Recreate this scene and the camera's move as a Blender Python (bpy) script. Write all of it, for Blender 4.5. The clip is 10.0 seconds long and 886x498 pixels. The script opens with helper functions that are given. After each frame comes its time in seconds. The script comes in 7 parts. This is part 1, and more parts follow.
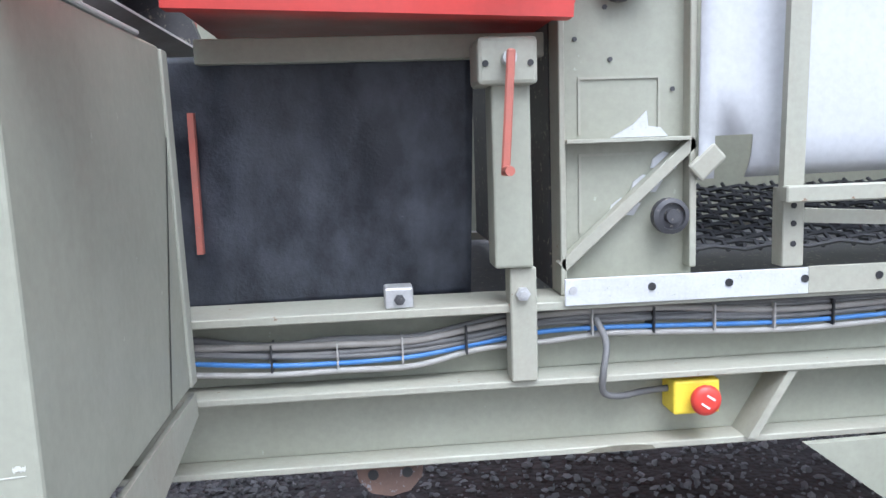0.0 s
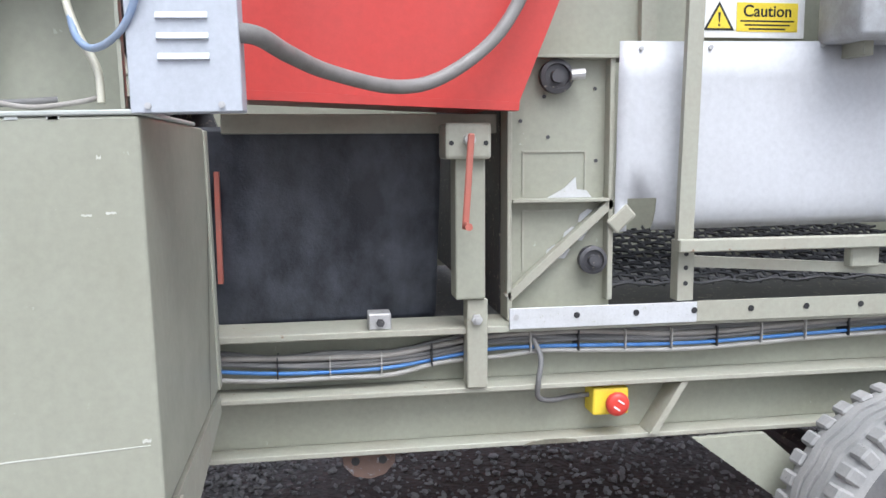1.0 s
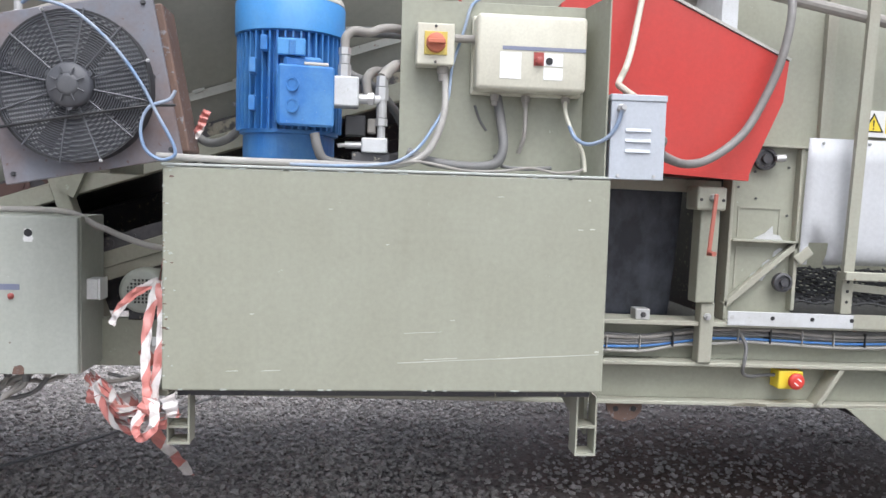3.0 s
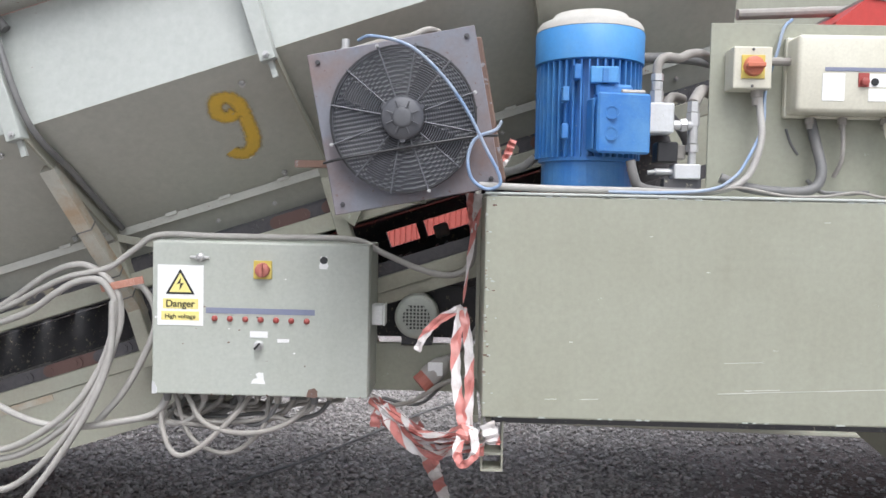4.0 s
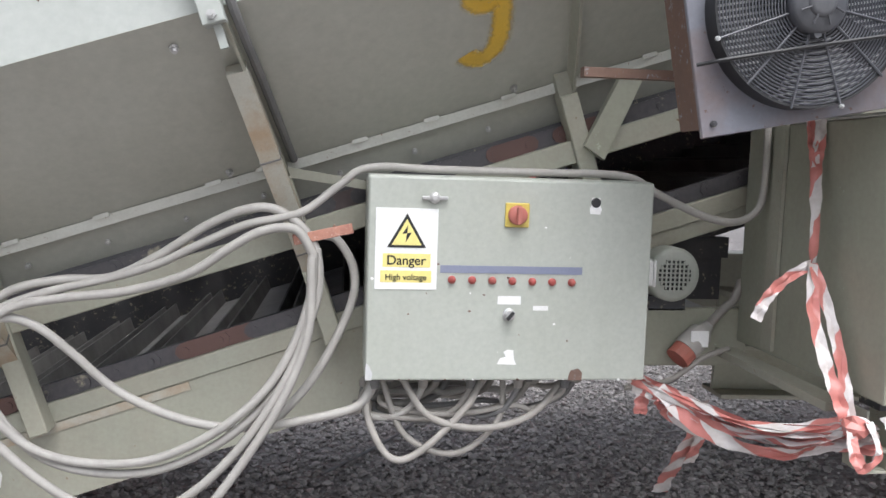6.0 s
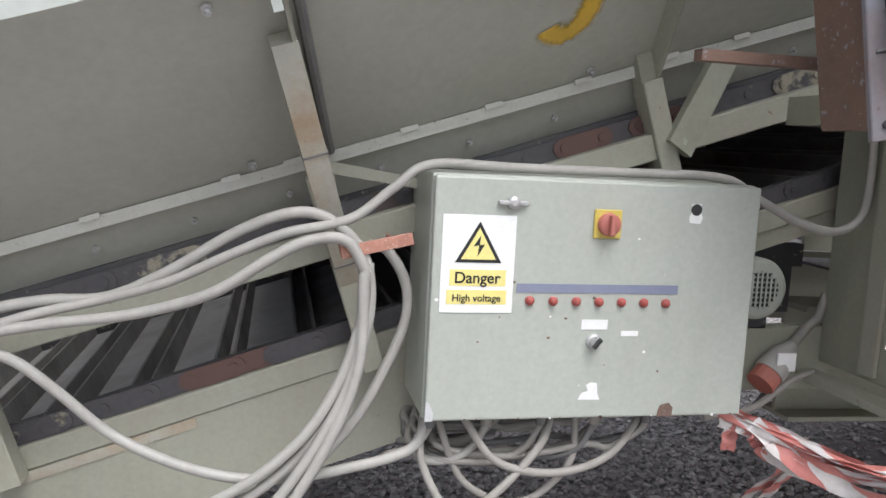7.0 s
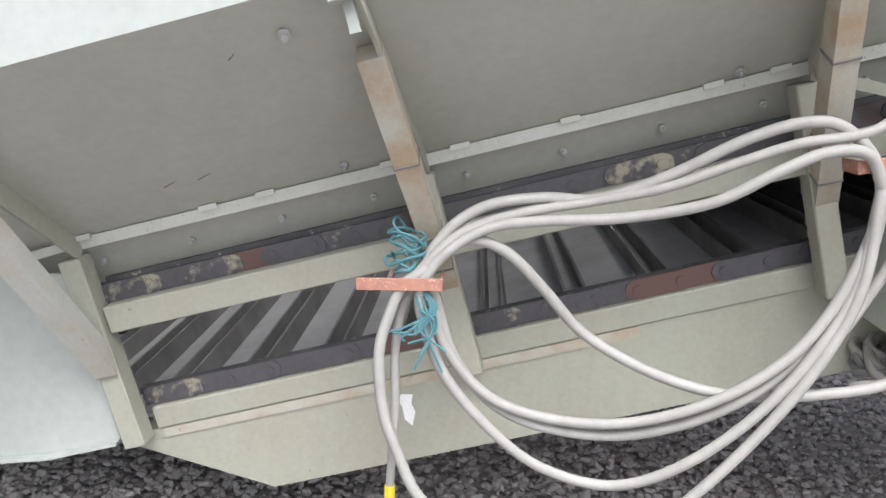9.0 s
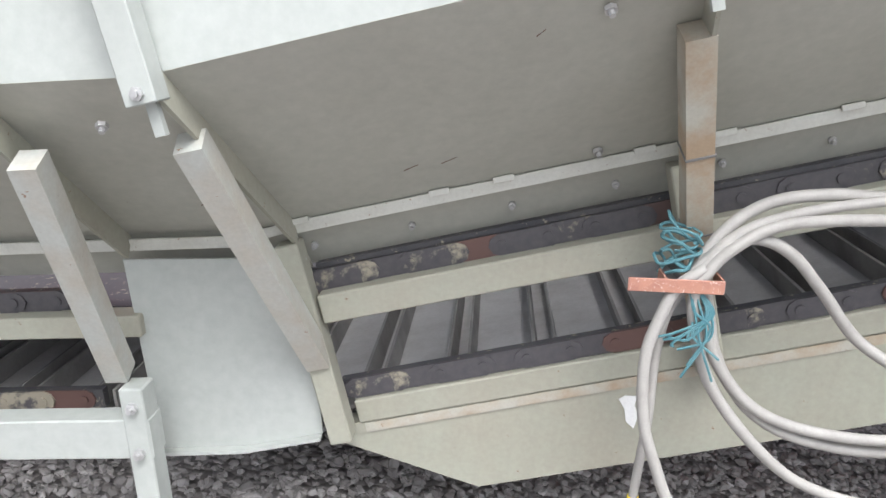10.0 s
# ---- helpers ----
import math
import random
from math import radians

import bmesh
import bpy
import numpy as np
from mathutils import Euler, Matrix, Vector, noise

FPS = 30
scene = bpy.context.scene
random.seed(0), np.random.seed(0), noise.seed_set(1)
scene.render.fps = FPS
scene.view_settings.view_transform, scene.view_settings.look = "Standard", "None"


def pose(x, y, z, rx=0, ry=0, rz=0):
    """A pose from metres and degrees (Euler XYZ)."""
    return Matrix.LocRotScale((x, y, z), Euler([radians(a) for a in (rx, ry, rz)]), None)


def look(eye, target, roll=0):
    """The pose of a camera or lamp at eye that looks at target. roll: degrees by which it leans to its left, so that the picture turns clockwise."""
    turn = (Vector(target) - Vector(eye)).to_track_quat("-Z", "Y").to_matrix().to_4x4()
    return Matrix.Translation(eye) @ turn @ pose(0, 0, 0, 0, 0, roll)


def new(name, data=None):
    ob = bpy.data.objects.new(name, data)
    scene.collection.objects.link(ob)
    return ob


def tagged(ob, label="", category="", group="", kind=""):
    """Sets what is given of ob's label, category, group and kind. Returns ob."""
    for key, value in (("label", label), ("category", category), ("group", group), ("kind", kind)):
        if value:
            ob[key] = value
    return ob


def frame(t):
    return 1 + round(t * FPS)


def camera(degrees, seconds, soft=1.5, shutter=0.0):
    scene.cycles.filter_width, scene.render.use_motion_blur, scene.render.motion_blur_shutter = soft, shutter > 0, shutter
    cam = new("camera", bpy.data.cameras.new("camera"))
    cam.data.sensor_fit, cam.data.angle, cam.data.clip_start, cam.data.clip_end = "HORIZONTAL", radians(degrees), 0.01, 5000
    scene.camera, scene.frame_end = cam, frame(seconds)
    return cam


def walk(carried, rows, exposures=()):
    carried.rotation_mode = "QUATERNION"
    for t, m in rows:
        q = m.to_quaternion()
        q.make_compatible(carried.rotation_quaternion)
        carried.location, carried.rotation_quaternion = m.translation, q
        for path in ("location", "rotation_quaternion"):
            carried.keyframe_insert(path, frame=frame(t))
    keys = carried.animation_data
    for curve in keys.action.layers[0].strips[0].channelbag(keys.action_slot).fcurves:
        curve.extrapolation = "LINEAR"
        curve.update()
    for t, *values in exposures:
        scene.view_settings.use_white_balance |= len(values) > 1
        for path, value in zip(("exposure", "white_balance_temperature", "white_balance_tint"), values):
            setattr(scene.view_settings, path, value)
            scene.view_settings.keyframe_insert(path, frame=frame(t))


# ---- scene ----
cam = camera(58.1, 10.0)
PATH = [
    (0, (0.328, -0.768, 1.218), (0.509, 1.207, 0.954), -2.9),
    (0.5, (0.218, -0.923, 1.276), (0.509, 1.031, 0.965), -2.3),
    (1, (0.249, -1.180, 1.342), (0.543, 0.782, 1.094), -1.4),
    (1.5, (0.235, -1.424, 1.381), (0.597, 0.530, 1.157), 1.0),
    (2, (-0.007, -1.746, 1.349), (0.385, 0.208, 1.184), 2.2),
    (2.2, (-0.122, -1.804, 1.313), (0.251, 0.155, 1.165), 2.0),
    (3.3, (-0.848, -2.161, 1.357), (-0.715, -0.170, 1.221), 1.8),
    (3.5, (-0.956, -2.153, 1.353), (-0.861, -0.160, 1.225), 1.8),
    (4, (-1.242, -2.081, 1.347), (-1.288, -0.084, 1.260), 1.2),
    (4.5, (-1.595, -2.022, 1.299), (-1.648, -0.025, 1.217), 1.3),
    (5, (-1.870, -1.899, 1.311), (-1.790, 0.094, 1.176), 1.5),
    (5.5, (-2.072, -1.637, 1.268), (-1.907, 0.350, 1.114), 1.4),
    (5.7, (-2.149, -1.559, 1.261), (-1.967, 0.425, 1.087), 1.7),
    (6.8, (-2.479, -1.150, 1.300), (-2.058, 0.789, 1.048), 2.0),
    (7, (-2.507, -1.075, 1.302), (-2.093, 0.864, 1.041), 2.9),
    (7.5, (-2.595, -0.987, 1.280), (-2.304, 0.967, 0.971), 4.4),
    (8, (-2.771, -0.979, 1.247), (-2.577, 0.974, 0.864), 4.9),
    (8.5, (-2.900, -0.998, 1.238), (-2.802, 0.950, 0.794), 4.9),
    (9, (-3.060, -1.002, 1.223), (-3.109, 0.942, 0.755), 4.5),
    (9.5, (-3.290, -0.949, 1.205), (-3.370, 0.988, 0.714), 4.7),
    (10, (-3.521, -0.885, 1.209), (-3.595, 1.032, 0.645), 5.8),
]
walk(cam, [(t, look(eye, target, roll)) for t, eye, target, roll in PATH], exposures=((0.0, 0.92, 5480, 10), (0.5, 0.74, 5700, 10), (1.0, 0.70, 5860, 10), (2.0, 0.54, 5980, 10), (3.5, 0.53, 6080, 10), (6.0, 0.54, 6130, 10), (7.5, 0.46, 6150, 10), (8.5, 0.80, 6120, 10), (9.0, 0.88, 6120, 10), (10.0, 0.88, 6120, 10)))

# ---------------------------------------------------------------- world, sun
world = bpy.data.worlds.new("overcast_sky")
scene.world = world
world.use_nodes = True
wn, wl = world.node_tree.nodes, world.node_tree.links
wn.clear()
sky = wn.new("ShaderNodeTexSky")
sky.sky_type = "NISHITA"
sky.sun_disc = False
sky.sun_elevation, sky.sun_rotation = radians(60), radians(167)
sky.air_density, sky.dust_density, sky.ozone_density = 1.0, 6.0, 1.0
hsv = wn.new("ShaderNodeHueSaturation")
hsv.inputs["Saturation"].default_value = 0.35
wl.new(sky.outputs[0], hsv.inputs["Color"])
bg = wn.new("ShaderNodeBackground")
bg.inputs["Strength"].default_value = 0.15
wl.new(hsv.outputs[0], bg.inputs["Color"])
wout = wn.new("ShaderNodeOutputWorld")
wl.new(bg.outputs[0], wout.inputs["Surface"])

sun = new("sun", bpy.data.lights.new("sun", "SUN"))
sun.data.energy, sun.data.angle, sun.data.color = 1.35, radians(45), (1.0, 0.98, 0.95)
sun.matrix_world = look((0.9, -3.9, 7.0), (0, 0, 0))

# ---------------------------------------------------------------- materials
def nodes_of(name):
    m = bpy.data.materials.new(name)
    m.use_nodes = True
    nt = m.node_tree
    return m, nt, nt.nodes, nt.links, nt.nodes["Principled BSDF"]


def noise_node(nt, scale, detail=6.0, rough=0.6, stretch=None):
    n = nt.nodes.new("ShaderNodeTexNoise")
    n.inputs["Scale"].default_value, n.inputs["Detail"].default_value = scale, detail
    n.inputs["Roughness"].default_value = rough
    co = nt.nodes.new("ShaderNodeTexCoord")
    if stretch:
        mp = nt.nodes.new("ShaderNodeMapping")
        mp.inputs["Scale"].default_value = stretch
        nt.links.new(co.outputs["Object"], mp.inputs["Vector"])
        nt.links.new(mp.outputs[0], n.inputs["Vector"])
    else:
        nt.links.new(co.outputs["Object"], n.inputs["Vector"])
    return n


def ramp(nt, src, a, b, ca=(0, 0, 0, 1), cb=(1, 1, 1, 1)):
    r = nt.nodes.new("ShaderNodeValToRGB")
    r.color_ramp.elements[0].position, r.color_ramp.elements[1].position = a, b
    r.color_ramp.elements[0].color, r.color_ramp.elements[1].color = ca, cb
    nt.links.new(src, r.inputs[0])
    return r


def mix(nt, fac, a, b):
    m = nt.nodes.new("ShaderNodeMix")
    m.data_type = "RGBA"
    for sock, v in ((m.inputs["Factor"], fac), (m.inputs["A"], a), (m.inputs["B"], b)):
        if isinstance(v, (int, float)):
            sock.default_value = v
        elif isinstance(v, tuple):
            sock.default_value = (*v, 1)
        else:
            nt.links.new(v, sock)
    return m.outputs["Result"]


def bump(nt, bsdf, src, strength, dist):
    b = nt.nodes.new("ShaderNodeBump")
    b.inputs["Strength"].default_value, b.inputs["Distance"].default_value = strength, dist
    nt.links.new(src, b.inputs["Height"])
    nt.links.new(b.outputs[0], bsdf.inputs["Normal"])


def worn(name, base, dirt, rough=0.5, amount=0.5, chip=None, chip_at=0.72, scale=3.0, streak=None, metal=0.0, relief=0.08):
    """Paint or plastic with broad dirt, fine grain and, where chip is given, small worn spots."""
    m, nt, n, l, b = nodes_of(name)
    big = noise_node(nt, scale, 7, 0.62, streak)
    fine = noise_node(nt, scale * 22, 4, 0.6)
    f = ramp(nt, big.outputs["Fac"], 0.40, 0.66)
    mul = n.new("ShaderNodeMath")
    mul.operation = "MULTIPLY"
    mul.inputs[1].default_value = amount
    l.new(f.outputs[0], mul.inputs[0])
    col = mix(nt, mul.outputs[0], base, dirt)
    g = ramp(nt, fine.outputs["Fac"], 0.3, 0.7, (0.935, 0.935, 0.935, 1), (1.04, 1.04, 1.04, 1))
    mm = n.new("ShaderNodeMix")
    mm.data_type, mm.blend_type = "RGBA", "MULTIPLY"
    mm.inputs["Factor"].default_value = 1.0
    l.new(col, mm.inputs["A"])
    l.new(g.outputs[0], mm.inputs["B"])
    col = mm.outputs["Result"]
    drip = noise_node(nt, scale * 2.5, 5, 0.6, (3.0, 3.0, 0.35))
    dr = ramp(nt, drip.outputs["Fac"], 0.35, 0.68, (1.008, 1.008, 1.008, 1), (0.972, 0.970, 0.966, 1))
    m3 = n.new("ShaderNodeMix")
    m3.data_type, m3.blend_type = "RGBA", "MULTIPLY"
    m3.inputs["Factor"].default_value = 1.0
    l.new(col, m3.inputs["A"])
    l.new(dr.outputs[0], m3.inputs["B"])
    col = m3.outputs["Result"]
    if chip:
        sp = noise_node(nt, scale * 9, 8, 0.7)
        cf = ramp(nt, sp.outputs["Fac"], chip_at - 0.065, chip_at - 0.045)
        col = mix(nt, cf.outputs[0], col, chip)
    l.new(col, b.inputs["Base Color"])
    rr = ramp(nt, big.outputs["Fac"], 0.3, 0.8, (rough - 0.08,) * 3 + (1,), (min(rough + 0.2, 1),) * 3 + (1,))
    l.new(rr.outputs[0], b.inputs["Roughness"])
    b.inputs["Metallic"].default_value = metal
    bump(nt, b, fine.outputs["Fac"], relief, 0.002)
    return m


OLIVE = (0.33, 0.335, 0.27)
paint = worn("olive_paint", OLIVE, (0.27, 0.265, 0.205), 0.42, 0.45, (0.42, 0.43, 0.36), 0.735)
paint_dusty = worn("dusty_olive_paint", (0.35, 0.352, 0.288), (0.34, 0.31, 0.25), 0.55, 0.6, (0.21, 0.13, 0.08), 0.74, 4)
# the tank's olive, lightened for ground light on the hopper's sloping plate
paint_hopper = worn("hopper_olive_paint", (0.425, 0.425, 0.372), (0.365, 0.36, 0.305), 0.38, 0.5, (0.16, 0.12, 0.09), 0.78, 2.2)
# pale green; on the hopper's upper plate it holds the sky's brightness
paint_pale = worn("pale_and_skylit_green_paint", (0.43, 0.452, 0.425), (0.36, 0.38, 0.35), 0.5, 0.4, (0.24, 0.14, 0.09), 0.765, 2.0)
paint_cabinet = worn("grey_green_cabinet_paint", (0.42, 0.44, 0.395), (0.36, 0.375, 0.32), 0.4, 0.4, None, 0.7, 3.5, None, 0.0, 0.05)
rust = worn("rusty_brown_steel", (0.14, 0.09, 0.072), (0.22, 0.135, 0.10), 0.75, 0.8, (0.24, 0.235, 0.25), 0.66, 7)
rust_plate = worn("rust_stained_grey_plate", (0.185, 0.19, 0.22), (0.20, 0.135, 0.115), 0.6, 0.8, (0.13, 0.075, 0.055), 0.70, 5)
batten = worn("rust_stained_batten", (0.43, 0.42, 0.36), (0.36, 0.25, 0.15), 0.6, 0.8, (0.2, 0.11, 0.06), 0.74, 9)
dark_steel = worn("dark_chain_steel", (0.065, 0.065, 0.072), (0.12, 0.115, 0.115), 0.55, 0.7, (0.34, 0.31, 0.24), 0.67, 6, None, 0.3)
slat_steel = worn("dusty_flight_steel", (0.30, 0.29, 0.275), (0.18, 0.172, 0.165), 0.6, 0.8, None, 0.7, 5)
pan_dust = worn("dust_coated_deck", (0.56, 0.55, 0.54), (0.40, 0.385, 0.37), 0.75, 0.7, None, 0.7, 6)
bare_steel = worn("zinc_steel", (0.55, 0.55, 0.55), (0.38, 0.37, 0.35), 0.4, 0.6, None, 0.7, 12, None, 0.5)
galvanised = worn("galvanised_strip", (0.60, 0.61, 0.62), (0.48, 0.48, 0.47), 0.45, 0.6, (0.42, 0.43, 0.36), 0.70, 8, None, 0.2)
blue_paint = worn("blue_motor_enamel", (0.04, 0.17, 0.47), (0.10, 0.26, 0.50), 0.42, 0.8, (0.40, 0.44, 0.50), 0.745, 9)
blue_cowl = worn("blue_cowl_enamel", (0.06, 0.26, 0.60), (0.15, 0.34, 0.58), 0.42, 0.5, None, 0.7, 5)
dust_white = worn("pale_dust", (0.50, 0.485, 0.45), (0.40, 0.38, 0.35), 0.85, 0.6, None, 0.7, 12)
red_paint = worn("red_hood_paint", (0.50, 0.045, 0.036), (0.44, 0.06, 0.05), 0.42, 0.5, None, 0.7, 3)
crank_red = worn("faded_red_paint", (0.44, 0.13, 0.095), (0.33, 0.14, 0.11), 0.55, 0.6, (0.3, 0.3, 0.27), 0.72, 14)
rubber = worn("black_rubber_sheet", (0.015, 0.017, 0.024), (0.060, 0.066, 0.082), 0.42, 1.0, (0.10, 0.10, 0.11), 0.76, 6.0, (1.3, 1.3, 0.9), 0.0, 0.7)
black = worn("black_plastic", (0.02, 0.02, 0.022), (0.045, 0.045, 0.045), 0.45, 0.5, None, 0.7, 8)
tyre_rubber = worn("dusty_grey_tyre_rubber", (0.27, 0.27, 0.265), (0.36, 0.35, 0.335), 0.85, 0.8, (0.09, 0.09, 0.09), 0.74, 7)
white_sheet_mat = worn("white_plastic_sheet", (0.525, 0.535, 0.555), (0.46, 0.465, 0.475), 0.35, 0.4, None, 0.7, 3)
cream = worn("cream_box_plastic", (0.62, 0.60, 0.50), (0.50, 0.47, 0.38), 0.45, 0.45, None, 0.7, 6)
gear_grey = worn("dusty_gearbox_paint", (0.40, 0.415, 0.43), (0.27, 0.265, 0.255), 0.5, 0.8, (0.13, 0.12, 0.11), 0.71, 14)
grey_box = worn("light_grey_box_paint", (0.47, 0.50, 0.55), (0.40, 0.42, 0.45), 0.42, 0.4, None, 0.7, 6)
cable_faded = worn("faded_blue_cable_sheath", (0.20, 0.29, 0.45), (0.40, 0.43, 0.48), 0.5, 0.8, None, 0.7, 10)
hose_grey = worn("dusty_grey_hose", (0.32, 0.30, 0.275), (0.22, 0.205, 0.185), 0.6, 0.6, None, 0.7, 14)
hose_mid = worn("grey_rubber_conduit", (0.22, 0.21, 0.20), (0.15, 0.14, 0.13), 0.5, 0.6, None, 0.7, 14)
cable_grey = worn("pale_grey_cable_sheath", (0.39, 0.375, 0.35), (0.30, 0.285, 0.265), 0.55, 0.6, None, 0.7, 16)
cable_dark = worn("dark_grey_cable_sheath", (0.14, 0.14, 0.14), (0.22, 0.21, 0.20), 0.55, 0.6, None, 0.7, 16)
cable_blue = worn("blue_cable_sheath", (0.06, 0.20, 0.52), (0.14, 0.27, 0.50), 0.45, 0.6, None, 0.7, 16)
white_paper = worn("white_label", (0.80, 0.80, 0.79), (0.70, 0.70, 0.68), 0.5, 0.3, None, 0.7, 8)
yellow = worn("yellow_label", (0.82, 0.63, 0.045), (0.76, 0.58, 0.06), 0.45, 0.3, None, 0.7, 8)
yellow_faded = worn("sun_faded_yellow_label", (0.80, 0.70, 0.26), (0.78, 0.64, 0.14), 0.45, 0.5, None, 0.7, 9)
yellow_spray = worn("yellow_spray_paint", (0.74, 0.47, 0.05), (0.62, 0.42, 0.08), 0.6, 0.6, None, 0.7, 10)


def feather(m):
    """Sprayed paint thins out to bare steel at both edges of its stroke."""
    nt = m.node_tree
    l, b = nt.links, nt.nodes["Principled BSDF"]
    uvn = nt.nodes.new("ShaderNodeUVMap")
    sep = nt.nodes.new("ShaderNodeSeparateXYZ")
    l.new(uvn.outputs[0], sep.inputs[0])
    pp = nt.nodes.new("ShaderNodeMath")
    pp.operation = "PINGPONG"
    pp.inputs[1].default_value = 0.5
    l.new(sep.outputs[1], pp.inputs[0])
    sp = noise_node(nt, 140, 4, 0.7)
    ad = nt.nodes.new("ShaderNodeMath")
    ad.operation = "MULTIPLY_ADD"
    ad.inputs[1].default_value = 0.30
    l.new(sp.outputs["Fac"], ad.inputs[0])
    l.new(pp.outputs[0], ad.inputs[2])
    l.new(ramp(nt, ad.outputs[0], 0.20, 0.46, (0, 0, 0, 1), (0.93, 0.93, 0.93, 1)).outputs[0], b.inputs["Alpha"])


feather(yellow_spray)
ink = worn("black_ink", (0.015, 0.015, 0.015), (0.03, 0.03, 0.03), 0.5, 0.2, None, 0.7, 8)
lamp_red = worn("faded_red_lens", (0.36, 0.07, 0.06), (0.28, 0.09, 0.075), 0.4, 0.6, None, 0.7, 30)
switch_yellow = worn("faded_yellow_plate", (0.60, 0.47, 0.10), (0.50, 0.40, 0.14), 0.5, 0.5, None, 0.7, 20)
switch_red = worn("faded_pink_red_knob", (0.45, 0.15, 0.12), (0.36, 0.15, 0.12), 0.5, 0.5, None, 0.7, 20)
red_plastic = worn("red_plastic", (0.62, 0.05, 0.035), (0.5, 0.07, 0.05), 0.35, 0.4, None, 0.7, 12)
orange_plastic = worn("orange_red_knob_plastic", (0.55, 0.16, 0.09), (0.44, 0.16, 0.10), 0.4, 0.4, None, 0.7, 12)
strip_blue = worn("grey_blue_strip", (0.20, 0.22, 0.31), (0.26, 0.27, 0.33), 0.45, 0.5, None, 0.7, 12)
copper = worn("tarnished_copper_strip", (0.50, 0.25, 0.18), (0.34, 0.15, 0.12), 0.5, 0.8, (0.68, 0.54, 0.46), 0.66, 25, None, 0.2)
rope_blue = worn("teal_polypropylene_rope", (0.075, 0.20, 0.23), (0.15, 0.28, 0.30), 0.7, 0.6, None, 0.7, 30)
cladding = worn("red_wall_cladding", (0.33, 0.065, 0.05), (0.28, 0.08, 0.065), 0.6, 0.5, None, 0.7, 0.6)
dark_cladding = worn("dark_blue_grey_cladding", (0.07, 0.075, 0.10), (0.10, 0.10, 0.12), 0.6, 0.5, None, 0.7, 0.6)
mesh_dark = worn("dark_wire_mesh", (0.05, 0.05, 0.055), (0.09, 0.09, 0.09), 0.6, 0.5, None, 0.7, 10)


def chain_material():
    """Dark oily plates; on some the old cream paint or brown rust is left in patches."""
    m, nt, n, l, b = nodes_of("chain_plate_steel")
    info = n.new("ShaderNodeObjectInfo")
    sp = noise_node(nt, 14, 6, 0.65)
    ad = n.new("ShaderNodeMath")
    ad.operation = "MULTIPLY_ADD"
    ad.inputs[1].default_value = 0.42
    l.new(info.outputs["Random"], ad.inputs[0])
    l.new(sp.outputs["Fac"], ad.inputs[2])
    cream_at = ramp(nt, ad.outputs[0], 0.92, 1.0)
    rusty = ramp(nt, info.outputs["Random"], 0.10, 0.14, (1, 1, 1, 1), (0, 0, 0, 1))
    fine = noise_node(nt, 60, 5, 0.6)
    c = mix(nt, fine.outputs["Fac"], (0.050, 0.048, 0.056), (0.115, 0.108, 0.112))
    c = mix(nt, rusty.outputs[0], c, (0.13, 0.075, 0.065))
    c = mix(nt, cream_at.outputs[0], c, (0.33, 0.30, 0.235))
    l.new(c, b.inputs["Base Color"])
    b.inputs["Roughness"].default_value = 0.5
    b.inputs["Metallic"].default_value = 0.15
    bump(nt, b, fine.outputs["Fac"], 0.3, 0.002)
    return m


chain_plate = chain_material()


def tape_material():
    """Barrier tape: slanted red bands on white film, along the ribbon's own length."""
    m, nt, n, l, b = nodes_of("red_white_barrier_tape")
    uvn = n.new("ShaderNodeUVMap")
    sep = n.new("ShaderNodeSeparateXYZ")
    l.new(uvn.outputs[0], sep.inputs[0])
    a = n.new("ShaderNodeMath")
    a.operation = "ADD"
    l.new(sep.outputs[0], a.inputs[0])
    l.new(sep.outputs[1], a.inputs[1])
    w = n.new("ShaderNodeMath")
    w.operation = "FRACT"
    l.new(a.outputs[0], w.inputs[0])
    r = ramp(nt, w.outputs[0], 0.49, 0.51)
    dirt = noise_node(nt, 30, 5)
    d = ramp(nt, dirt.outputs["Fac"], 0.4, 0.75, (1, 1, 1, 1), (0.78, 0.74, 0.7, 1))
    c = mix(nt, r.outputs[0], (0.68, 0.645, 0.635), (0.58, 0.22, 0.195))
    mm = n.new("ShaderNodeMix")
    mm.data_type, mm.blend_type = "RGBA", "MULTIPLY"
    mm.inputs["Factor"].default_value = 1.0
    l.new(c, mm.inputs["A"])
    l.new(d.outputs[0], mm.inputs["B"])
    l.new(mm.outputs["Result"], b.inputs["Base Color"])
    b.inputs["Roughness"].default_value = 0.35
    return m


tape_mat = tape_material()


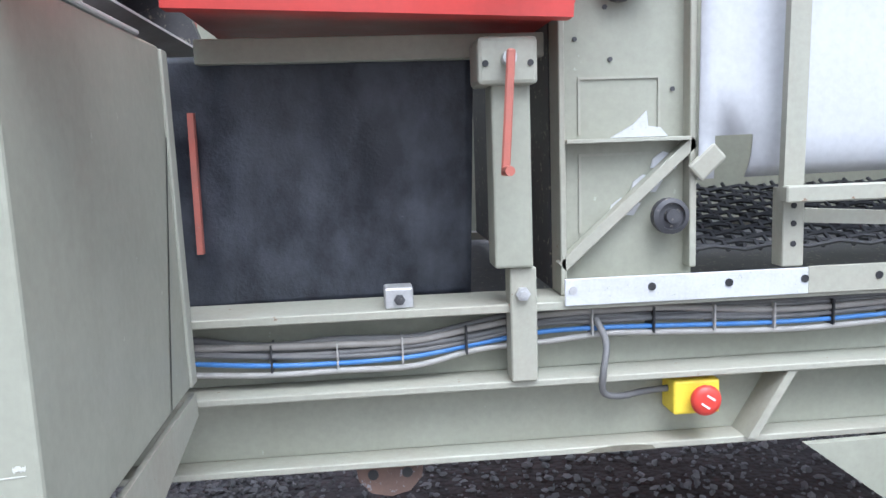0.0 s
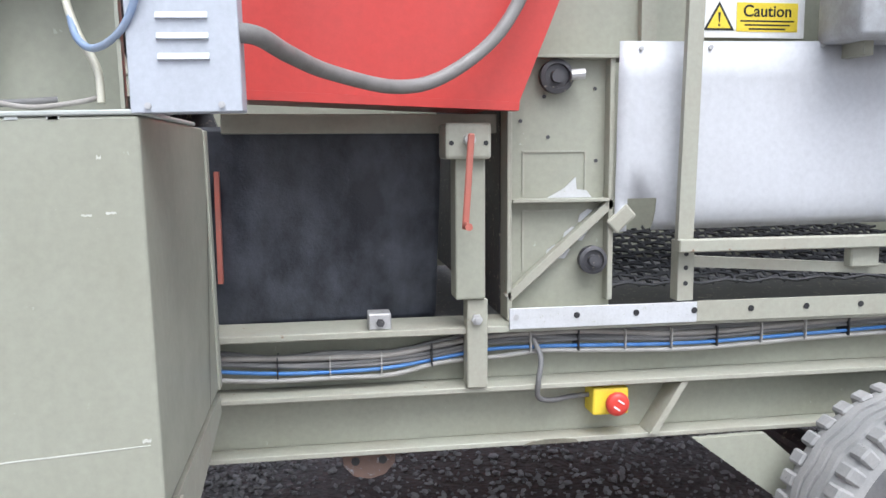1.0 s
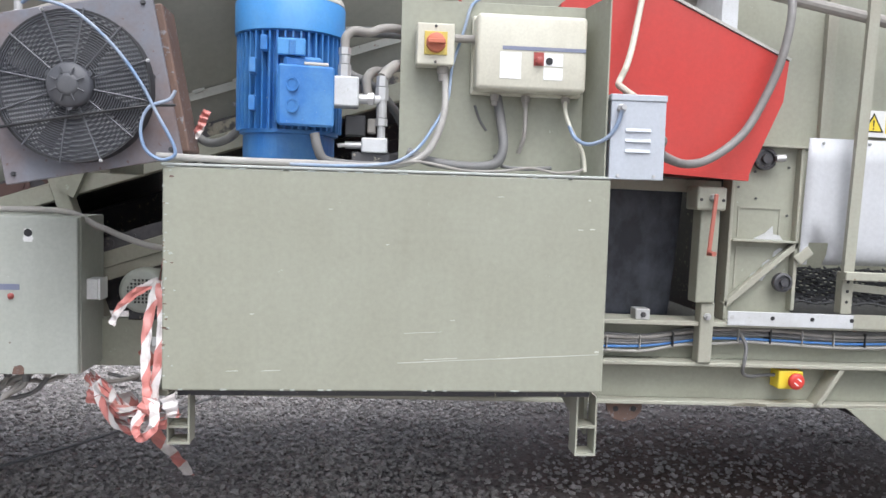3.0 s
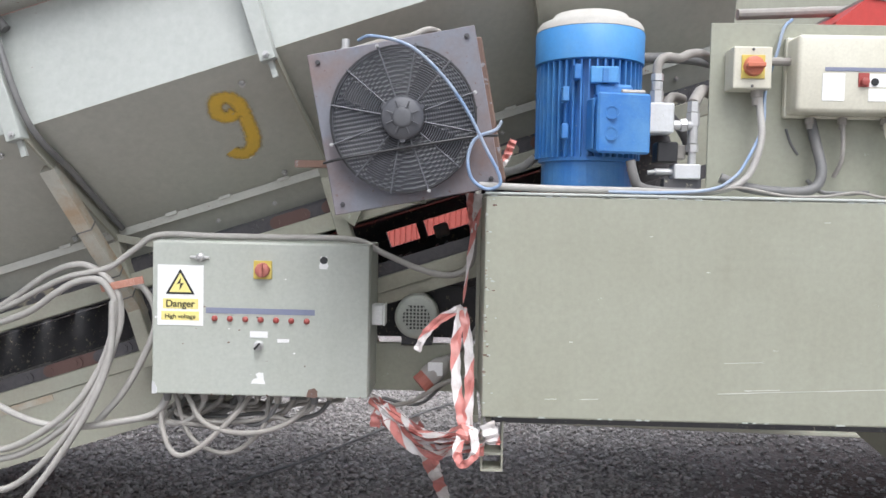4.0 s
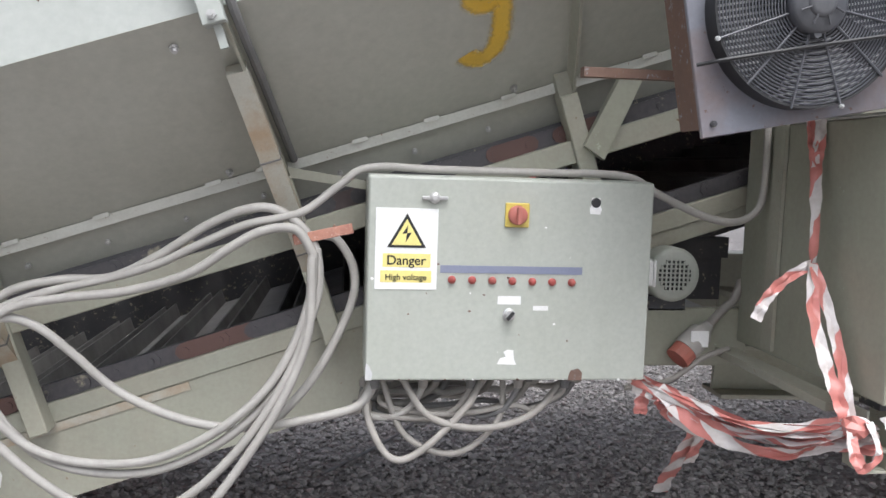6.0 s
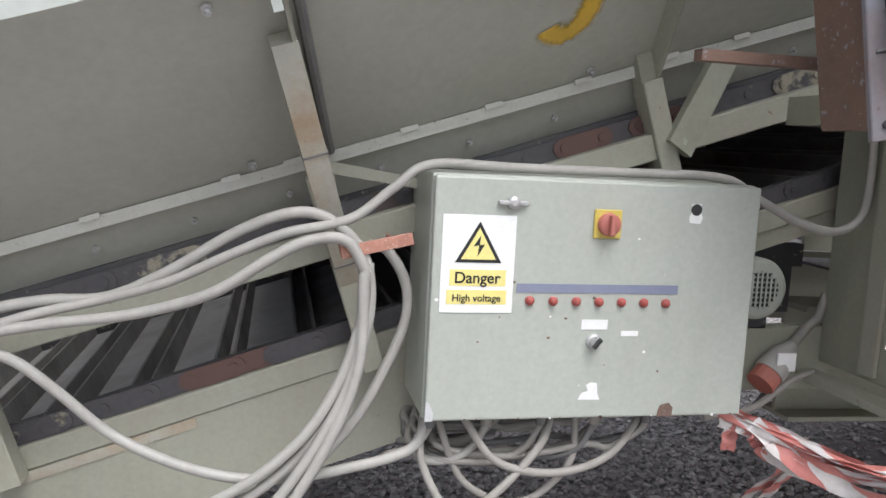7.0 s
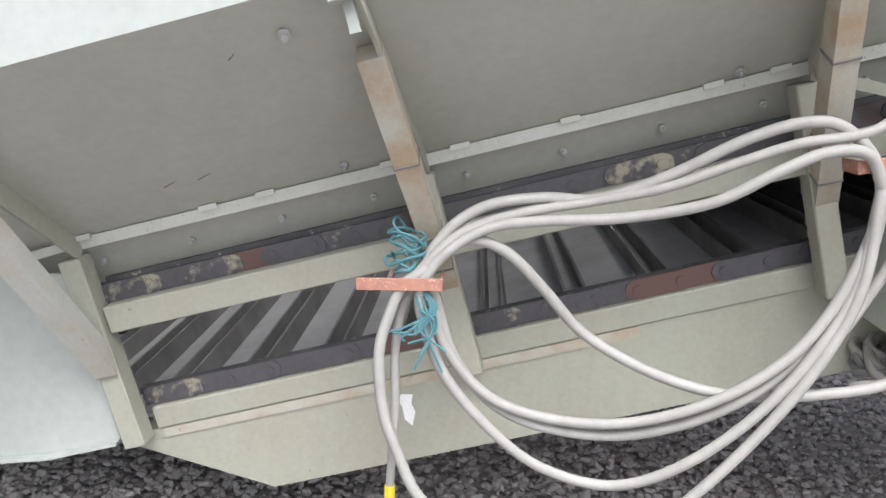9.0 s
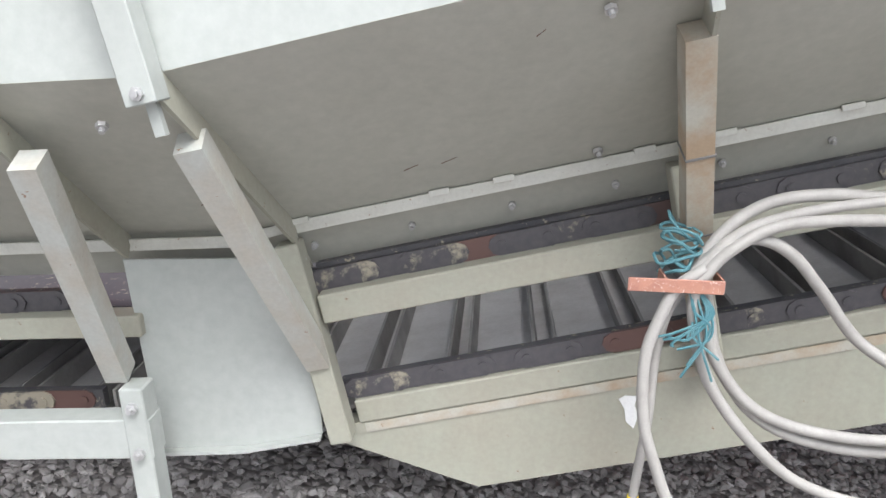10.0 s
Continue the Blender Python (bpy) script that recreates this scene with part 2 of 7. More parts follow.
def gravel_material(name, per_island):
    m, nt, n, l, b = nodes_of(name)
    if per_island:
        g = n.new("ShaderNodeNewGeometry")
        r = ramp(nt, g.outputs["Random Per Island"], 0.0, 1.0, (0.16, 0.145, 0.139, 1), (0.57, 0.54, 0.525, 1))
        f = noise_node(nt, 60, 5)
        l.new(mix(nt, f.outputs["Fac"], r.outputs[0], (0.34, 0.32, 0.308)), b.inputs["Base Color"])
        bump(nt, b, f.outputs["Fac"], 0.3, 0.004)
    else:
        co = n.new("ShaderNodeTexCoord")
        v = n.new("ShaderNodeTexVoronoi")
        v.inputs["Scale"].default_value = 36
        l.new(co.outputs["Object"], v.inputs["Vector"])
        c = ramp(nt, v.outputs["Color"], 0.0, 1.0, (0.11, 0.099, 0.099, 1), (0.38, 0.357, 0.352, 1))
        big = noise_node(nt, 0.5, 6)
        t = ramp(nt, big.outputs["Fac"], 0.35, 0.7)
        spot = n.new("ShaderNodeVectorMath")
        spot.operation = "DISTANCE"
        spot.inputs[1].default_value = (1.1, 1.75, 0.0)
        wob = noise_node(nt, 2.2, 5)
        l.new(co.outputs["Object"], spot.inputs[0])
        ad = n.new("ShaderNodeMath")
        ad.operation = "ADD"
        l.new(spot.outputs["Value"], ad.inputs[0])
        l.new(wob.outputs["Fac"], ad.inputs[1])
        dv = n.new("ShaderNodeMath")
        dv.operation = "DIVIDE"
        dv.inputs[1].default_value = 2.1
        l.new(ad.outputs[0], dv.inputs[0])
        earth2 = ramp(nt, dv.outputs[0], 0.45, 0.95, (1, 1, 1, 1), (0, 0, 0, 1))
        stony = mix(nt, t.outputs[0], c.outputs[0], (0.29, 0.27, 0.258))
        l.new(mix(nt, earth2.outputs[0], stony, (0.12, 0.09, 0.078)), b.inputs["Base Color"])
        inv = n.new("ShaderNodeMath")
        inv.operation = "SUBTRACT"
        inv.inputs[0].default_value = 1.0
        l.new(v.outputs["Distance"], inv.inputs[1])
        bump(nt, b, inv.outputs[0], 1.0, 0.02)
    b.inputs["Roughness"].default_value = 0.85
    return m


gravel_bed = gravel_material("gravel_bed", False)
gravel_stone = gravel_material("crushed_stone", True)

# ---------------------------------------------------------------- mesh helpers
UPRIGHT = Matrix.Identity(4)
# the chassis stands back from the tank and dips a little towards the wheel
SIDE = Matrix.Translation((0, 0.09, 0.75)) @ Matrix.Rotation(radians(0.95), 4, "Y") @ Matrix.Translation((0, 0, -0.75))
SCREEN = SIDE @ Matrix(((1.035, 0, 0, -0.01), (0, 1, 0, 0), (0, 0, 1.02, -0.007), (0, 0, 0, 1)))
CABINET = Matrix.Translation((0.008, 0, 0.003))
base = UPRIGHT    # where the section being built stands


def part(name, bm, material, parent=None, label="", smooth=False):
    bm.transform(base)
    bmesh.ops.recalc_face_normals(bm, faces=bm.faces)
    me = bpy.data.meshes.new(name)
    bm.to_mesh(me)
    bm.free()
    me.materials.append(material)
    if smooth:
        for p in me.polygons:
            p.use_smooth = True
        me.set_sharp_from_angle(angle=radians(52))
    ob = new(name, me)
    if parent is not None:
        ob.parent = parent
        ob.matrix_parent_inverse = parent.matrix_world.inverted()
    if label:
        ob["label"] = label
    return ob


def thing(name, at, label, category, group="", kind=""):
    ob = new(name)
    ob.empty_display_size = 0.05
    ob.matrix_world = Matrix.Translation(base @ Vector(at))
    return tagged(ob, label, category, group, kind)


IDENT = Matrix.Identity(4)


def box(bm, x0, x1, y0, y1, z0, z1, m=IDENT, bevel=0.0, seg=1):
    vs = [bm.verts.new((x, y, z)) for x in (x0, x1) for y in (y0, y1) for z in (z0, z1)]
    fs = [bm.faces.new([vs[i] for i in q]) for q in ((0, 1, 3, 2), (4, 6, 7, 5), (0, 4, 5, 1), (2, 3, 7, 6), (0, 2, 6, 4), (1, 5, 7, 3))]
    if bevel:
        es = list({e for f in fs for e in f.edges})
        r = bmesh.ops.bevel(bm, geom=es, offset=bevel, segments=seg, affect="EDGES", profile=0.5)
        vs = list({v for f in r["faces"] for v in f.verts} | {v for v in vs if v.is_valid})
    for v in vs:
        v.co = m @ v.co
    return vs


def boxed(*a, **k):
    bm = bmesh.new()
    box(bm, *a, **k)
    return bm


def prism(bm, pts, y0, y1, m=IDENT):
    """An outline in x and z, solid from y0 to y1."""
    a = [bm.verts.new(m @ Vector((x, y0, z))) for x, z in pts]
    b = [bm.verts.new(m @ Vector((x, y1, z))) for x, z in pts]
    bm.faces.new(a)
    bm.faces.new(b[::-1])
    for i in range(len(pts)):
        j = (i + 1) % len(pts)
        bm.faces.new((a[i], b[i], b[j], a[j]))


def frame_of(d):
    d = Vector(d).normalized()
    up = Vector((0, 0, 1)) if abs(d.z) < 0.9 else Vector((0, 1, 0))
    s = d.cross(up).normalized()
    return d, s, s.cross(d).normalized()


def rod(bm, p, q, r, n=12, r2=None):
    p, q = Vector(p), Vector(q)
    d, s, u = frame_of(q - p)
    r2 = r if r2 is None else r2
    ra = [bm.verts.new(p + r * (math.cos(2 * math.pi * i / n) * s + math.sin(2 * math.pi * i / n) * u)) for i in range(n)]
    rb = [bm.verts.new(q + r2 * (math.cos(2 * math.pi * i / n) * s + math.sin(2 * math.pi * i / n) * u)) for i in range(n)]
    bm.faces.new(ra[::-1])
    bm.faces.new(rb)
    for i in range(n):
        j = (i + 1) % n
        bm.faces.new((ra[i], ra[j], rb[j], rb[i]))


def lathe(bm, profile, origin, axis, n=24, caps=True):
    """Profile of (distance along the axis, radius) turned round it."""
    o = Vector(origin)
    d, s, u = frame_of(axis)
    rings = []
    for h, r in profile:
        rings.append([bm.verts.new(o + d * h + max(r, 1e-4) * (math.cos(2 * math.pi * i / n) * s + math.sin(2 * math.pi * i / n) * u)) for i in range(n)])
    for a, b in zip(rings, rings[1:]):
        for i in range(n):
            j = (i + 1) % n
            bm.faces.new((a[i], a[j], b[j], b[i]))
    if caps:
        bm.faces.new(rings[0][::-1])
        bm.faces.new(rings[-1])


def spline(pts, per=8):
    """Points on a smooth line through those given."""
    p = [Vector(q) for q in pts]
    p = [2 * p[0] - p[1], *p, 2 * p[-1] - p[-2]]
    out = []
    for i in range(1, len(p) - 2):
        for k in range(per):
            t = k / per
            a, b, c, d = p[i - 1:i + 3]
            out.append(0.5 * (2 * b + (c - a) * t + (2 * a - 5 * b + 4 * c - d) * t * t + (3 * b - a - 3 * c + d) * t ** 3))
    out.append(p[-2])
    return out


def tube(bm, pts, r, n=8, per=8):
    line = spline(pts, per) if per else [Vector(q) for q in pts]
    prev_u, rings = None, []
    for i, q in enumerate(line):
        d = (line[min(i + 1, len(line) - 1)] - line[max(i - 1, 0)]).normalized()
        if prev_u is None:
            _, s, u = frame_of(d)
        else:
            u = (prev_u - d * prev_u.dot(d)).normalized()
            s = d.cross(u)
        prev_u = u
        rings.append([bm.verts.new(q + r * (math.cos(2 * math.pi * k / n) * s + math.sin(2 * math.pi * k / n) * u)) for k in range(n)])
    for a, b in zip(rings, rings[1:]):
        for k in range(n):
            j = (k + 1) % n
            bm.faces.new((a[k], a[j], b[j], b[k]))
    bm.faces.new(rings[0][::-1])
    bm.faces.new(rings[-1])


def tubed(*a, **k):
    bm = bmesh.new()
    tube(bm, *a, **k)
    return bm


def bolt_mesh(bm, p, axis, r=0.008, h=0.006, stud=0.006):
    d = Vector(axis).normalized()
    rod(bm, Vector(p), Vector(p) + d * h, r, 6)
    if stud:
        rod(bm, Vector(p) + d * h, Vector(p) + d * (h + stud), r * 0.5, 8)


# the feed conveyor climbs to the right: u along it, v square to it
SLOPE = radians(18.23)
CS, SN = math.cos(SLOPE), math.sin(SLOPE)
CONV = Matrix(((CS, 0, -SN, -3.0), (0, 1, 0, 0), (SN, 0, CS, 0.9), (0, 0, 0, 1)))


def conv(u, y, v):
    return CONV @ Vector((u, y, v))

# ---------------------------------------------------------------- ground
bm = bmesh.new()
rng = random.Random(3)
for x0, x1, y0, y1, nx, ny in ((-12, 12, -8, 16, 120, 120),):
    grid = [[bm.verts.new((x0 + (x1 - x0) * i / nx, y0 + (y1 - y0) * j / ny, -0.012 + 0.012 * noise.noise(Vector((i * 0.35, j * 0.35, 0))))) for j in range(ny + 1)] for i in range(nx + 1)]
    for i in range(nx):
        for j in range(ny):
            bm.faces.new((grid[i][j], grid[i + 1][j], grid[i + 1][j + 1], grid[i][j + 1]))
edge = [grid[0][0], grid[nx][0], grid[nx][ny], grid[0][ny]]
far = [bm.verts.new((sx * 400, sy * 400, -0.012)) for sx, sy in ((-1, -1), (1, -1), (1, 1), (-1, 1))]
sides = [[grid[i][0] for i in range(nx + 1)], [grid[nx][j] for j in range(ny + 1)], [grid[i][ny] for i in range(nx, -1, -1)], [grid[0][j] for j in range(ny, -1, -1)]]
for k, side in enumerate(sides):
    bm.faces.new([far[k]] + [far[(k + 1) % 4]] + side[::-1])
tagged(part("ground", bm, gravel_bed), "grey-brown crushed stone gravel yard", "ground", kind="structure")

# ---------------------------------------------------------------- chassis beam
mud = worn("dried_mud", (0.17, 0.16, 0.12), (0.11, 0.10, 0.075), 0.8, 0.7, None, 0.7, 14)
FR = 0.70     # outer face of the chassis web
base = SIDE
chassis = thing("chassis_frame", (0.6, FR, 0.58), "olive-painted steel chassis frame of the mobile machine", "machine frame")
X0, X1 = -1.14, 3.6
for nm, y0, y1, z0, z1 in (("top_flange", FR - 0.05, FR + 0.10, 0.892, 0.909), ("upper_web", FR + 0.035, FR + 0.05, 0.754, 0.892),
                           ("middle_flange", FR - 0.05, FR + 0.10, 0.740, 0.754), ("lower_web", FR + 0.03, FR + 0.045, 0.600, 0.740),
                           ("bottom_flange", FR - 0.03, FR + 0.10, 0.586, 0.600)):
    part(nm, boxed(X0, X1, y0, y1, z0, z1, bevel=0.002), paint_dusty if "flange" in nm else paint, chassis)
part("far_beam", boxed(X0, X1, 2.05, 2.2, 0.58, 0.897, bevel=0.003), paint, chassis)
for x in (-0.9, 0.35, 1.9, 3.1):
    part("cross_member", boxed(x, x + 0.1, FR + 0.1, 2.05, 0.60, 0.72), paint, chassis)
for x, dx in ((1.10, 0.085), (2.5, 0.085)):
    bm = bmesh.new()
    prism(bm, [(x - 0.02, 0.600), (x, 0.600), (x + dx, 0.740), (x + dx - 0.02, 0.740)], FR - 0.045, FR + 0.03)
    part("gusset", bm, paint_dusty, chassis)
bm = bmesh.new()
prism(bm, [(0.74, 0.587), (0.89, 0.587), (0.882, 0.595), (0.85, 0.599), (0.80, 0.5995), (0.765, 0.596)], FR - 0.0325, FR - 0.0302)
part("worn_patch", bm, mud, chassis, "dark muddy patch")
# drilled strip on the beam
strip = part("drilled_strip", boxed(0.697, 1.195, FR - 0.058, FR - 0.052, 0.901, 0.954, bevel=0.001), galvanised, chassis, "bare galvanised strip")
part("drilled_strip", boxed(1.195, 3.6, FR - 0.058, FR - 0.052, 0.901, 0.956, bevel=0.001), paint_dusty, chassis)
for k in range(13):
    bm = bmesh.new()
    rod(bm, (0.713 + 0.158 * k, FR - 0.0605, 0.932), (0.713 + 0.158 * k, FR - 0.058, 0.932), 0.008, 14)
    part("hole" if k else "bolt", bm, black if k else bare_steel, chassis)
bm = boxed(0.346, 0.402, FR - 0.04, FR + 0.02, 0.909, 0.950, bevel=0.003)
clip = part("clip_block", bm, bare_steel, chassis, "small pale bolted clip")
bm = bmesh.new()
bolt_mesh(bm, (0.375, FR - 0.04, 0.928), (0, -1, 0), 0.011)
part("bolt", bm, dark_steel, clip)

# ---------------------------------------------------------------- hydraulic tank
base = UPRIGHT
tank = thing("hydraulic_tank", (-0.59, 0.3, 0.81), "olive-painted steel hydraulic oil tank with scratched front", "tank")
part("body", boxed(-1.18, 0, 0, 0.62, 0.815, 1.40, bevel=0.005, seg=2), paint, tank)
part("top_lip", boxed(-1.183, 0.003, -0.003, 0.5, 1.4005, 1.408, bevel=0.002), paint_pale, tank, "chipped pale top edge")
bm = bmesh.new()
v = [bm.verts.new(c) for c in ((0.0012, 0.610, 1.25), (0.0012, 0.616, 1.25), (0.0012, 0.486, 0.82), (0.0012, 0.480, 0.82))]
bm.faces.new(v)
part("seam", bm, black, tank)
part("rear_angle", boxed(-0.012, 0.004, 0.6205, 0.66, 0.815, 1.395, bevel=0.002), paint_dusty, tank)
part("base_rail", boxed(-1.15, -0.02, 0.05, 0.12, 0.79, 0.8145), dark_steel, tank)
for x in (-1.148, -0.026):
    bm = bmesh.new()
    for a in ((x - 0.03, x - 0.025, 0.05, 0.12), (x + 0.025, x + 0.03, 0.05, 0.12)):
        box(bm, a[0], a[1], a[2], a[3], 0.655 if x < -1 else 0.62, 0.79)
    box(bm, x - 0.025, x + 0.025, 0.05, 0.12, 0.655 if x < -1 else 0.62, 0.662 if x < -1 else 0.627)
    box(bm, x - 0.025, x + 0.025, 0.05, 0.12, 0.70, 0.707)
    part("foot_bracket", bm, paint_dusty, tank)
bm = bmesh.new()
q = [(0.68, 0.790), (0.12, 0.790), (0.12, 0.662), (0.68, 0.745)]
lo, hi = [[bm.verts.new((x, y, z)) for y, z in q] for x in (-0.014, -0.004)]
bm.faces.new(lo)
bm.faces.new(hi[::-1])
for k in range(4):
    bm.faces.new((lo[k], hi[k], hi[(k + 1) % 4], lo[(k + 1) % 4]))
part("bearer", bm, paint_dusty, tank)

# ---------------------------------------------------------------- hopper and feed conveyor
U0, U1, UH = -0.88, 2.90, 2.84
paint_edge = worn("chipped_pale_edge_paint", (0.58, 0.585, 0.535), (0.48, 0.47, 0.41), 0.5, 0.5, (0.24, 0.13, 0.08), 0.71, 8)
hopper = thing("feed_hopper", conv(0.5, 0.5, 0.1), "olive-painted steel feed hopper with sloping ribbed side", "hopper")


def sheet(bm, rows, t):
    """A folded plate: rows of (u0, u1, y, v), given a thickness t inward."""
    for (s0, s1, ya, va), (_, _, yb, vb) in zip(rows, rows[1:]):
        q = [conv(s0, ya, va), conv(s1, ya, va), conv(s1, yb, vb), conv(s0, yb, vb)]
        n = (q[1] - q[0]).cross(q[3] - q[0]).normalized()
        if n.y < 0:
            n = -n
        f = [bm.verts.new(c) for c in q] + [bm.verts.new(c + n * t) for c in q]
        for i in ((0, 1, 2, 3), (4, 7, 6, 5), (0, 4, 5, 1), (1, 5, 6, 2), (2, 6, 7, 3), (3, 7, 4, 0)):
            bm.faces.new([f[k] for k in i])


bm = bmesh.new()
sheet(bm, [(U0, UH, 0.705, 0.057), (U0, UH, 0.640, 0.158), (U0, UH, 0.225, 0.490)], 0.005)
part("lower_side_plate", bm, paint_hopper, hopper)
# same olive paint as below; its skylight is put into the paler colour
bm = bmesh.new()
sheet(bm, [(U0, UH, 0.225, 0.4905), (U0, UH, 0.26, 0.83)], 0.005)
part("upper_side_plate", bm, paint_pale, hopper, "olive upper plate, coloured paler for the sky on it")
bm = bmesh.new()
sheet(bm, [(U0, UH, 0.642, 0.152), (U0, UH, 0.624, 0.149)], 0.006)
sheet(bm, [(U0, UH, 0.624, 0.149), (U0, UH, 0.619, 0.168)], 0.004)
part("edge_angle", bm, paint_edge, hopper)
bm = bmesh.new()
box(bm, U0, UH, 0.17, 0.30, 0.846, 0.884, CONV, bevel=0.003)
part("top_rim", bm, paint_edge, hopper)
part("rim_hose", tubed([conv(u, 0.238, v) for u, v in ((-0.88, 0.826), (0.2, 0.824), (0.48, 0.822), (0.56, 0.838), (0.62, 0.846), (0.67, 0.83), (0.695, 0.78))], 0.016), cable_dark, hopper, "dark hose below the rim", True)
bm = bmesh.new()
prism(bm, [(U0, 0.10), (0.9, 0.10), (1.4, 0.80), (U0, 0.80)], 2.1, 2.105, CONV)
part("far_side_plate", bm, paint_hopper, hopper)

conveyor = thing("drag_chain_conveyor", conv(0.5, 0.8, -0.3), "olive-painted drag chain conveyor with dark flight bars", "conveyor")
for nm, y0, y1, v0, v1, mt in (("upper_rail", 0.60, 0.66, -0.047, 0.013, paint_dusty), ("lower_rail", 0.655, 0.70, -0.303, -0.250, paint_dusty)):
    part(nm, boxed(U0 + 0.02, U1, y0, y1, v0, v1, CONV, bevel=0.003), mt, conveyor)
bm = bmesh.new()
prism(bm, [(-0.925, -0.304), (U1, -0.304), (U1, -0.345), (1.40, -0.345), (1.40, -0.512), (-0.64, -0.505), (-0.925, -0.335)], 0.662, 0.715, CONV)
part("skirt_plate", bm, paint_dusty, conveyor)
bm = bmesh.new()
box(bm, U0 + 0.03, 0.25, 0.658, 0.661, -0.328, -0.306, CONV)
part("seam_dirt", bm, batten, conveyor, "brown dirt line along the seam")
bm = bmesh.new()
prism(bm, [(-0.300, -0.405), (-0.287, -0.425), (-0.272, -0.395), (-0.276, -0.372), (-0.268, -0.352), (-0.292, -0.346), (-0.306, -0.352), (-0.298, -0.376)], 0.6595, 0.6615, CONV)
part("torn_label", bm, white_paper, conveyor, "torn white paper label")
# far skirt: dark steel colour stands in for the shade inside the conveyor
part("shaded_far_skirt", boxed(U0 - 0.4, 1.42, 1.9, 1.95, -0.47, -0.03, CONV), dark_steel, conveyor)
part("shaded_far_skirt", boxed(1.42, 1.84, 1.9, 1.95, -0.47, -0.178, CONV), dark_steel, conveyor)
part("shaded_far_skirt", boxed(1.84, U1, 1.9, 1.95, -0.47, -0.098, CONV), dark_steel, conveyor)
# extra strip added below to close the dark void
part("shaded_far_skirt", boxed(1.45, U1, 1.91, 1.94, -0.64, -0.47, CONV), dark_steel, conveyor)
part("far_beam", boxed(1.42, U1, 1.9, 1.95, -0.097, -0.03, CONV), dark_steel, conveyor)
part("far_post", boxed(1.575, 1.615, 1.905, 1.945, -0.178, -0.097, CONV), dark_steel, conveyor)
part("bearing_block", boxed(1.66, 1.73, 1.70, 1.76, -0.20, -0.135, CONV, bevel=0.008), dust_white, conveyor, "dusty bearing block")
# plate added so that the slit above the chain looks dark
part("far_shade_plate", boxed(U0 - 0.4, U1, 1.9, 1.95, -0.028, 0.16, CONV), dark_steel, conveyor)
# added cover and slats; their gaps set how much light reaches the deck
part("top_deck", boxed(0.46, U1, 0.70, 1.9, -0.02, -0.010, CONV), dark_steel, conveyor)
for k in range(10):
    u = U0 - 0.38 + 0.185 * k
    part("top_light_slat", boxed(u, min(u + (0.135 if u < -0.2 else 0.155), 0.458), 0.70, 1.9, -0.02, -0.010, CONV), dark_steel, conveyor)
part("return_deck", boxed(U0 - 0.35, U1, 0.71, 1.9, -0.290, -0.282, CONV), pan_dust, conveyor, "dust-coated lower deck")
k = 0
u = -1.23
while u < 2.6:
    part("flight_bar", boxed(u, u + 0.007, 0.70, 1.9, -0.281, -0.226, CONV), slat_steel, conveyor)
    part("flight_bar", boxed(u + 0.046, u + 0.053, 0.70, 1.9, -0.281, -0.226, CONV), slat_steel, conveyor)
    u += 0.192


def chain(name, v, y, u0, u1, m=CONV):
    """A roller chain: overlapping plates with round ends and pins, on a dark carrier strip."""
    strip = part(name, boxed(u0 - 0.03, u1 + 0.03, y - 0.012, y + 0.01, v - 0.022, v + 0.022, m), dark_steel, conveyor)
    plates = []
    for o in (0.022, 0.017):
        bmd = bmesh.new()
        prism(bmd, [(0.027 * math.cos(t) + (0.093 if i < 5 else 0), 0.0225 * math.sin(t)) for i, t in enumerate([radians(-80 + 40 * j) for j in range(5)] + [radians(100 + 40 * j) for j in range(5)])], -o, -0.0125)
        for x in (0.0, 0.093):
            rod(bmd, (x, -o - 0.004, 0), (x, -o, 0), 0.0105, 10)
        bmesh.ops.recalc_face_normals(bmd, faces=bmd.faces)
        me = bpy.data.meshes.new("chain_link")
        bmd.to_mesh(me)
        bmd.free()
        me.materials.append(chain_plate)
        plates.append(me)
    for k in range(int((u1 - u0) / 0.093)):
        ob = new("chain_link", plates[k % 2])
        ob.parent = strip
        ob.matrix_parent_inverse = strip.matrix_world.inverted()
        ob.matrix_world = m @ Matrix.Translation((u0 + 0.093 * k, y, v))


chain("upper_chain", 0.034, 0.66, U0 + 0.03, 2.8)
chain("lower_chain", -0.227, 0.69, U0 + 0.03, 2.8)
bm = bmesh.new()
prism(bm, [(-2.423, 1.259), (-2.421, 1.233), (-1.811, 1.152), (-1.813, 1.167)], 0.594, 0.5995)
part("stay_bar", bm, paint_dusty, conveyor)
part("chain_guard", boxed(U0 + 0.02, U1, 0.655, 0.68, 0.054, 0.066, CONV), dark_steel, conveyor)
for u in (-0.89, -0.12, 0.648, 1.414):
    m = CONV @ Matrix.Translation((u, 0, 0))
    part("upright", boxed(-0.024, 0.024, 0.588, 0.645, -0.31, 0.13, m, bevel=0.003), paint_dusty, conveyor)
for k in range(18):
    u = -0.854 + 0.2055 * k
    bm = bmesh.new()
    bolt_mesh(bm, conv(u, 0.672, 0.103), (0, -0.9, -0.3), 0.008, 0.007, 0.010)
    part("bolt", bm, bare_steel, hopper)

# ---------------------------------------------------------------- electrical cabinet
base = CABINET
cabinet = thing("electrical_cabinet", (-1.875, 0.5, 0.757), "grey-green steel electrical control cabinet with indicator lamps", "electrical cabinet")
CX0, CX1, CY, CZ0, CZ1 = -2.222, -1.533, 0.40, 0.755, 1.245
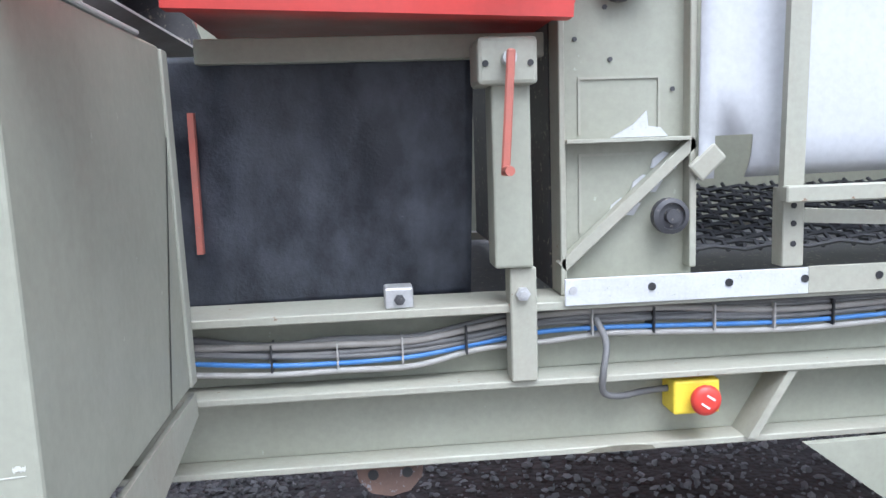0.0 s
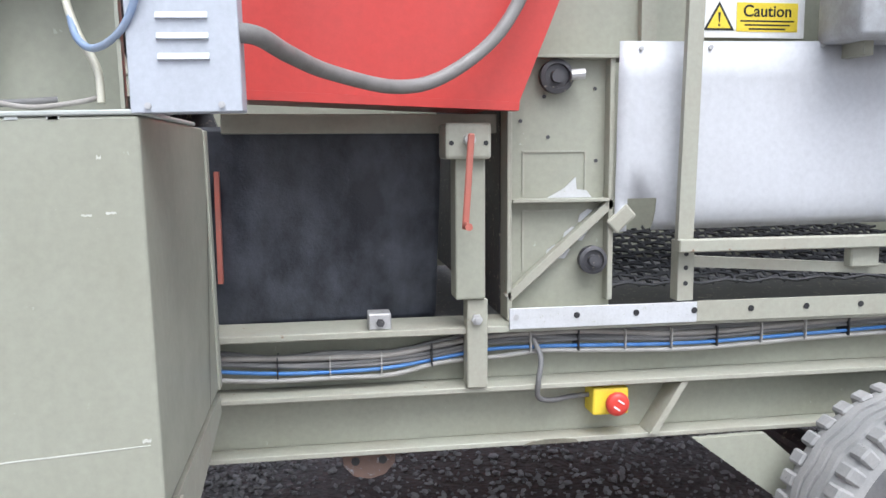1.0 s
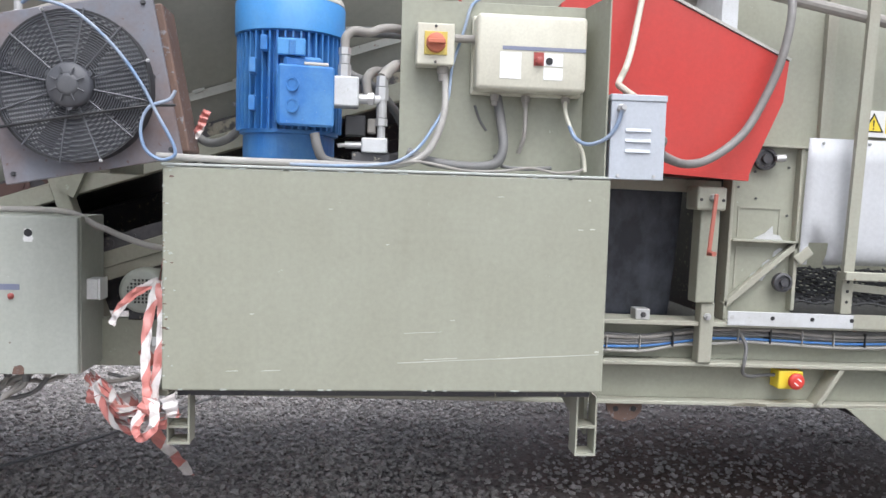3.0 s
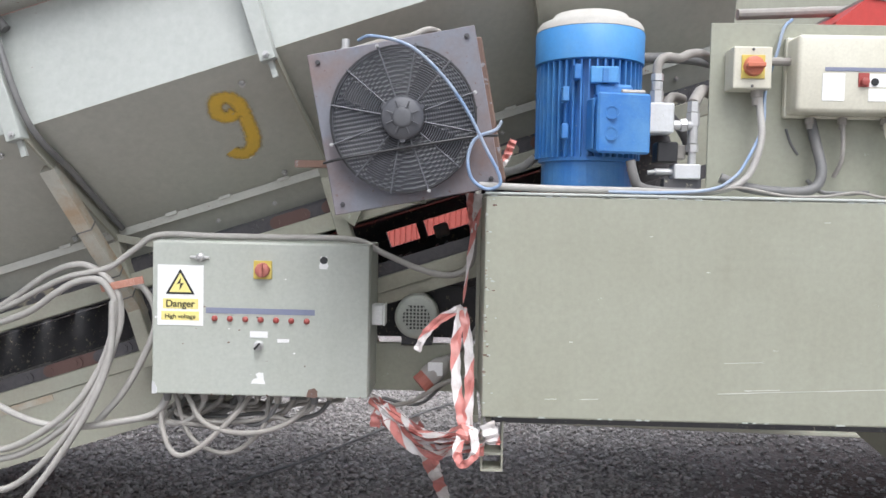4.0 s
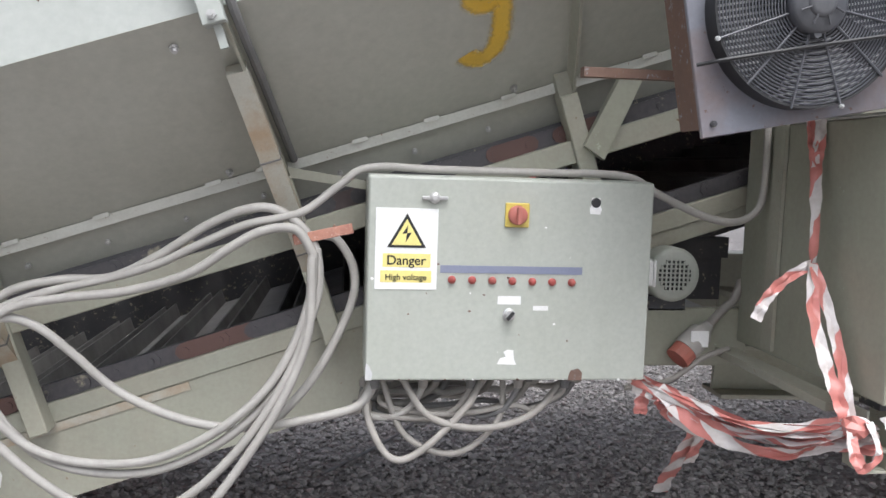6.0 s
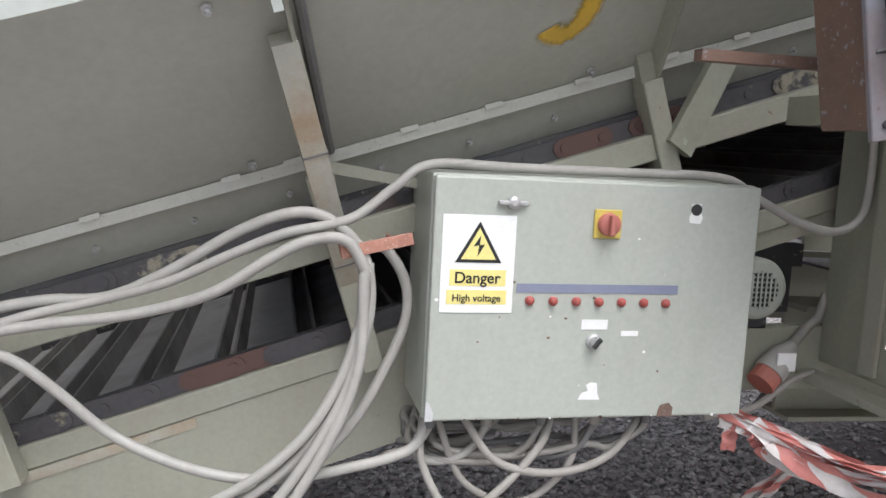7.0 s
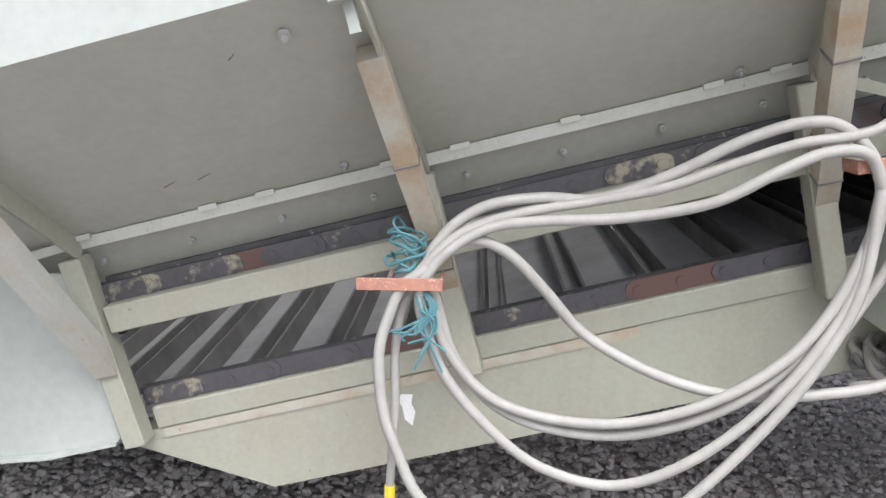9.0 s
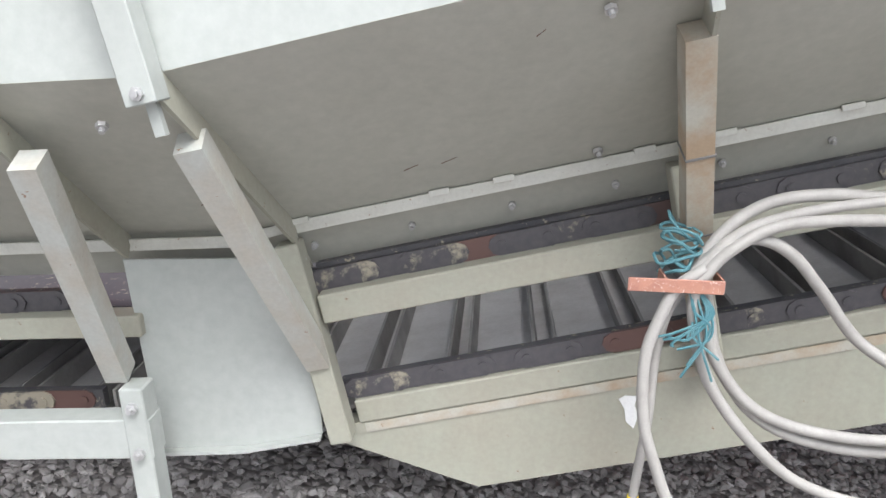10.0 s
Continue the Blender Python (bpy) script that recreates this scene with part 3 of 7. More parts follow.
part("body", boxed(CX0, CX1, CY + 0.022, CY + 0.24, CZ0, CZ1, bevel=0.006, seg=2), paint_cabinet, cabinet)
door = part("door", boxed(CX0 + 0.002, CX1 - 0.002, CY, CY + 0.020, CZ0 + 0.003, CZ1 - 0.003, bevel=0.005, seg=2), paint_cabinet, cabinet)

# ---------------------------------------------------------------- cooler, motor, boards as first forms
base = UPRIGHT
HUB = Vector((-1.40, 0.04, 1.592))
FANM = Matrix.Translation(HUB) @ pose(0, 0, 0, 0, -11, 0)
cooler = thing("oil_cooler", HUB + Vector((0, 0.05, -0.24)), "rust-stained oil cooler with black wire-guarded fan", "oil cooler")
part("mounting_plate", boxed(-0.225, 0.225, 0.0, 0.012, -0.215, 0.215, FANM, bevel=0.002), rust_plate, cooler)
part("radiator_core", boxed(-0.20, 0.24, 0.03, 0.16, -0.20, 0.19, FANM, bevel=0.004), rust, cooler)
MOT = Vector((-0.885, 0.25, 1.408))
motor = thing("electric_motor", MOT, "blue-enamelled upright electric motor with dusty cowl", "electric motor")
bm = bmesh.new()
lathe(bm, [(0.37, 0.150), (0.372, 0.155), (0.458, 0.155), (0.461, 0.153), (0.461, 0.02)], MOT, (0, 0, 1), 40)
part("cowl", bm, blue_cowl, motor, smooth=True)
bm = bmesh.new()
lathe(bm, [(0.02, 0.13), (0.37, 0.13)], MOT, (0, 0, 1), 40)
part("body", bm, blue_paint, motor)
board = thing("switchgear_board", (-0.27, 0.12, 1.408), "olive-painted upright steel mounting board", "mounting board")
part("sheet", boxed(-0.572, -0.05, 0.14, 0.146, 1.408, 1.885, bevel=0.001), paint, board)
# ---------------------------------------------------------------- screen box
base = SCREEN
screen = thing("screen_box", (1.5, 1.2, 0.9), "olive-painted steel screen box with folded side panels", "screening machine")
part("upper_side", boxed(0.62, 3.4, 0.80, 0.81, 1.56, 2.5), paint, screen)
part("end_panel", boxed(0.695, 0.965, 0.735, 0.745, 0.90, 1.56), paint, screen)

# ---------------------------------------------------------------- left end of the hopper, nearly level
base = UPRIGHT
LS = radians(8.5)
LEFT = Matrix(((math.cos(LS), 0, -math.sin(LS), -4.125), (0, 1, 0, 0), (math.sin(LS), 0, math.cos(LS), 0.564), (0, 0, 0, 1)))


def flat_quads(bm, m, rows, t=0.005):
    for (a0, a1, ya, va), (b0, b1, yb, vb) in zip(rows, rows[1:]):
        q = [m @ Vector(c) for c in ((a0, ya, va), (a1, ya, va), (b1, yb, vb), (b0, yb, vb))]
        n = (q[1] - q[0]).cross(q[3] - q[0]).normalized()
        n = -n if n.y < 0 else n
        f = [bm.verts.new(c) for c in q] + [bm.verts.new(c + n * t) for c in q]
        for i in ((0, 1, 2, 3), (4, 7, 6, 5), (0, 4, 5, 1), (1, 5, 6, 2), (2, 6, 7, 3), (3, 7, 4, 0)):
            bm.faces.new([f[k] for k in i])


bm = bmesh.new()
flat_quads(bm, LEFT, [(-2.4, 0.286, 0.705, 0.065), (-2.4, 0.268, 0.640, 0.166), (-2.4, 0.212, 0.225, 0.496)])
part("lower_side_plate", bm, paint_hopper, hopper)
# skylight is put into this plate's pale colour too
bm = bmesh.new()
flat_quads(bm, LEFT, [(-2.4, 0.212, 0.225, 0.4965), (-2.4, 0.155, 0.26, 0.833)])
part("upper_side_plate", bm, paint_pale, hopper, "olive upper plate, coloured paler for the sky on it")
bm = bmesh.new()
flat_quads(bm, LEFT, [(-2.4, 0.157, 0.642, 0.143), (-2.4, 0.157, 0.624, 0.140)], 0.006)
flat_quads(bm, LEFT, [(-2.4, 0.157, 0.624, 0.140), (-2.4, 0.157, 0.619, 0.159)], 0.004)
part("edge_angle", bm, paint_edge, hopper)
bm = bmesh.new()
a, b = LEFT @ Vector((0.157, 0, 0.140)), conv(U0, 0, 0.149)
prism(bm, [(a.x, a.z), (b.x, b.z), (b.x - 0.006, b.z + 0.019), (a.x - 0.003, a.z + 0.019)], 0.619, 0.625)
part("edge_angle", bm, paint_edge, hopper)
bm = bmesh.new()
a, b, c, d = (-4.225, 0.668), (-3.850, 0.715), (-3.795, 0.330), (-3.957, 0.278)
prism(bm, [a, b, c, d, (-4.144, 0.246)], 0.62, 0.628)
gate = part("joint_plate", bm, paint_pale, conveyor, "pale green joint plate")
bm = bmesh.new()
prism(bm, [c, d, (-4.144, 0.246), (-4.144, 0.238), (-3.958, 0.270), (-3.795, 0.322)], 0.598, 0.6195)
part("lip", bm, paint_pale, gate)
part("level_beam", boxed(-2.4, -0.02, 0.49, 0.55, -0.262, -0.176, LEFT, bevel=0.003), paint_pale, conveyor)
part("level_upper_rail", boxed(-2.4, -0.06, 0.60, 0.66, -0.045, 0.002, LEFT, bevel=0.003), paint_dusty, conveyor)
part("level_deck", boxed(-2.4, -0.08, 0.71, 1.9, -0.275, -0.265, LEFT), pan_dust, conveyor)
# cover added to keep the level deck below it dark
part("level_light_cover", boxed(-2.4, -0.12, 0.70, 1.9, -0.02, -0.010, LEFT), dark_steel, conveyor)
for k in range(9):
    for o in (0.0, 0.046):
        part("flight_bar", boxed(-0.2 - 0.192 * k - o, -0.193 - 0.192 * k - o, 0.70, 1.9, -0.265, -0.21, LEFT), slat_steel, conveyor)
# the level part's far side, also coloured dark for its shade
part("shaded_far_skirt", boxed(-2.4, 0.0, 1.9, 1.95, -0.45, 0.12, LEFT), dark_steel, conveyor)
chain("level_chain", 0.024, 0.66, -2.3, -0.24, LEFT)
chain("level_lower_chain", -0.220, 0.69, -2.3, -0.24, LEFT)
# struts: from below the fold out to the uprights
def strut(m, u, w=0.056, top=(0.185, 0.352), foot=(0.595, 0.070), lean=0.0, mat=batten):
    p, q = m @ Vector((u + lean, *top)), m @ Vector((u, *foot))
    z = (p - q).normalized()
    xx = (m.to_3x3() @ Vector((1, 0, 0))).normalized()
    f = Matrix.Identity(4)
    yy = z.cross(xx)
    for r in range(3):
        f[r][0], f[r][1], f[r][2], f[r][3] = xx[r], yy[r], z[r], q[r]
    ln = (p - q).length
    bm = bmesh.new()
    h = w / 2
    outline = [(-h, -0.004), (h, -0.004), (h, 0.045), (-h, 0.045)]
    lo = [bm.verts.new(f @ Vector((a, b, 0))) for a, b in outline]
    hi = [bm.verts.new(f @ Vector((a, b, ln))) for a, b in outline]
    for k in range(4):
        n = (k + 1) % 4
        bm.faces.new((lo[k], lo[n], hi[n], hi[k]))
    bm.faces.new(lo[::-1])
    bm.faces.new(hi)
    s = part("strut", bm, mat, hopper, "rust-stained channel strut")
    for k in (0.16, 0.31, 0.62) if mat is batten else ():
        part("band", boxed(-w / 2 - 0.002, w / 2 + 0.002, -0.006, 0.046, ln * k, ln * k + 0.004, f), cable_dark, s)
    # fin on the plate and the channel above the fold
    d0, d1 = Vector((u + w * 0.3, 0.634, 0.163)), Vector((u + w * 0.3, 0.222, 0.494))
    bm = bmesh.new()
    q4 = [d0, d1, d1 + Vector((0, -0.028, -0.04)), d0 + Vector((0, -0.028, -0.04))]
    v8 = [bm.verts.new(m @ c) for c in q4] + [bm.verts.new(m @ (c + Vector((0.007, 0, 0)))) for c in q4]
    for i in ((0, 1, 2, 3), (4, 7, 6, 5), (0, 4, 5, 1), (1, 5, 6, 2), (2, 6, 7, 3), (3, 7, 4, 0)):
        bm.faces.new([v8[k] for k in i])
    part("stiffener_fin", bm, paint_dusty, hopper)
    bm = bmesh.new()
    box(bm, u - w / 2, u + w / 2, 0.172, 0.220, 0.452, 0.83, m, bevel=0.002)
    box(bm, u - 0.006, u + 0.010, 0.197, 0.210, 0.405, 0.452, m)
    part("upper_channel", bm, paint_pale, hopper)
    bm = bmesh.new()
    bolt_mesh(bm, m @ Vector((u, 0.172, 0.468)), (0, -1, 0), 0.010)
    part("bolt", bm, bare_steel, hopper)
    if u > 0.6 and mat is batten:
        part("wire", tubed([m @ Vector((u + 0.04, 0.18, 0.83)), m @ Vector((u + 0.041, 0.20, 0.50)), m @ Vector((u + 0.041, 0.38, 0.35)), m @ Vector((u + 0.04, 0.61, 0.168))], 0.010, 8), cable_dark, hopper)


pale_strut = worn("pale_strut_paint", (0.47, 0.485, 0.45), (0.42, 0.34, 0.25), 0.55, 0.6, (0.26, 0.15, 0.09), 0.74, 6)
for u in (-0.124, 0.650):
    strut(CONV, u, 0.046, (0.305, 0.369), (0.613, -0.145))
for u in (1.414, 2.18):
    strut(CONV, u, 0.046, (0.60, 0.19), (0.613, -0.145), 0.0, paint_dusty)
strut(CONV, -0.890, 0.046, (0.262, 0.374), (0.580, -0.130), 0.006, pale_strut)
strut(LEFT, -0.085, 0.046, (0.25, 0.37), (0.520, -0.105), 0.06, pale_strut)
leg = part("support_leg", boxed(-0.070, -0.022, 0.487, 0.545, -0.577, -0.108, LEFT, bevel=0.003), paint_pale, conveyor)
for v in (-0.147, -0.247):
    bm = bmesh.new()
    bolt_mesh(bm, LEFT @ Vector((-0.046, 0.487, v)), (0, -1, 0), 0.012, 0.010, 0.010)
    part("bolt", bm, bare_steel, leg)
part("support_leg", boxed(-0.070, -0.022, 1.95, 2.01, -0.577, -0.108, LEFT, bevel=0.003), paint_pale, conveyor)
for u, v in ((-0.244, 0.441), (0.547, 0.450), (1.30, 0.441), (-1.01, 0.441), (-0.267, 0.192), (0.529, 0.188), (1.28, 0.190)):
    bm = bmesh.new()
    bolt_mesh(bm, conv(u, 0.225 + (0.490 - v) * 1.25 - 0.002, v - 0.003), CONV.to_3x3() @ Vector((0, -0.625, -0.781)), 0.010, 0.008, 0.008)
    part("bolt", bm, bare_steel, hopper)
# patches of rust and bared metal along the edge angle
rng = random.Random(8)
for k in range(16):
    u = -0.85 + 0.21 * k + rng.uniform(-0.05, 0.05)
    part("weld_tab", boxed(u, u + 0.04, 0.612, 0.6185, 0.163, 0.174, CONV), paint_edge, hopper)
# flaked rust on the pale upper plate
for k in range(34):
    u, v, s = 0.425 + rng.gauss(0, 0.06), 0.633 + rng.gauss(0, 0.028), rng.choice((0.002, 0.003, 0.004, 0.009))
    y = 0.225 + (v - 0.4905) * 0.103 - 0.002
    bm = bmesh.new()
    prism(bm, [(u + s * rng.uniform(0.5, 1.3) * math.cos(t), v + s * rng.uniform(0.4, 1.1) * math.sin(t)) for t in [radians(45 * j) for j in range(8)]], y - 0.002, y + 0.004, CONV)
    part("rust_flake", bm, rust, hopper)
for u, w, L in ((-0.62, 0.12, 0.03), (-0.55, 0.118, 0.032), (-1.0, 0.15, 0.03), (-0.35, 0.42, 0.015)):
    wv = Vector((0, -0.415, 0.332)).normalized()
    p = Vector((u, 0.640, 0.158)) + wv * w + Vector((0, -0.625, -0.781)) * 0.001
    bm = bmesh.new()
    vs4 = [bm.verts.new(CONV @ q) for q in (p, p + Vector((L, 0, 0)) + wv * 0.012, p + Vector((L, 0, 0)) + wv * 0.0145, p + wv * 0.0035)]
    bm.faces.new(vs4)
    part("scratch", bm, rust, hopper)
# sprayed number
bm = bmesh.new()
NINE = [(1.239, 0.356), (1.214, 0.345), (1.193, 0.356), (1.186, 0.382), (1.202, 0.415), (1.233, 0.420), (1.255, 0.395), (1.259, 0.357), (1.256, 0.306), (1.249, 0.247), (1.231, 0.204), (1.197, 0.182), (1.168, 0.198), (1.161, 0.211)]
wd = Vector((0, -0.415, 0.332)).normalized()
pts = [conv(u, 0.640, 0.158) + (CONV.to_3x3() @ wd) * w + (CONV.to_3x3() @ Vector((0, -0.625, -0.781))) * 0.003 for u, w in NINE]
line = spline(pts, 6)
nrm = (CONV.to_3x3() @ Vector((0, -0.625, -0.781))).normalized()
rows = []
rng = random.Random(2)
uvl = bm.loops.layers.uv.new("UVMap")
for i, q in enumerate(line):
    d = (line[min(i + 1, len(line) - 1)] - line[max(i - 1, 0)]).normalized()
    s = nrm.cross(d) * (0.034 + rng.uniform(-0.003, 0.003))
    rows.append((bm.verts.new(q - s), bm.verts.new(q + s)))
for a, b in zip(rows, rows[1:]):
    f = bm.faces.new((a[0], b[0], b[1], a[1]))
    for lp, vv in zip(f.loops, (0, 0, 1, 1)):
        lp[uvl].uv = (0.5, vv)
tagged(part("painted_number", bm, yellow_spray), "yellow spray-painted figure nine on the hopper side", "painted number")

# ---------------------------------------------------------------- cabinet fittings
base = CABINET
F = CY  # front face of the door


def text_mesh(name, s, size, x, y, z, material, parent, m=None):
    cu = bpy.data.curves.new(name, "FONT")
    cu.body, cu.size, cu.align_x, cu.extrude, cu.offset = s, size, "CENTER", 0.0006, size * 0.012
    ob = bpy.data.objects.new(name, cu)
    me = bpy.data.meshes.new_from_object(ob)
    bpy.data.objects.remove(ob)
    me.transform(base @ Matrix.Translation((x, y, z)) @ pose(0, 0, 0, 90, 0, 0))
    me.materials.clear()
    me.materials.append(material)
    o = new(name, me)
    o.parent = parent
    o.matrix_parent_inverse = parent.matrix_world.inverted()
    return o


def triangle_sign(parent, cx, y, z0, w, h, kind):
    bm = bmesh.new()
    prism(bm, [(cx - w / 2, z0), (cx + w / 2, z0), (cx, z0 + h)], y - 0.0012, y - 0.0006)
    part("warning_triangle", bm, ink, parent)
    bm = bmesh.new()
    prism(bm, [(cx - w * 0.38, z0 + h * 0.075), (cx + w * 0.38, z0 + h * 0.075), (cx, z0 + h * 0.84)], y - 0.0018, y - 0.0013)
    part("triangle_field", bm, yellow if kind == "mark" else yellow_faded, parent)
    bm = bmesh.new()
    if kind == "bolt":
        prism(bm, [(cx + w * 0.03, z0 + h * 0.66), (cx - w * 0.12, z0 + h * 0.40), (cx + 0.0, z0 + h * 0.42), (cx - w * 0.03, z0 + h * 0.14), (cx + w * 0.12, z0 + h * 0.44), (cx + w * 0.01, z0 + h * 0.43)], y - 0.0024, y - 0.0019)
    else:
        prism(bm, [(cx - w * 0.04, z0 + h * 0.62), (cx - w * 0.02, z0 + h * 0.28), (cx + w * 0.02, z0 + h * 0.28), (cx + w * 0.04, z0 + h * 0.62)], y - 0.0024, y - 0.0019)
        box(bm, cx - w * 0.03, cx + w * 0.03, y - 0.0024, y - 0.0019, z0 + h * 0.14, z0 + h * 0.22)
    part("warning_symbol", bm, ink, parent)


sign = thing("danger_sign", (-2.13, F, 0.977), "white and yellow high voltage warning sign on the cabinet door", "warning sign")
part("plate", boxed(-2.203, -2.057, F - 0.002, F, 0.977, 1.168, bevel=0.0005), white_paper, sign)
triangle_sign(sign, -2.13, F - 0.002, 1.076, 0.092, 0.080, "bolt")
part("yellow_band", boxed(-2.185, -2.073, F - 0.0028, F - 0.0022, 1.030, 1.062), yellow_faded, sign)
part("yellow_band", boxed(-2.190, -2.070, F - 0.0028, F - 0.0022, 0.994, 1.022), yellow_faded, sign)
text_mesh("sign_text", "Danger", 0.031, -2.13, F - 0.0032, 1.036, ink, sign)
text_mesh("sign_text", "High voltage", 0.0195, -2.13, F - 0.0032, 1.000, ink, sign)


def rotary_switch(x, y, z, s, label, knob, plate_mat=yellow, turn=0):
    t = thing("rotary_switch", (x, y, z - s / 2), label, "switch")
    part("face_plate", boxed(x - s / 2, x + s / 2, y - 0.006, y, z - s / 2, z + s / 2, bevel=0.002), plate_mat, t)
    bm = bmesh.new()
    lathe(bm, [(0, s * 0.40), (0.012, s * 0.38), (0.014, s * 0.34)], (x, y - 0.0062, z), (0, -1, 0), 20)
    k = part("knob", bm, knob, t, smooth=True)
    m = Matrix.Translation((x, y - 0.020, z)) @ pose(0, 0, 0, 0, turn, 0)
    part("grip", boxed(-s * 0.09, s * 0.09, -0.014, 0.0, -s * 0.36, s * 0.36, m, bevel=0.002), knob, k)
    return t


rotary_switch(-1.870, F, 1.158, 0.058, "faded red rotary main switch on a yellow plate", switch_red, switch_yellow)
part("label_strip", boxed(-2.049, -1.705, F - 0.0015, F, 1.018, 1.036), strip_blue, cabinet, "grey-blue label strip")
for k in range(7):
    x = -2.021 + k * 0.0485
    bm = bmesh.new()
    lathe(bm, [(0, 0.0095), (0.004, 0.0095), (0.005, 0.0075), (0.010, 0.0065), (0.012, 0.0035)], (x, F, 1.002 - 0.0005 * k), (0, -1, 0), 14)
    part("indicator_lamp", bm, lamp_red, cabinet, "small red indicator lamp", True)
part("blank_label", boxed(-1.909, -1.853, F - 0.0015, F, 0.944, 0.964), white_paper, cabinet)
part("torn_label", boxed(-1.822, -1.785, F - 0.0012, F, 0.930, 0.941), white_paper, cabinet)
bm = bmesh.new()
lathe(bm, [(0, 0.015), (0.006, 0.015), (0.008, 0.011), (0.018, 0.010)], (-1.881, F, 0.920), (0, -1, 0), 18)
kn = part("selector_knob", bm, bare_steel, cabinet, "", True)
part("pointer", boxed(-0.003, 0.003, -0.010, 0, -0.012, 0.012, Matrix.Translation((-1.881, F - 0.0185, 0.920)) @ pose(0, 0, 0, 0, 40, 0)), black, kn)
bm = bmesh.new()
prism(bm, [(-1.905, 0.798), (-1.858, 0.797), (-1.864, 0.812), (-1.866, 0.832), (-1.880, 0.834), (-1.890, 0.828), (-1.884, 0.816), (-1.898, 0.812)], F - 0.0012, F)
part("torn_label", bm, white_paper, cabinet)
bm = bmesh.new()
prism(bm, [(-1.728, 0.7585), (-1.694, 0.7585), (-1.693, 0.778), (-1.703, 0.788), (-1.722, 0.783), (-1.726, 0.772)], F - 0.001, F)
part("rust_patch", bm, rust, cabinet)
bm = bmesh.new()
prism(bm, [(-2.22, 0.7585), (-2.205, 0.7585), (-2.203, 0.775), (-2.212, 0.795), (-2.219, 0.80)], F - 0.001, F)
part("bare_patch", bm, galvanised, cabinet)
bm = bmesh.new()
rod(bm, (-1.679, F, 1.192), (-1.679, F - 0.0015, 1.192), 0.012, 16)
part("lock_hole", bm, black, cabinet)
bm = bmesh.new()
prism(bm, [(-1.692, 1.165), (-1.668, 1.164), (-1.664, 1.176), (-1.669, 1.188), (-1.669, 1.204), (-1.69, 1.204), (-1.690, 1.188), (-1.694, 1.176)], F - 0.0008, F)
part("bare_patch", bm, white_paper, cabinet)
bm = bmesh.new()
lathe(bm, [(0, 0.014), (0.012, 0.012), (0.016, 0.006)], (-2.067, F, 1.194), (0, -1, 0), 14)
box(bm, -2.098, -2.036, F - 0.012, F - 0.005, 1.189, 1.198, bevel=0.002)
part("wing_latch", bm, bare_steel, cabinet)
rng = random.Random(5)
for k in range(26):
    x, z, s = rng.uniform(-2.21, -1.55), rng.choice((rng.uniform(0.93, 1.06), 0.7605, rng.uniform(0.78, 1.22))), rng.uniform(0.0012, 0.004)
    bm = bmesh.new()
    prism(bm, [(x + s * rng.uniform(0.6, 1.4) * math.cos(t), z + s * rng.uniform(0.5, 1.2) * math.sin(t)) for t in [radians(60 * j) for j in range(6)]], F - 0.0006, F)
    part("paint_chip", bm, rust if k % 3 else white_paper, cabinet)
part("support_arm", boxed(-2.15, -2.09, 0.64, 0.70, 0.80, 0.86), paint, cabinet)
part("support_arm", boxed(-1.70, -1.64, 0.64, 0.74, 0.80, 0.86), paint, cabinet)
# glands and tails under the cabinet
rng = random.Random(11)
for k in range(15):
    x = -2.195 + k * 0.040
    y = (0.47, 0.53, 0.585)[k % 3]
    bm = bmesh.new()
    lathe(bm, [(0, 0.016), (0.014, 0.016), (0.016, 0.013), (0.034, 0.011)], (x, y, CZ0), (0, 0, -1), 10)
    part("cable_gland", bm, hose_grey if k % 2 else cable_dark, cabinet)
    low = CZ0 - rng.uniform(0.075, 0.135)
    yb = y + rng.uniform(0.0, 0.05)
    pts = [(x, y, CZ0 - 0.02), (x - 0.006, y, CZ0 - 0.045), (x - 0.035, y, low + 0.025), (x - 0.085, yb, low)]
    xe = x - 0.13
    while xe > -2.13:
        pts.append((xe, yb + rng.uniform(-0.012, 0.012), low + rng.uniform(-0.012, 0.012)))
        xe -= 0.10
    pts += [(max(xe, -2.20) - 0.01, yb + 0.01, low + 0.004), (-2.225 + 0.004 * k, min(yb + 0.05, 0.655), low + 0.02), (-2.17 + 0.004 * k, 0.70, low + 0.045)]
    bm = tubed(pts, rng.choice((0.0075, 0.0085, 0.010)), 8, per=5)
    tagged(part("cable", bm, (hose_grey, cable_dark, hose_grey, cable_grey)[k % 4], None, "", True), "dusty grey cable looping under the cabinet", "cable", "cables under the cabinet")
for pts, r in (([(-2.178, 0.49, 0.74), (-2.116, 0.47, 0.60), (-1.991, 0.46, 0.556), (-1.884, 0.47, 0.636), (-1.868, 0.5, 0.75)], 0.008),
               ([(-2.20, 0.50, 0.757), (-2.212, 0.46, 0.66), (-2.159, 0.42, 0.565), (-2.084, 0.42, 0.575), (-1.966, 0.44, 0.685), (-1.922, 0.5, 0.75)], 0.009),
               ([(-2.13, 0.46, 0.75), (-2.06, 0.43, 0.66), (-1.93, 0.43, 0.63), (-1.80, 0.45, 0.66), (-1.70, 0.5, 0.75)], 0.009)):
    tagged(part("cable", tubed(pts, r), hose_grey, None, "", True), "dusty grey cable looping under the cabinet", "cable", "cables under the cabinet")

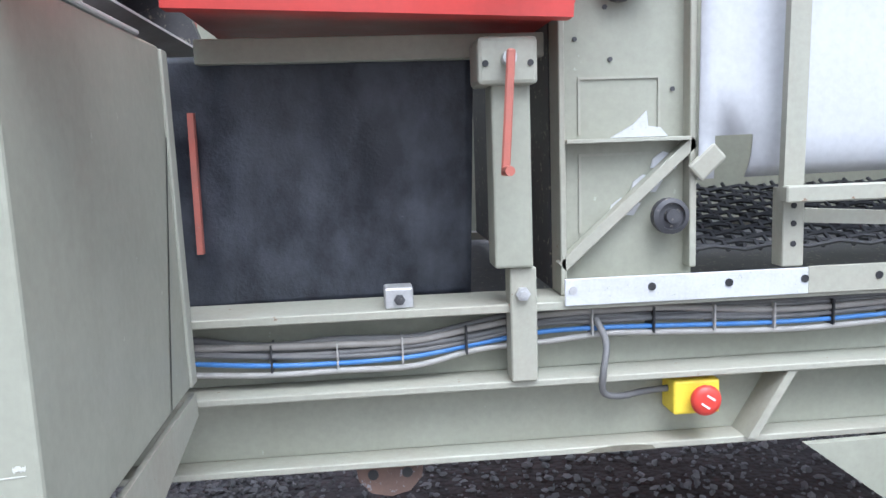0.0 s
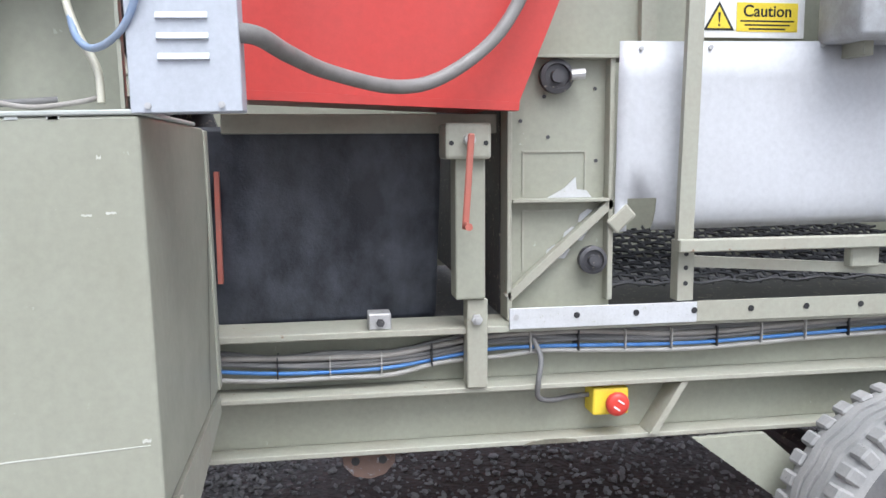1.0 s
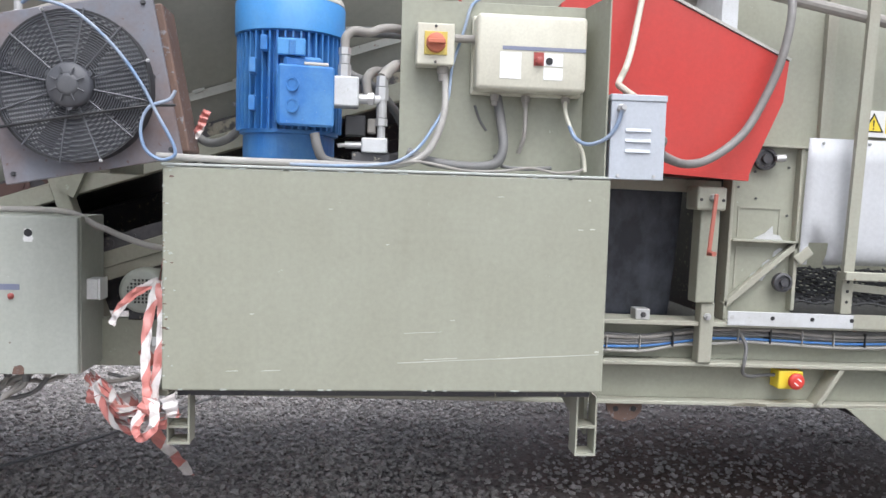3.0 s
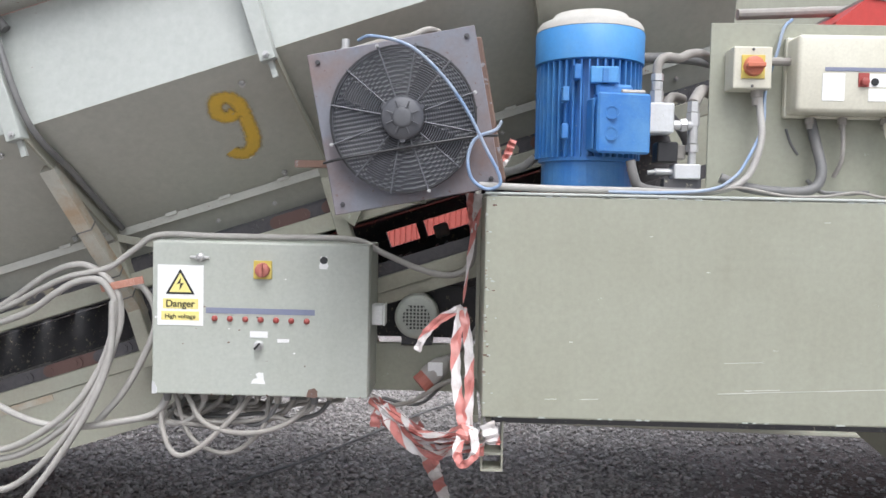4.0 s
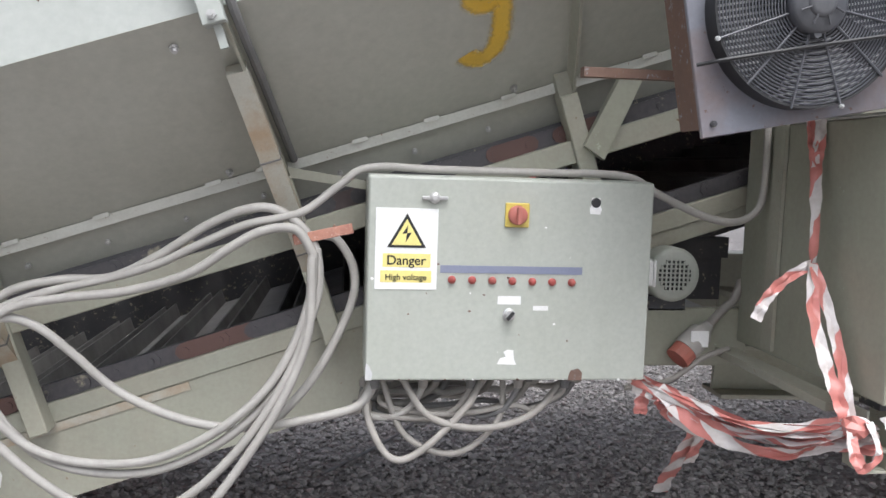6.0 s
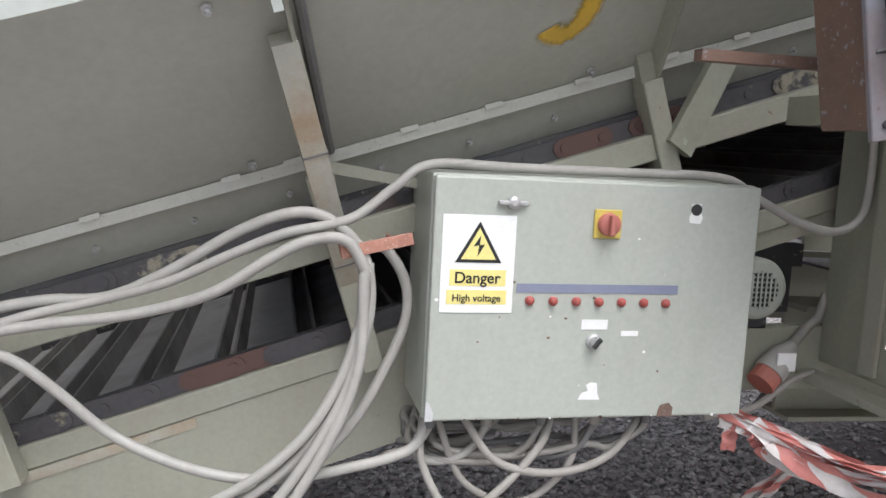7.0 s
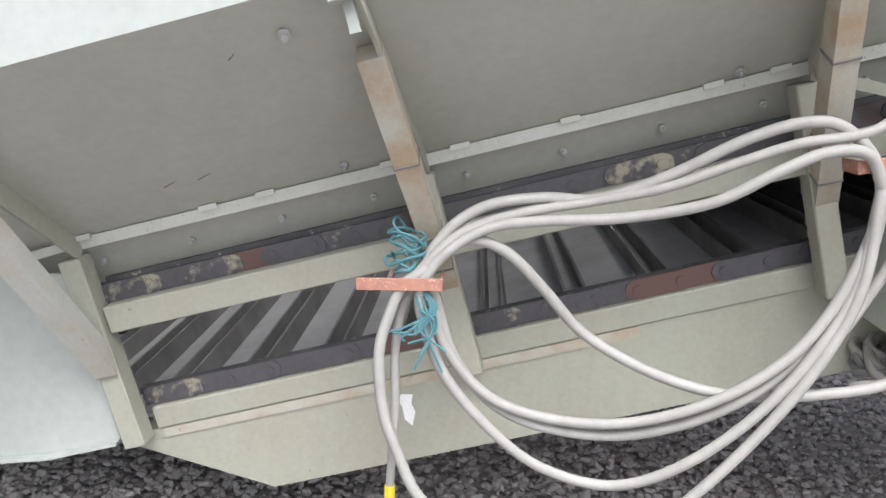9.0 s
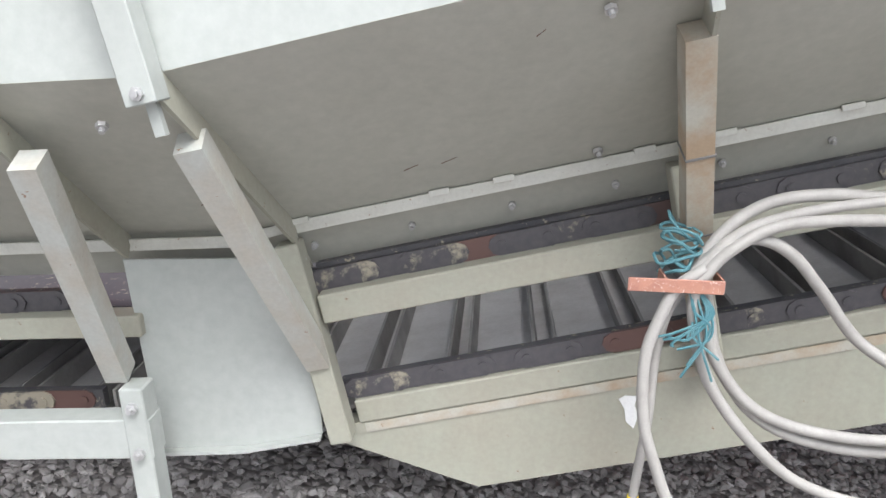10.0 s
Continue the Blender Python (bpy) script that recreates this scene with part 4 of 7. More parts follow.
# ---------------------------------------------------------------- coiled supply cables
base = UPRIGHT
RC = 0.0110
UP_A = [(-3.142, 0.46, 0.801), (-3.115, 0.466, 0.869), (-3.072, 0.473, 0.924), (-3.011, 0.479, 0.961), (-2.917, 0.485, 0.98), (-2.811, 0.492, 0.986), (-2.697, 0.464, 1.042), (-2.583, 0.439, 1.117), (-2.494, 0.426, 1.157), (-2.427, 0.423, 1.16), (-2.367, 0.425, 1.121), (-2.332, 0.43, 1.065)]
UP_B = [(-3.152, 0.445, 0.805), (-3.109, 0.453, 0.864), (-3.049, 0.462, 0.914), (-2.947, 0.47, 0.953), (-2.813, 0.478, 0.985), (-2.698, 0.454, 1.023), (-2.589, 0.431, 1.078), (-2.493, 0.418, 1.122), (-2.413, 0.416, 1.141), (-2.354, 0.43, 1.16)]
TOPC = [(-2.283, 0.44, 1.216), (-2.211, 0.45, 1.262), (-2.037, 0.46, 1.262), (-1.816, 0.46, 1.262), (-1.588, 0.46, 1.26), (-1.489, 0.47, 1.217), (-1.368, 0.48, 1.167), (-1.272, 0.49, 1.151), (-1.214, 0.49, 1.185), (-1.2, 0.49, 1.256), (-1.195, 0.5, 1.38), (-1.19, 0.52, 1.43)]
UP_C = [(-3.13, 0.435, 0.812), (-3.092, 0.443, 0.866), (-3.018, 0.452, 0.919), (-2.915, 0.46, 0.94), (-2.77, 0.462, 0.958), (-2.623, 0.422, 1.006), (-2.518, 0.405, 1.075), (-2.448, 0.401, 1.112), (-2.377, 0.403, 1.115), (-2.336, 0.41, 1.057)]
LOOP1 = [(-3.112, 0.448, 0.763), (-3.073, 0.456, 0.671), (-2.988, 0.464, 0.582), (-2.871, 0.472, 0.542), (-2.719, 0.455, 0.552), (-2.571, 0.419, 0.625), (-2.454, 0.405, 0.724), (-2.382, 0.406, 0.837), (-2.341, 0.412, 0.964)]
LOOP2 = [(-3.126, 0.438, 0.742), (-3.074, 0.446, 0.623), (-2.971, 0.454, 0.51), (-2.861, 0.462, 0.436), (-2.725, 0.448, 0.42), (-2.606, 0.418, 0.49), (-2.491, 0.4, 0.612), (-2.402, 0.397, 0.752), (-2.35, 0.402, 0.882)]
LOOP3 = [(-3.13, 0.445, 0.826), (-3.098, 0.452, 0.873), (-3.037, 0.462, 0.893), (-2.971, 0.474, 0.869), (-2.899, 0.487, 0.804), (-2.81, 0.499, 0.716), (-2.696, 0.478, 0.663), (-2.583, 0.457, 0.637), (-2.477, 0.448, 0.634), (-2.354, 0.448, 0.651), (-2.227, 0.46, 0.682), (-2.185, 0.48, 0.75)]
coil = thing("cable_coil", (-2.721, 0.447, 0.416), "pale grey supply cable coiled in hanging loops", "cable coil")
part("strand", tubed(UP_A + [(-2.325, 0.425, 0.97), (-2.359, 0.4, 0.85)] , RC), cable_grey, coil, "", True)
part("strand", tubed(UP_B + TOPC, RC * 0.9), cable_grey, coil, "", True)
part("strand", tubed(LOOP1[::-1][1:][::-1] + LOOP1[-1:] + UP_C[::-1][0:1], RC), cable_grey, coil, "", True)
part("strand", tubed(UP_C, RC), cable_grey, coil, "", True)
part("strand", tubed([(-3.136, 0.435, 0.815)] + LOOP2 + [(-2.338, 0.41, 1.06)], RC), cable_grey, coil, "", True)
part("strand", tubed([(-3.125, 0.44, 0.826)] + [(x + 0.012, y + 0.012, z - 0.03 * math.sin(math.pi * i / 8)) for i, (x, y, z) in enumerate(LOOP1)] + [(-2.33, 0.425, 1.07)], RC), cable_grey, coil, "", True)
part("strand", tubed(LOOP3, RC), cable_grey, coil, "", True)
part("strand", tubed([(-2.319, 0.520, 1.094), (-2.283, 0.510, 1.083), (-2.245, 0.505, 1.021), (-2.242, 0.495, 0.948), (-2.278, 0.488, 0.852), (-2.340, 0.480, 0.740), (-2.430, 0.479, 0.635)], RC), cable_grey, coil, "", True)
part("strand", tubed([(-3.123, 0.44, 0.837), (-3.165, 0.433, 0.801), (-3.185, 0.427, 0.751), (-3.201, 0.42, 0.673), (-3.188, 0.413, 0.561), (-3.154, 0.407, 0.474), (-3.102, 0.4, 0.382), (-2.998, 0.4, 0.302), (-2.855, 0.41, 0.273), (-2.719, 0.407, 0.317), (-2.605, 0.39, 0.42)] + [(-2.491, 0.386, 0.57), (-2.397, 0.388, 0.73), (-2.345, 0.395, 0.88), (-2.34, 0.405, 1.05)], RC), cable_grey, coil, "", True)
part("strand", tubed([(-3.125, 0.46, 0.814), (-3.164, 0.46, 0.754), (-3.174, 0.46, 0.661), (-3.167, 0.46, 0.542), (-3.167, 0.46, 0.444), (-3.167, 0.46, 0.365)], 0.009), cable_grey, coil, "", True)
bm = bmesh.new()
rod(bm, (-3.167, 0.46, 0.37), (-3.166, 0.46, 0.33), 0.011, 10)
part("end_cap", bm, yellow, coil, "yellow taped cable end")


def metal_tie(x, y, z, x1, name="metal_tie"):
    t = thing(name, (x, y, z), "bent copper-coloured strip holding the cables", "cable tie")
    bm = bmesh.new()
    box(bm, x1 if x1 < x else x - 0.05, x1 if x1 > x else x + 0.05, y - 0.034, y - 0.030, z - 0.012, z + 0.012, bevel=0.001)
    box(bm, x - 0.05, x - 0.046, y - 0.0295, y + 0.03, z - 0.012, z + 0.012)
    box(bm, x + 0.046, x + 0.05, y - 0.0295, y + 0.03, z - 0.012, z + 0.012)
    bmesh.ops.rotate(bm, cent=(x, y, z), matrix=Matrix.Rotation(radians(-13 if x1 > x else -4), 3, "Y"), verts=bm.verts)
    part("strip", bm, copper, t)


metal_tie(-2.335, 0.45, 1.10, -2.245)
metal_tie(-3.141, 0.450, 0.809, -3.253)
base = Matrix.Translation((-0.006, 0.100, -0.016))
rope = thing("rope_lashing", (-3.13, 0.36, 0.80), "frayed teal rope lashing the cables to a strut", "rope")
rng = random.Random(4)
for k in range(8):
    a, z = rng.uniform(0, 6.3), 0.915 - 0.010 * k
    tl, tr = rng.uniform(-0.02, 0.02), rng.uniform(0.026, 0.036)
    bm = tubed([(-3.16 + tr * math.cos(a + t) + rng.uniform(-0.006, 0.006), 0.372 + 0.032 * math.sin(a + t), z + tl * math.cos(a + t) + rng.uniform(-0.008, 0.008)) for t in [0.8 * j for j in range(8)]], rng.choice((0.0024, 0.003, 0.0034)), 6, 4)
    part("turn", bm, rope_blue, rope)
for k in range(10):
    x, z = (-3.16, 0.74) if k < 5 else (-3.10, 0.70)
    bm = tubed([(-3.14, 0.335, 0.83), (-3.11 + rng.uniform(-0.02, 0.02), 0.325, 0.78), ((x - 3.12) / 2 + rng.uniform(-0.02, 0.02), 0.32, 0.735 + rng.uniform(-0.02, 0.02)), (x + rng.uniform(-0.05, 0.05), 0.325, z + rng.uniform(-0.05, 0.03))], 0.0024, 5, 5)
    part("frayed_end", bm, rope_blue, rope)
base = UPRIGHT

# ---------------------------------------------------------------- cooler fan
wire_mat = worn("dusty_guard_wire", (0.075, 0.078, 0.092), (0.15, 0.15, 0.16), 0.5, 0.6, None, 0.7, 9)
spoke_mat = worn("dusty_guard_spoke", (0.085, 0.088, 0.10), (0.16, 0.16, 0.17), 0.5, 0.6, None, 0.7, 9)
for nm, r0, r1, y0, y1 in (("guard_ring", 0.187, 0.192, -0.045, 0.0),):
    bm = bmesh.new()
    n = 48
    loops = []
    for y, r in ((y0, r0), (y0, r1), (y1, r1), (y1, r0)):
        loops.append([bm.verts.new(FANM @ Vector((r * math.cos(2 * math.pi * i / n), y, r * math.sin(2 * math.pi * i / n)))) for i in range(n)])
    for a, b in zip(loops, loops[1:] + loops[:1]):
        for i in range(n):
            j = (i + 1) % n
            bm.faces.new((a[i], a[j], b[j], b[i]))
    part(nm, bm, black, cooler, "", True)
for k in range(21):
    r = 0.060 + k * 0.0062
    y = -0.052 + 0.004 * (k / 20) ** 2 * 2
    bm = tubed([FANM @ Vector((r * math.cos(2 * math.pi * i / 40), y, r * math.sin(2 * math.pi * i / 40))) for i in range(41)], 0.0017, 5, 0)
    part("guard_wire", bm, wire_mat, cooler)
for k in range(12):
    a = radians(10 + 30 * k)
    bm = bmesh.new()
    c, s = math.cos(a), math.sin(a)
    rod(bm, FANM @ Vector((0.05 * c, -0.055, 0.05 * s)), FANM @ Vector((0.192 * c, -0.048, 0.196 * s)), 0.0027, 6)
    spoke = part("guard_spoke", bm, spoke_mat, cooler)
    if k % 3 == 0:
        bm = bmesh.new()
        bolt_mesh(bm, FANM @ Vector((0.198 * c, -0.046, 0.198 * s)), (0, -1, 0), 0.005, 0.006, 0.004)
        part("tab", bm, bare_steel, spoke)
for k in range(4):
    a = radians(90 * k + 35)
    m = FANM @ Matrix.Translation((0, -0.018, 0)) @ pose(0, 0, 0, 0, math.degrees(a), 0)
    bm = bmesh.new()
    v = [bm.verts.new(m @ Vector(c)) for c in ((-0.018, -0.012, 0.045), (0.018, 0.012, 0.045), (0.046, 0.014, 0.168), (-0.018, -0.016, 0.172))]
    w = [bm.verts.new(q.co + (FANM.to_3x3() @ Vector((0, 0.003, 0)))) for q in v]
    for i in ((0, 1, 2, 3),):
        bm.faces.new([v[j] for j in i])
        bm.faces.new([w[j] for j in i[::-1]])
    for i in range(4):
        j = (i + 1) % 4
        bm.faces.new((v[i], w[i], w[j], v[j]))
    part("fan_blade", bm, black, cooler)
bm = bmesh.new()
lathe(bm, [(0.0, 0.045), (0.03, 0.056), (0.055, 0.056), (0.062, 0.050), (0.066, 0.028), (0.070, 0.026), (0.072, 0.018)], FANM @ Vector((0, -0.012, 0)), FANM.to_3x3() @ Vector((0, -1, 0)), 28)
hub_mat = worn("dusty_black_hub", (0.065, 0.067, 0.078), (0.12, 0.12, 0.125), 0.5, 0.6, None, 0.7, 9)
hub = part("hub", bm, hub_mat, cooler, "dusty dark grey fan motor", True)
for k in range(3):
    a = radians(-100 + 120 * k)
    bm = bmesh.new()
    rod(bm, FANM @ Vector((0.056 * math.cos(a), -0.03, 0.056 * math.sin(a))), FANM @ Vector((0.056 * math.cos(a), -0.068, 0.056 * math.sin(a))), 0.008, 8)
    part("lug", bm, hub_mat, hub)
for k in range(8):
    a = radians(45 * k + 12)
    bm = bmesh.new()
    rod(bm, FANM @ Vector((0.026 * math.cos(a), -0.083, 0.026 * math.sin(a))), FANM @ Vector((0.044 * math.cos(a), -0.080, 0.044 * math.sin(a))), 0.0022, 6)
    part("rib", bm, hub_mat, hub)
bm = bmesh.new()
rod(bm, FANM @ Vector((0, 0.0, 0)), FANM @ Vector((0, -0.004, 0)), 0.187, 40)
part("dark_opening", bm, mesh_dark, cooler)
core_mat = worn("dusty_core_fins", (0.52, 0.52, 0.52), (0.34, 0.34, 0.34), 0.6, 0.7, None, 0.7, 20)
for k in range(32):
    z = -0.178 + 0.0115 * k
    h = math.sqrt(max(0.186 ** 2 - z * z, 0.0004))
    part("core_fin", boxed(-h, h, -0.009, -0.005, z - 0.0022, z + 0.0022, FANM), core_mat, cooler)
for x, z in ((-0.2, 0.19), (0.2, 0.19), (-0.2, -0.19), (0.2, -0.19), (0.19, 0.0)):
    bm = bmesh.new()
    bolt_mesh(bm, FANM @ Vector((x, 0, z)), (0, -1, 0), 0.007, 0.005, 0.003)
    part("bolt", bm, dark_steel, cooler)
bm = bmesh.new()
lathe(bm, [(0, 0.016), (0.02, 0.016), (0.022, 0.011), (0.045, 0.011)], FANM @ Vector((-0.13, 0.05, 0.205)), (0, 0, 1), 12)
part("port", bm, bare_steel, cooler)
bm = tubed([FANM @ Vector(c) for c in ((-0.10, 0.03, 0.212), (-0.03, 0.03, 0.220), (0.05, 0.03, 0.221), (0.10, 0.05, 0.235), (0.13, 0.10, 0.235))], 0.010)
part("pipe", bm, hose_grey, cooler, "", True)
part("strap", tubed([FANM @ Vector(c) for c in ((-0.228, -0.02, -0.075), (-0.15, -0.056, -0.075), (0.15, -0.056, -0.078), (0.235, -0.02, -0.082))], 0.004, 6), black, cooler)
part("stay_bar", boxed(-1.745, -1.45, 0.30, 0.33, 1.479, 1.500), rust, cooler)
part("stay_plate", boxed(-1.46, -1.40, 0.20, 0.28, 1.46, 1.51), rust, cooler)
bm = bmesh.new()
prism(bm, [(-1.655, 1.335), (-1.60, 1.30), (-1.50, 1.53), (-1.56, 1.53)], 0.57, 0.60)
part("brace", bm, paint, cooler)
part("rear_support", boxed(-1.42, -1.36, 0.165, 0.5, 1.38, 1.44), paint, cooler)
FC = [(-1.521, -0.0, 1.792), (-1.487, -0.02, 1.800), (-1.412, -0.045, 1.782), (-1.357, -0.045, 1.753), (-1.287, -0.03, 1.686), (-1.23, -0.02, 1.606), (-1.185, -0.015, 1.52), (-1.150, -0.015, 1.455), (-1.148, -0.015, 1.425), (-1.183, -0.015, 1.415), (-1.220, -0.015, 1.442), (-1.230, -0.015, 1.496), (-1.210, -0.015, 1.545), (-1.161, -0.015, 1.566), (-1.145, -0.015, 1.59)]
tagged(part("fan_cable", tubed(FC, 0.0044), cable_faded, None, "", True), "blue cable looped over the cooler fan", "cable")

# ---------------------------------------------------------------- motor details
bm = bmesh.new()
lathe(bm, [(0, 0.165), (0.016, 0.165), (0.018, 0.12)], MOT, (0, 0, 1), 32)
part("base_flange", bm, rust, motor)
bm = bmesh.new()
lathe(bm, [(0.018, 0.125), (0.09, 0.125), (0.095, 0.14), (0.105, 0.14)], MOT, (0, 0, 1), 36)
part("lower_shield", bm, blue_paint, motor, "", True)
for k in range(44):
    a = radians(360 * k / 44)
    m = Matrix.Translation(MOT) @ pose(0, 0, 0, 0, 0, math.degrees(a))
    part("cooling_fin", boxed(0.128, 0.150, -0.0025, 0.0025, 0.105, 0.368, m), blue_paint, motor)
bm = bmesh.new()
lathe(bm, [(0.4612, 0.152), (0.4615, 0.1545), (0.475, 0.151), (0.4865, 0.143), (0.501, 0.112), (0.513, 0.104), (0.5165, 0.09), (0.5168, 0.0)], MOT, (0, 0, 1), 36)
part("cowl_dust", bm, dust_white, motor, "settled pale dust", True)
m = Matrix.Translation(MOT) @ pose(0, 0, 0, 0, 0, 12)
bm = bmesh.new()
box(bm, -0.05, 0.085, -0.212, -0.13, 0.115, 0.262, m, bevel=0.012, seg=2)
box(bm, -0.035, 0.07, -0.16, -0.13, 0.262, 0.30, m, bevel=0.008)
box(bm, -0.058, -0.0505, -0.19, -0.14, 0.12, 0.255, m, bevel=0.003)
tb = part("terminal_box", bm, blue_paint, motor)
bm = bmesh.new()
rod(bm, m @ Vector((0.012, -0.214, 0.271)), m @ Vector((0.075, -0.214, 0.272)), 0.006, 8)
part("dust_ledge", bm, dust_white, tb, "pale dust on the lid edge")
part("terminal_lid", boxed(-0.057, 0.092, -0.224, -0.213, 0.108, 0.268, m, bevel=0.006), blue_paint, tb)
for dz in (0.16, 0.215):
    bm = bmesh.new()
    lathe(bm, [(0, 0.019), (0.004, 0.019), (0.004, 0.014), (0.002, 0.013)], m @ Vector((-0.02, -0.2265, dz)), (-0.2, -1, 0), 18)
    part("knockout", bm, blue_paint, tb)
for dx, dz in ((-0.085, 0.15), (-0.085, 0.25), (-0.055, 0.31), (0.02, 0.30)):
    part("lug_block", boxed(dx - 0.009, dx + 0.009, -0.168, -0.13, dz, dz + 0.04, Matrix.Translation(MOT), bevel=0.002), blue_paint, motor)
part("name_plate", boxed(-0.02, 0.055, -0.165, -0.150, 0.30, 0.345, Matrix.Translation(MOT), bevel=0.003), blue_cowl, motor)
tagged(part("motor_cable", tubed([(-0.80, 0.05, 1.50), (-0.79, 0.05, 1.46), (-0.77, 0.06, 1.43), (-0.70, 0.08, 1.42), (-0.60, 0.10, 1.42)], 0.013), cable_dark, None, "", True), "black cable from the motor terminal box", "cable")

# ---------------------------------------------------------------- hydraulic valve and hoses beside the motor
valve = thing("hydraulic_valve", (-0.66, 0.1, 1.41), "steel hydraulic valve block with fittings and gauge port", "valve")
part("block", boxed(-0.765, -0.685, 0.06, 0.13, 1.575, 1.655, bevel=0.004), galvanised, valve)
part("block", boxed(-0.675, -0.605, 0.08, 0.14, 1.455, 1.495, bevel=0.003), galvanised, valve)
for p, q, r in (((-0.725, 0.095, 1.655), (-0.725, 0.095, 1.69), 0.018), ((-0.725, 0.095, 1.692), (-0.725, 0.095, 1.715), 0.015), ((-0.725, 0.095, 1.717), (-0.725, 0.095, 1.735), 0.017),
                ((-0.685, 0.095, 1.60), (-0.66, 0.095, 1.60), 0.013), ((-0.66, 0.095, 1.60), (-0.645, 0.095, 1.60), 0.018),
                ((-0.622, 0.11, 1.495), (-0.622, 0.11, 1.53), 0.011), ((-0.622, 0.11, 1.53), (-0.622, 0.11, 1.55), 0.017), ((-0.622, 0.11, 1.552), (-0.622, 0.11, 1.60), 0.014), ((-0.622, 0.11, 1.60), (-0.622, 0.11, 1.635), 0.018), ((-0.622, 0.11, 1.637), (-0.622, 0.11, 1.665), 0.016),
                ((-0.675, 0.11, 1.475), (-0.72, 0.11, 1.475), 0.010), ((-0.72, 0.11, 1.475), (-0.74, 0.11, 1.472), 0.006), ((-0.645, 0.095, 1.60), (-0.63, 0.10, 1.60), 0.012)):
    bm = bmesh.new()
    rod(bm, p, q, r, 6 if r > 0.0155 else 12)
    part("fitting", bm, bare_steel, valve)
part("sensor", boxed(-0.72, -0.665, 0.09, 0.15, 1.50, 1.555, bevel=0.003), black, valve)
part("sensor_body", boxed(-0.66, -0.635, 0.12, 0.16, 1.51, 1.55, bevel=0.003), hose_grey, valve)
part("foot", boxed(-0.70, -0.60, 0.09, 0.13, 1.408, 1.455), dark_steel, valve)
for pts, r, mt in (([(-0.725, 0.10, 1.735), (-0.722, 0.10, 1.765), (-0.70, 0.11, 1.785), (-0.66, 0.13, 1.785), (-0.62, 0.16, 1.805), (-0.57, 0.2, 1.81), (-0.5, 0.28, 1.79)], 0.0125, hose_grey),
                   ([(-0.622, 0.11, 1.66), (-0.60, 0.14, 1.69), (-0.57, 0.20, 1.71), (-0.5, 0.3, 1.71)], 0.017, hose_grey),
                   ([(-0.78, 0.34, 1.82), (-0.68, 0.38, 1.835), (-0.55, 0.42, 1.84), (-0.4, 0.5, 1.83)], 0.016, cable_dark),
                   ([(-0.73, 0.30, 1.70), (-0.64, 0.32, 1.66), (-0.58, 0.35, 1.60), (-0.55, 0.38, 1.55)], 0.014, cable_dark),
                   ([(-0.66, 0.2, 1.62), (-0.665, 0.22, 1.67), (-0.64, 0.26, 1.70), (-0.60, 0.3, 1.70)], 0.014, hose_grey),
                   ([(-1.19, 0.35, 1.52), (-1.13, 0.33, 1.48), (-1.07, 0.3, 1.49), (-1.03, 0.28, 1.52)], 0.013, cable_dark)):
    tagged(part("hydraulic_hose", tubed(pts, r), mt, None, "", True), "dusty grey hydraulic hose behind the motor", "hose", "hydraulic hoses")
TOPZ = 1.408
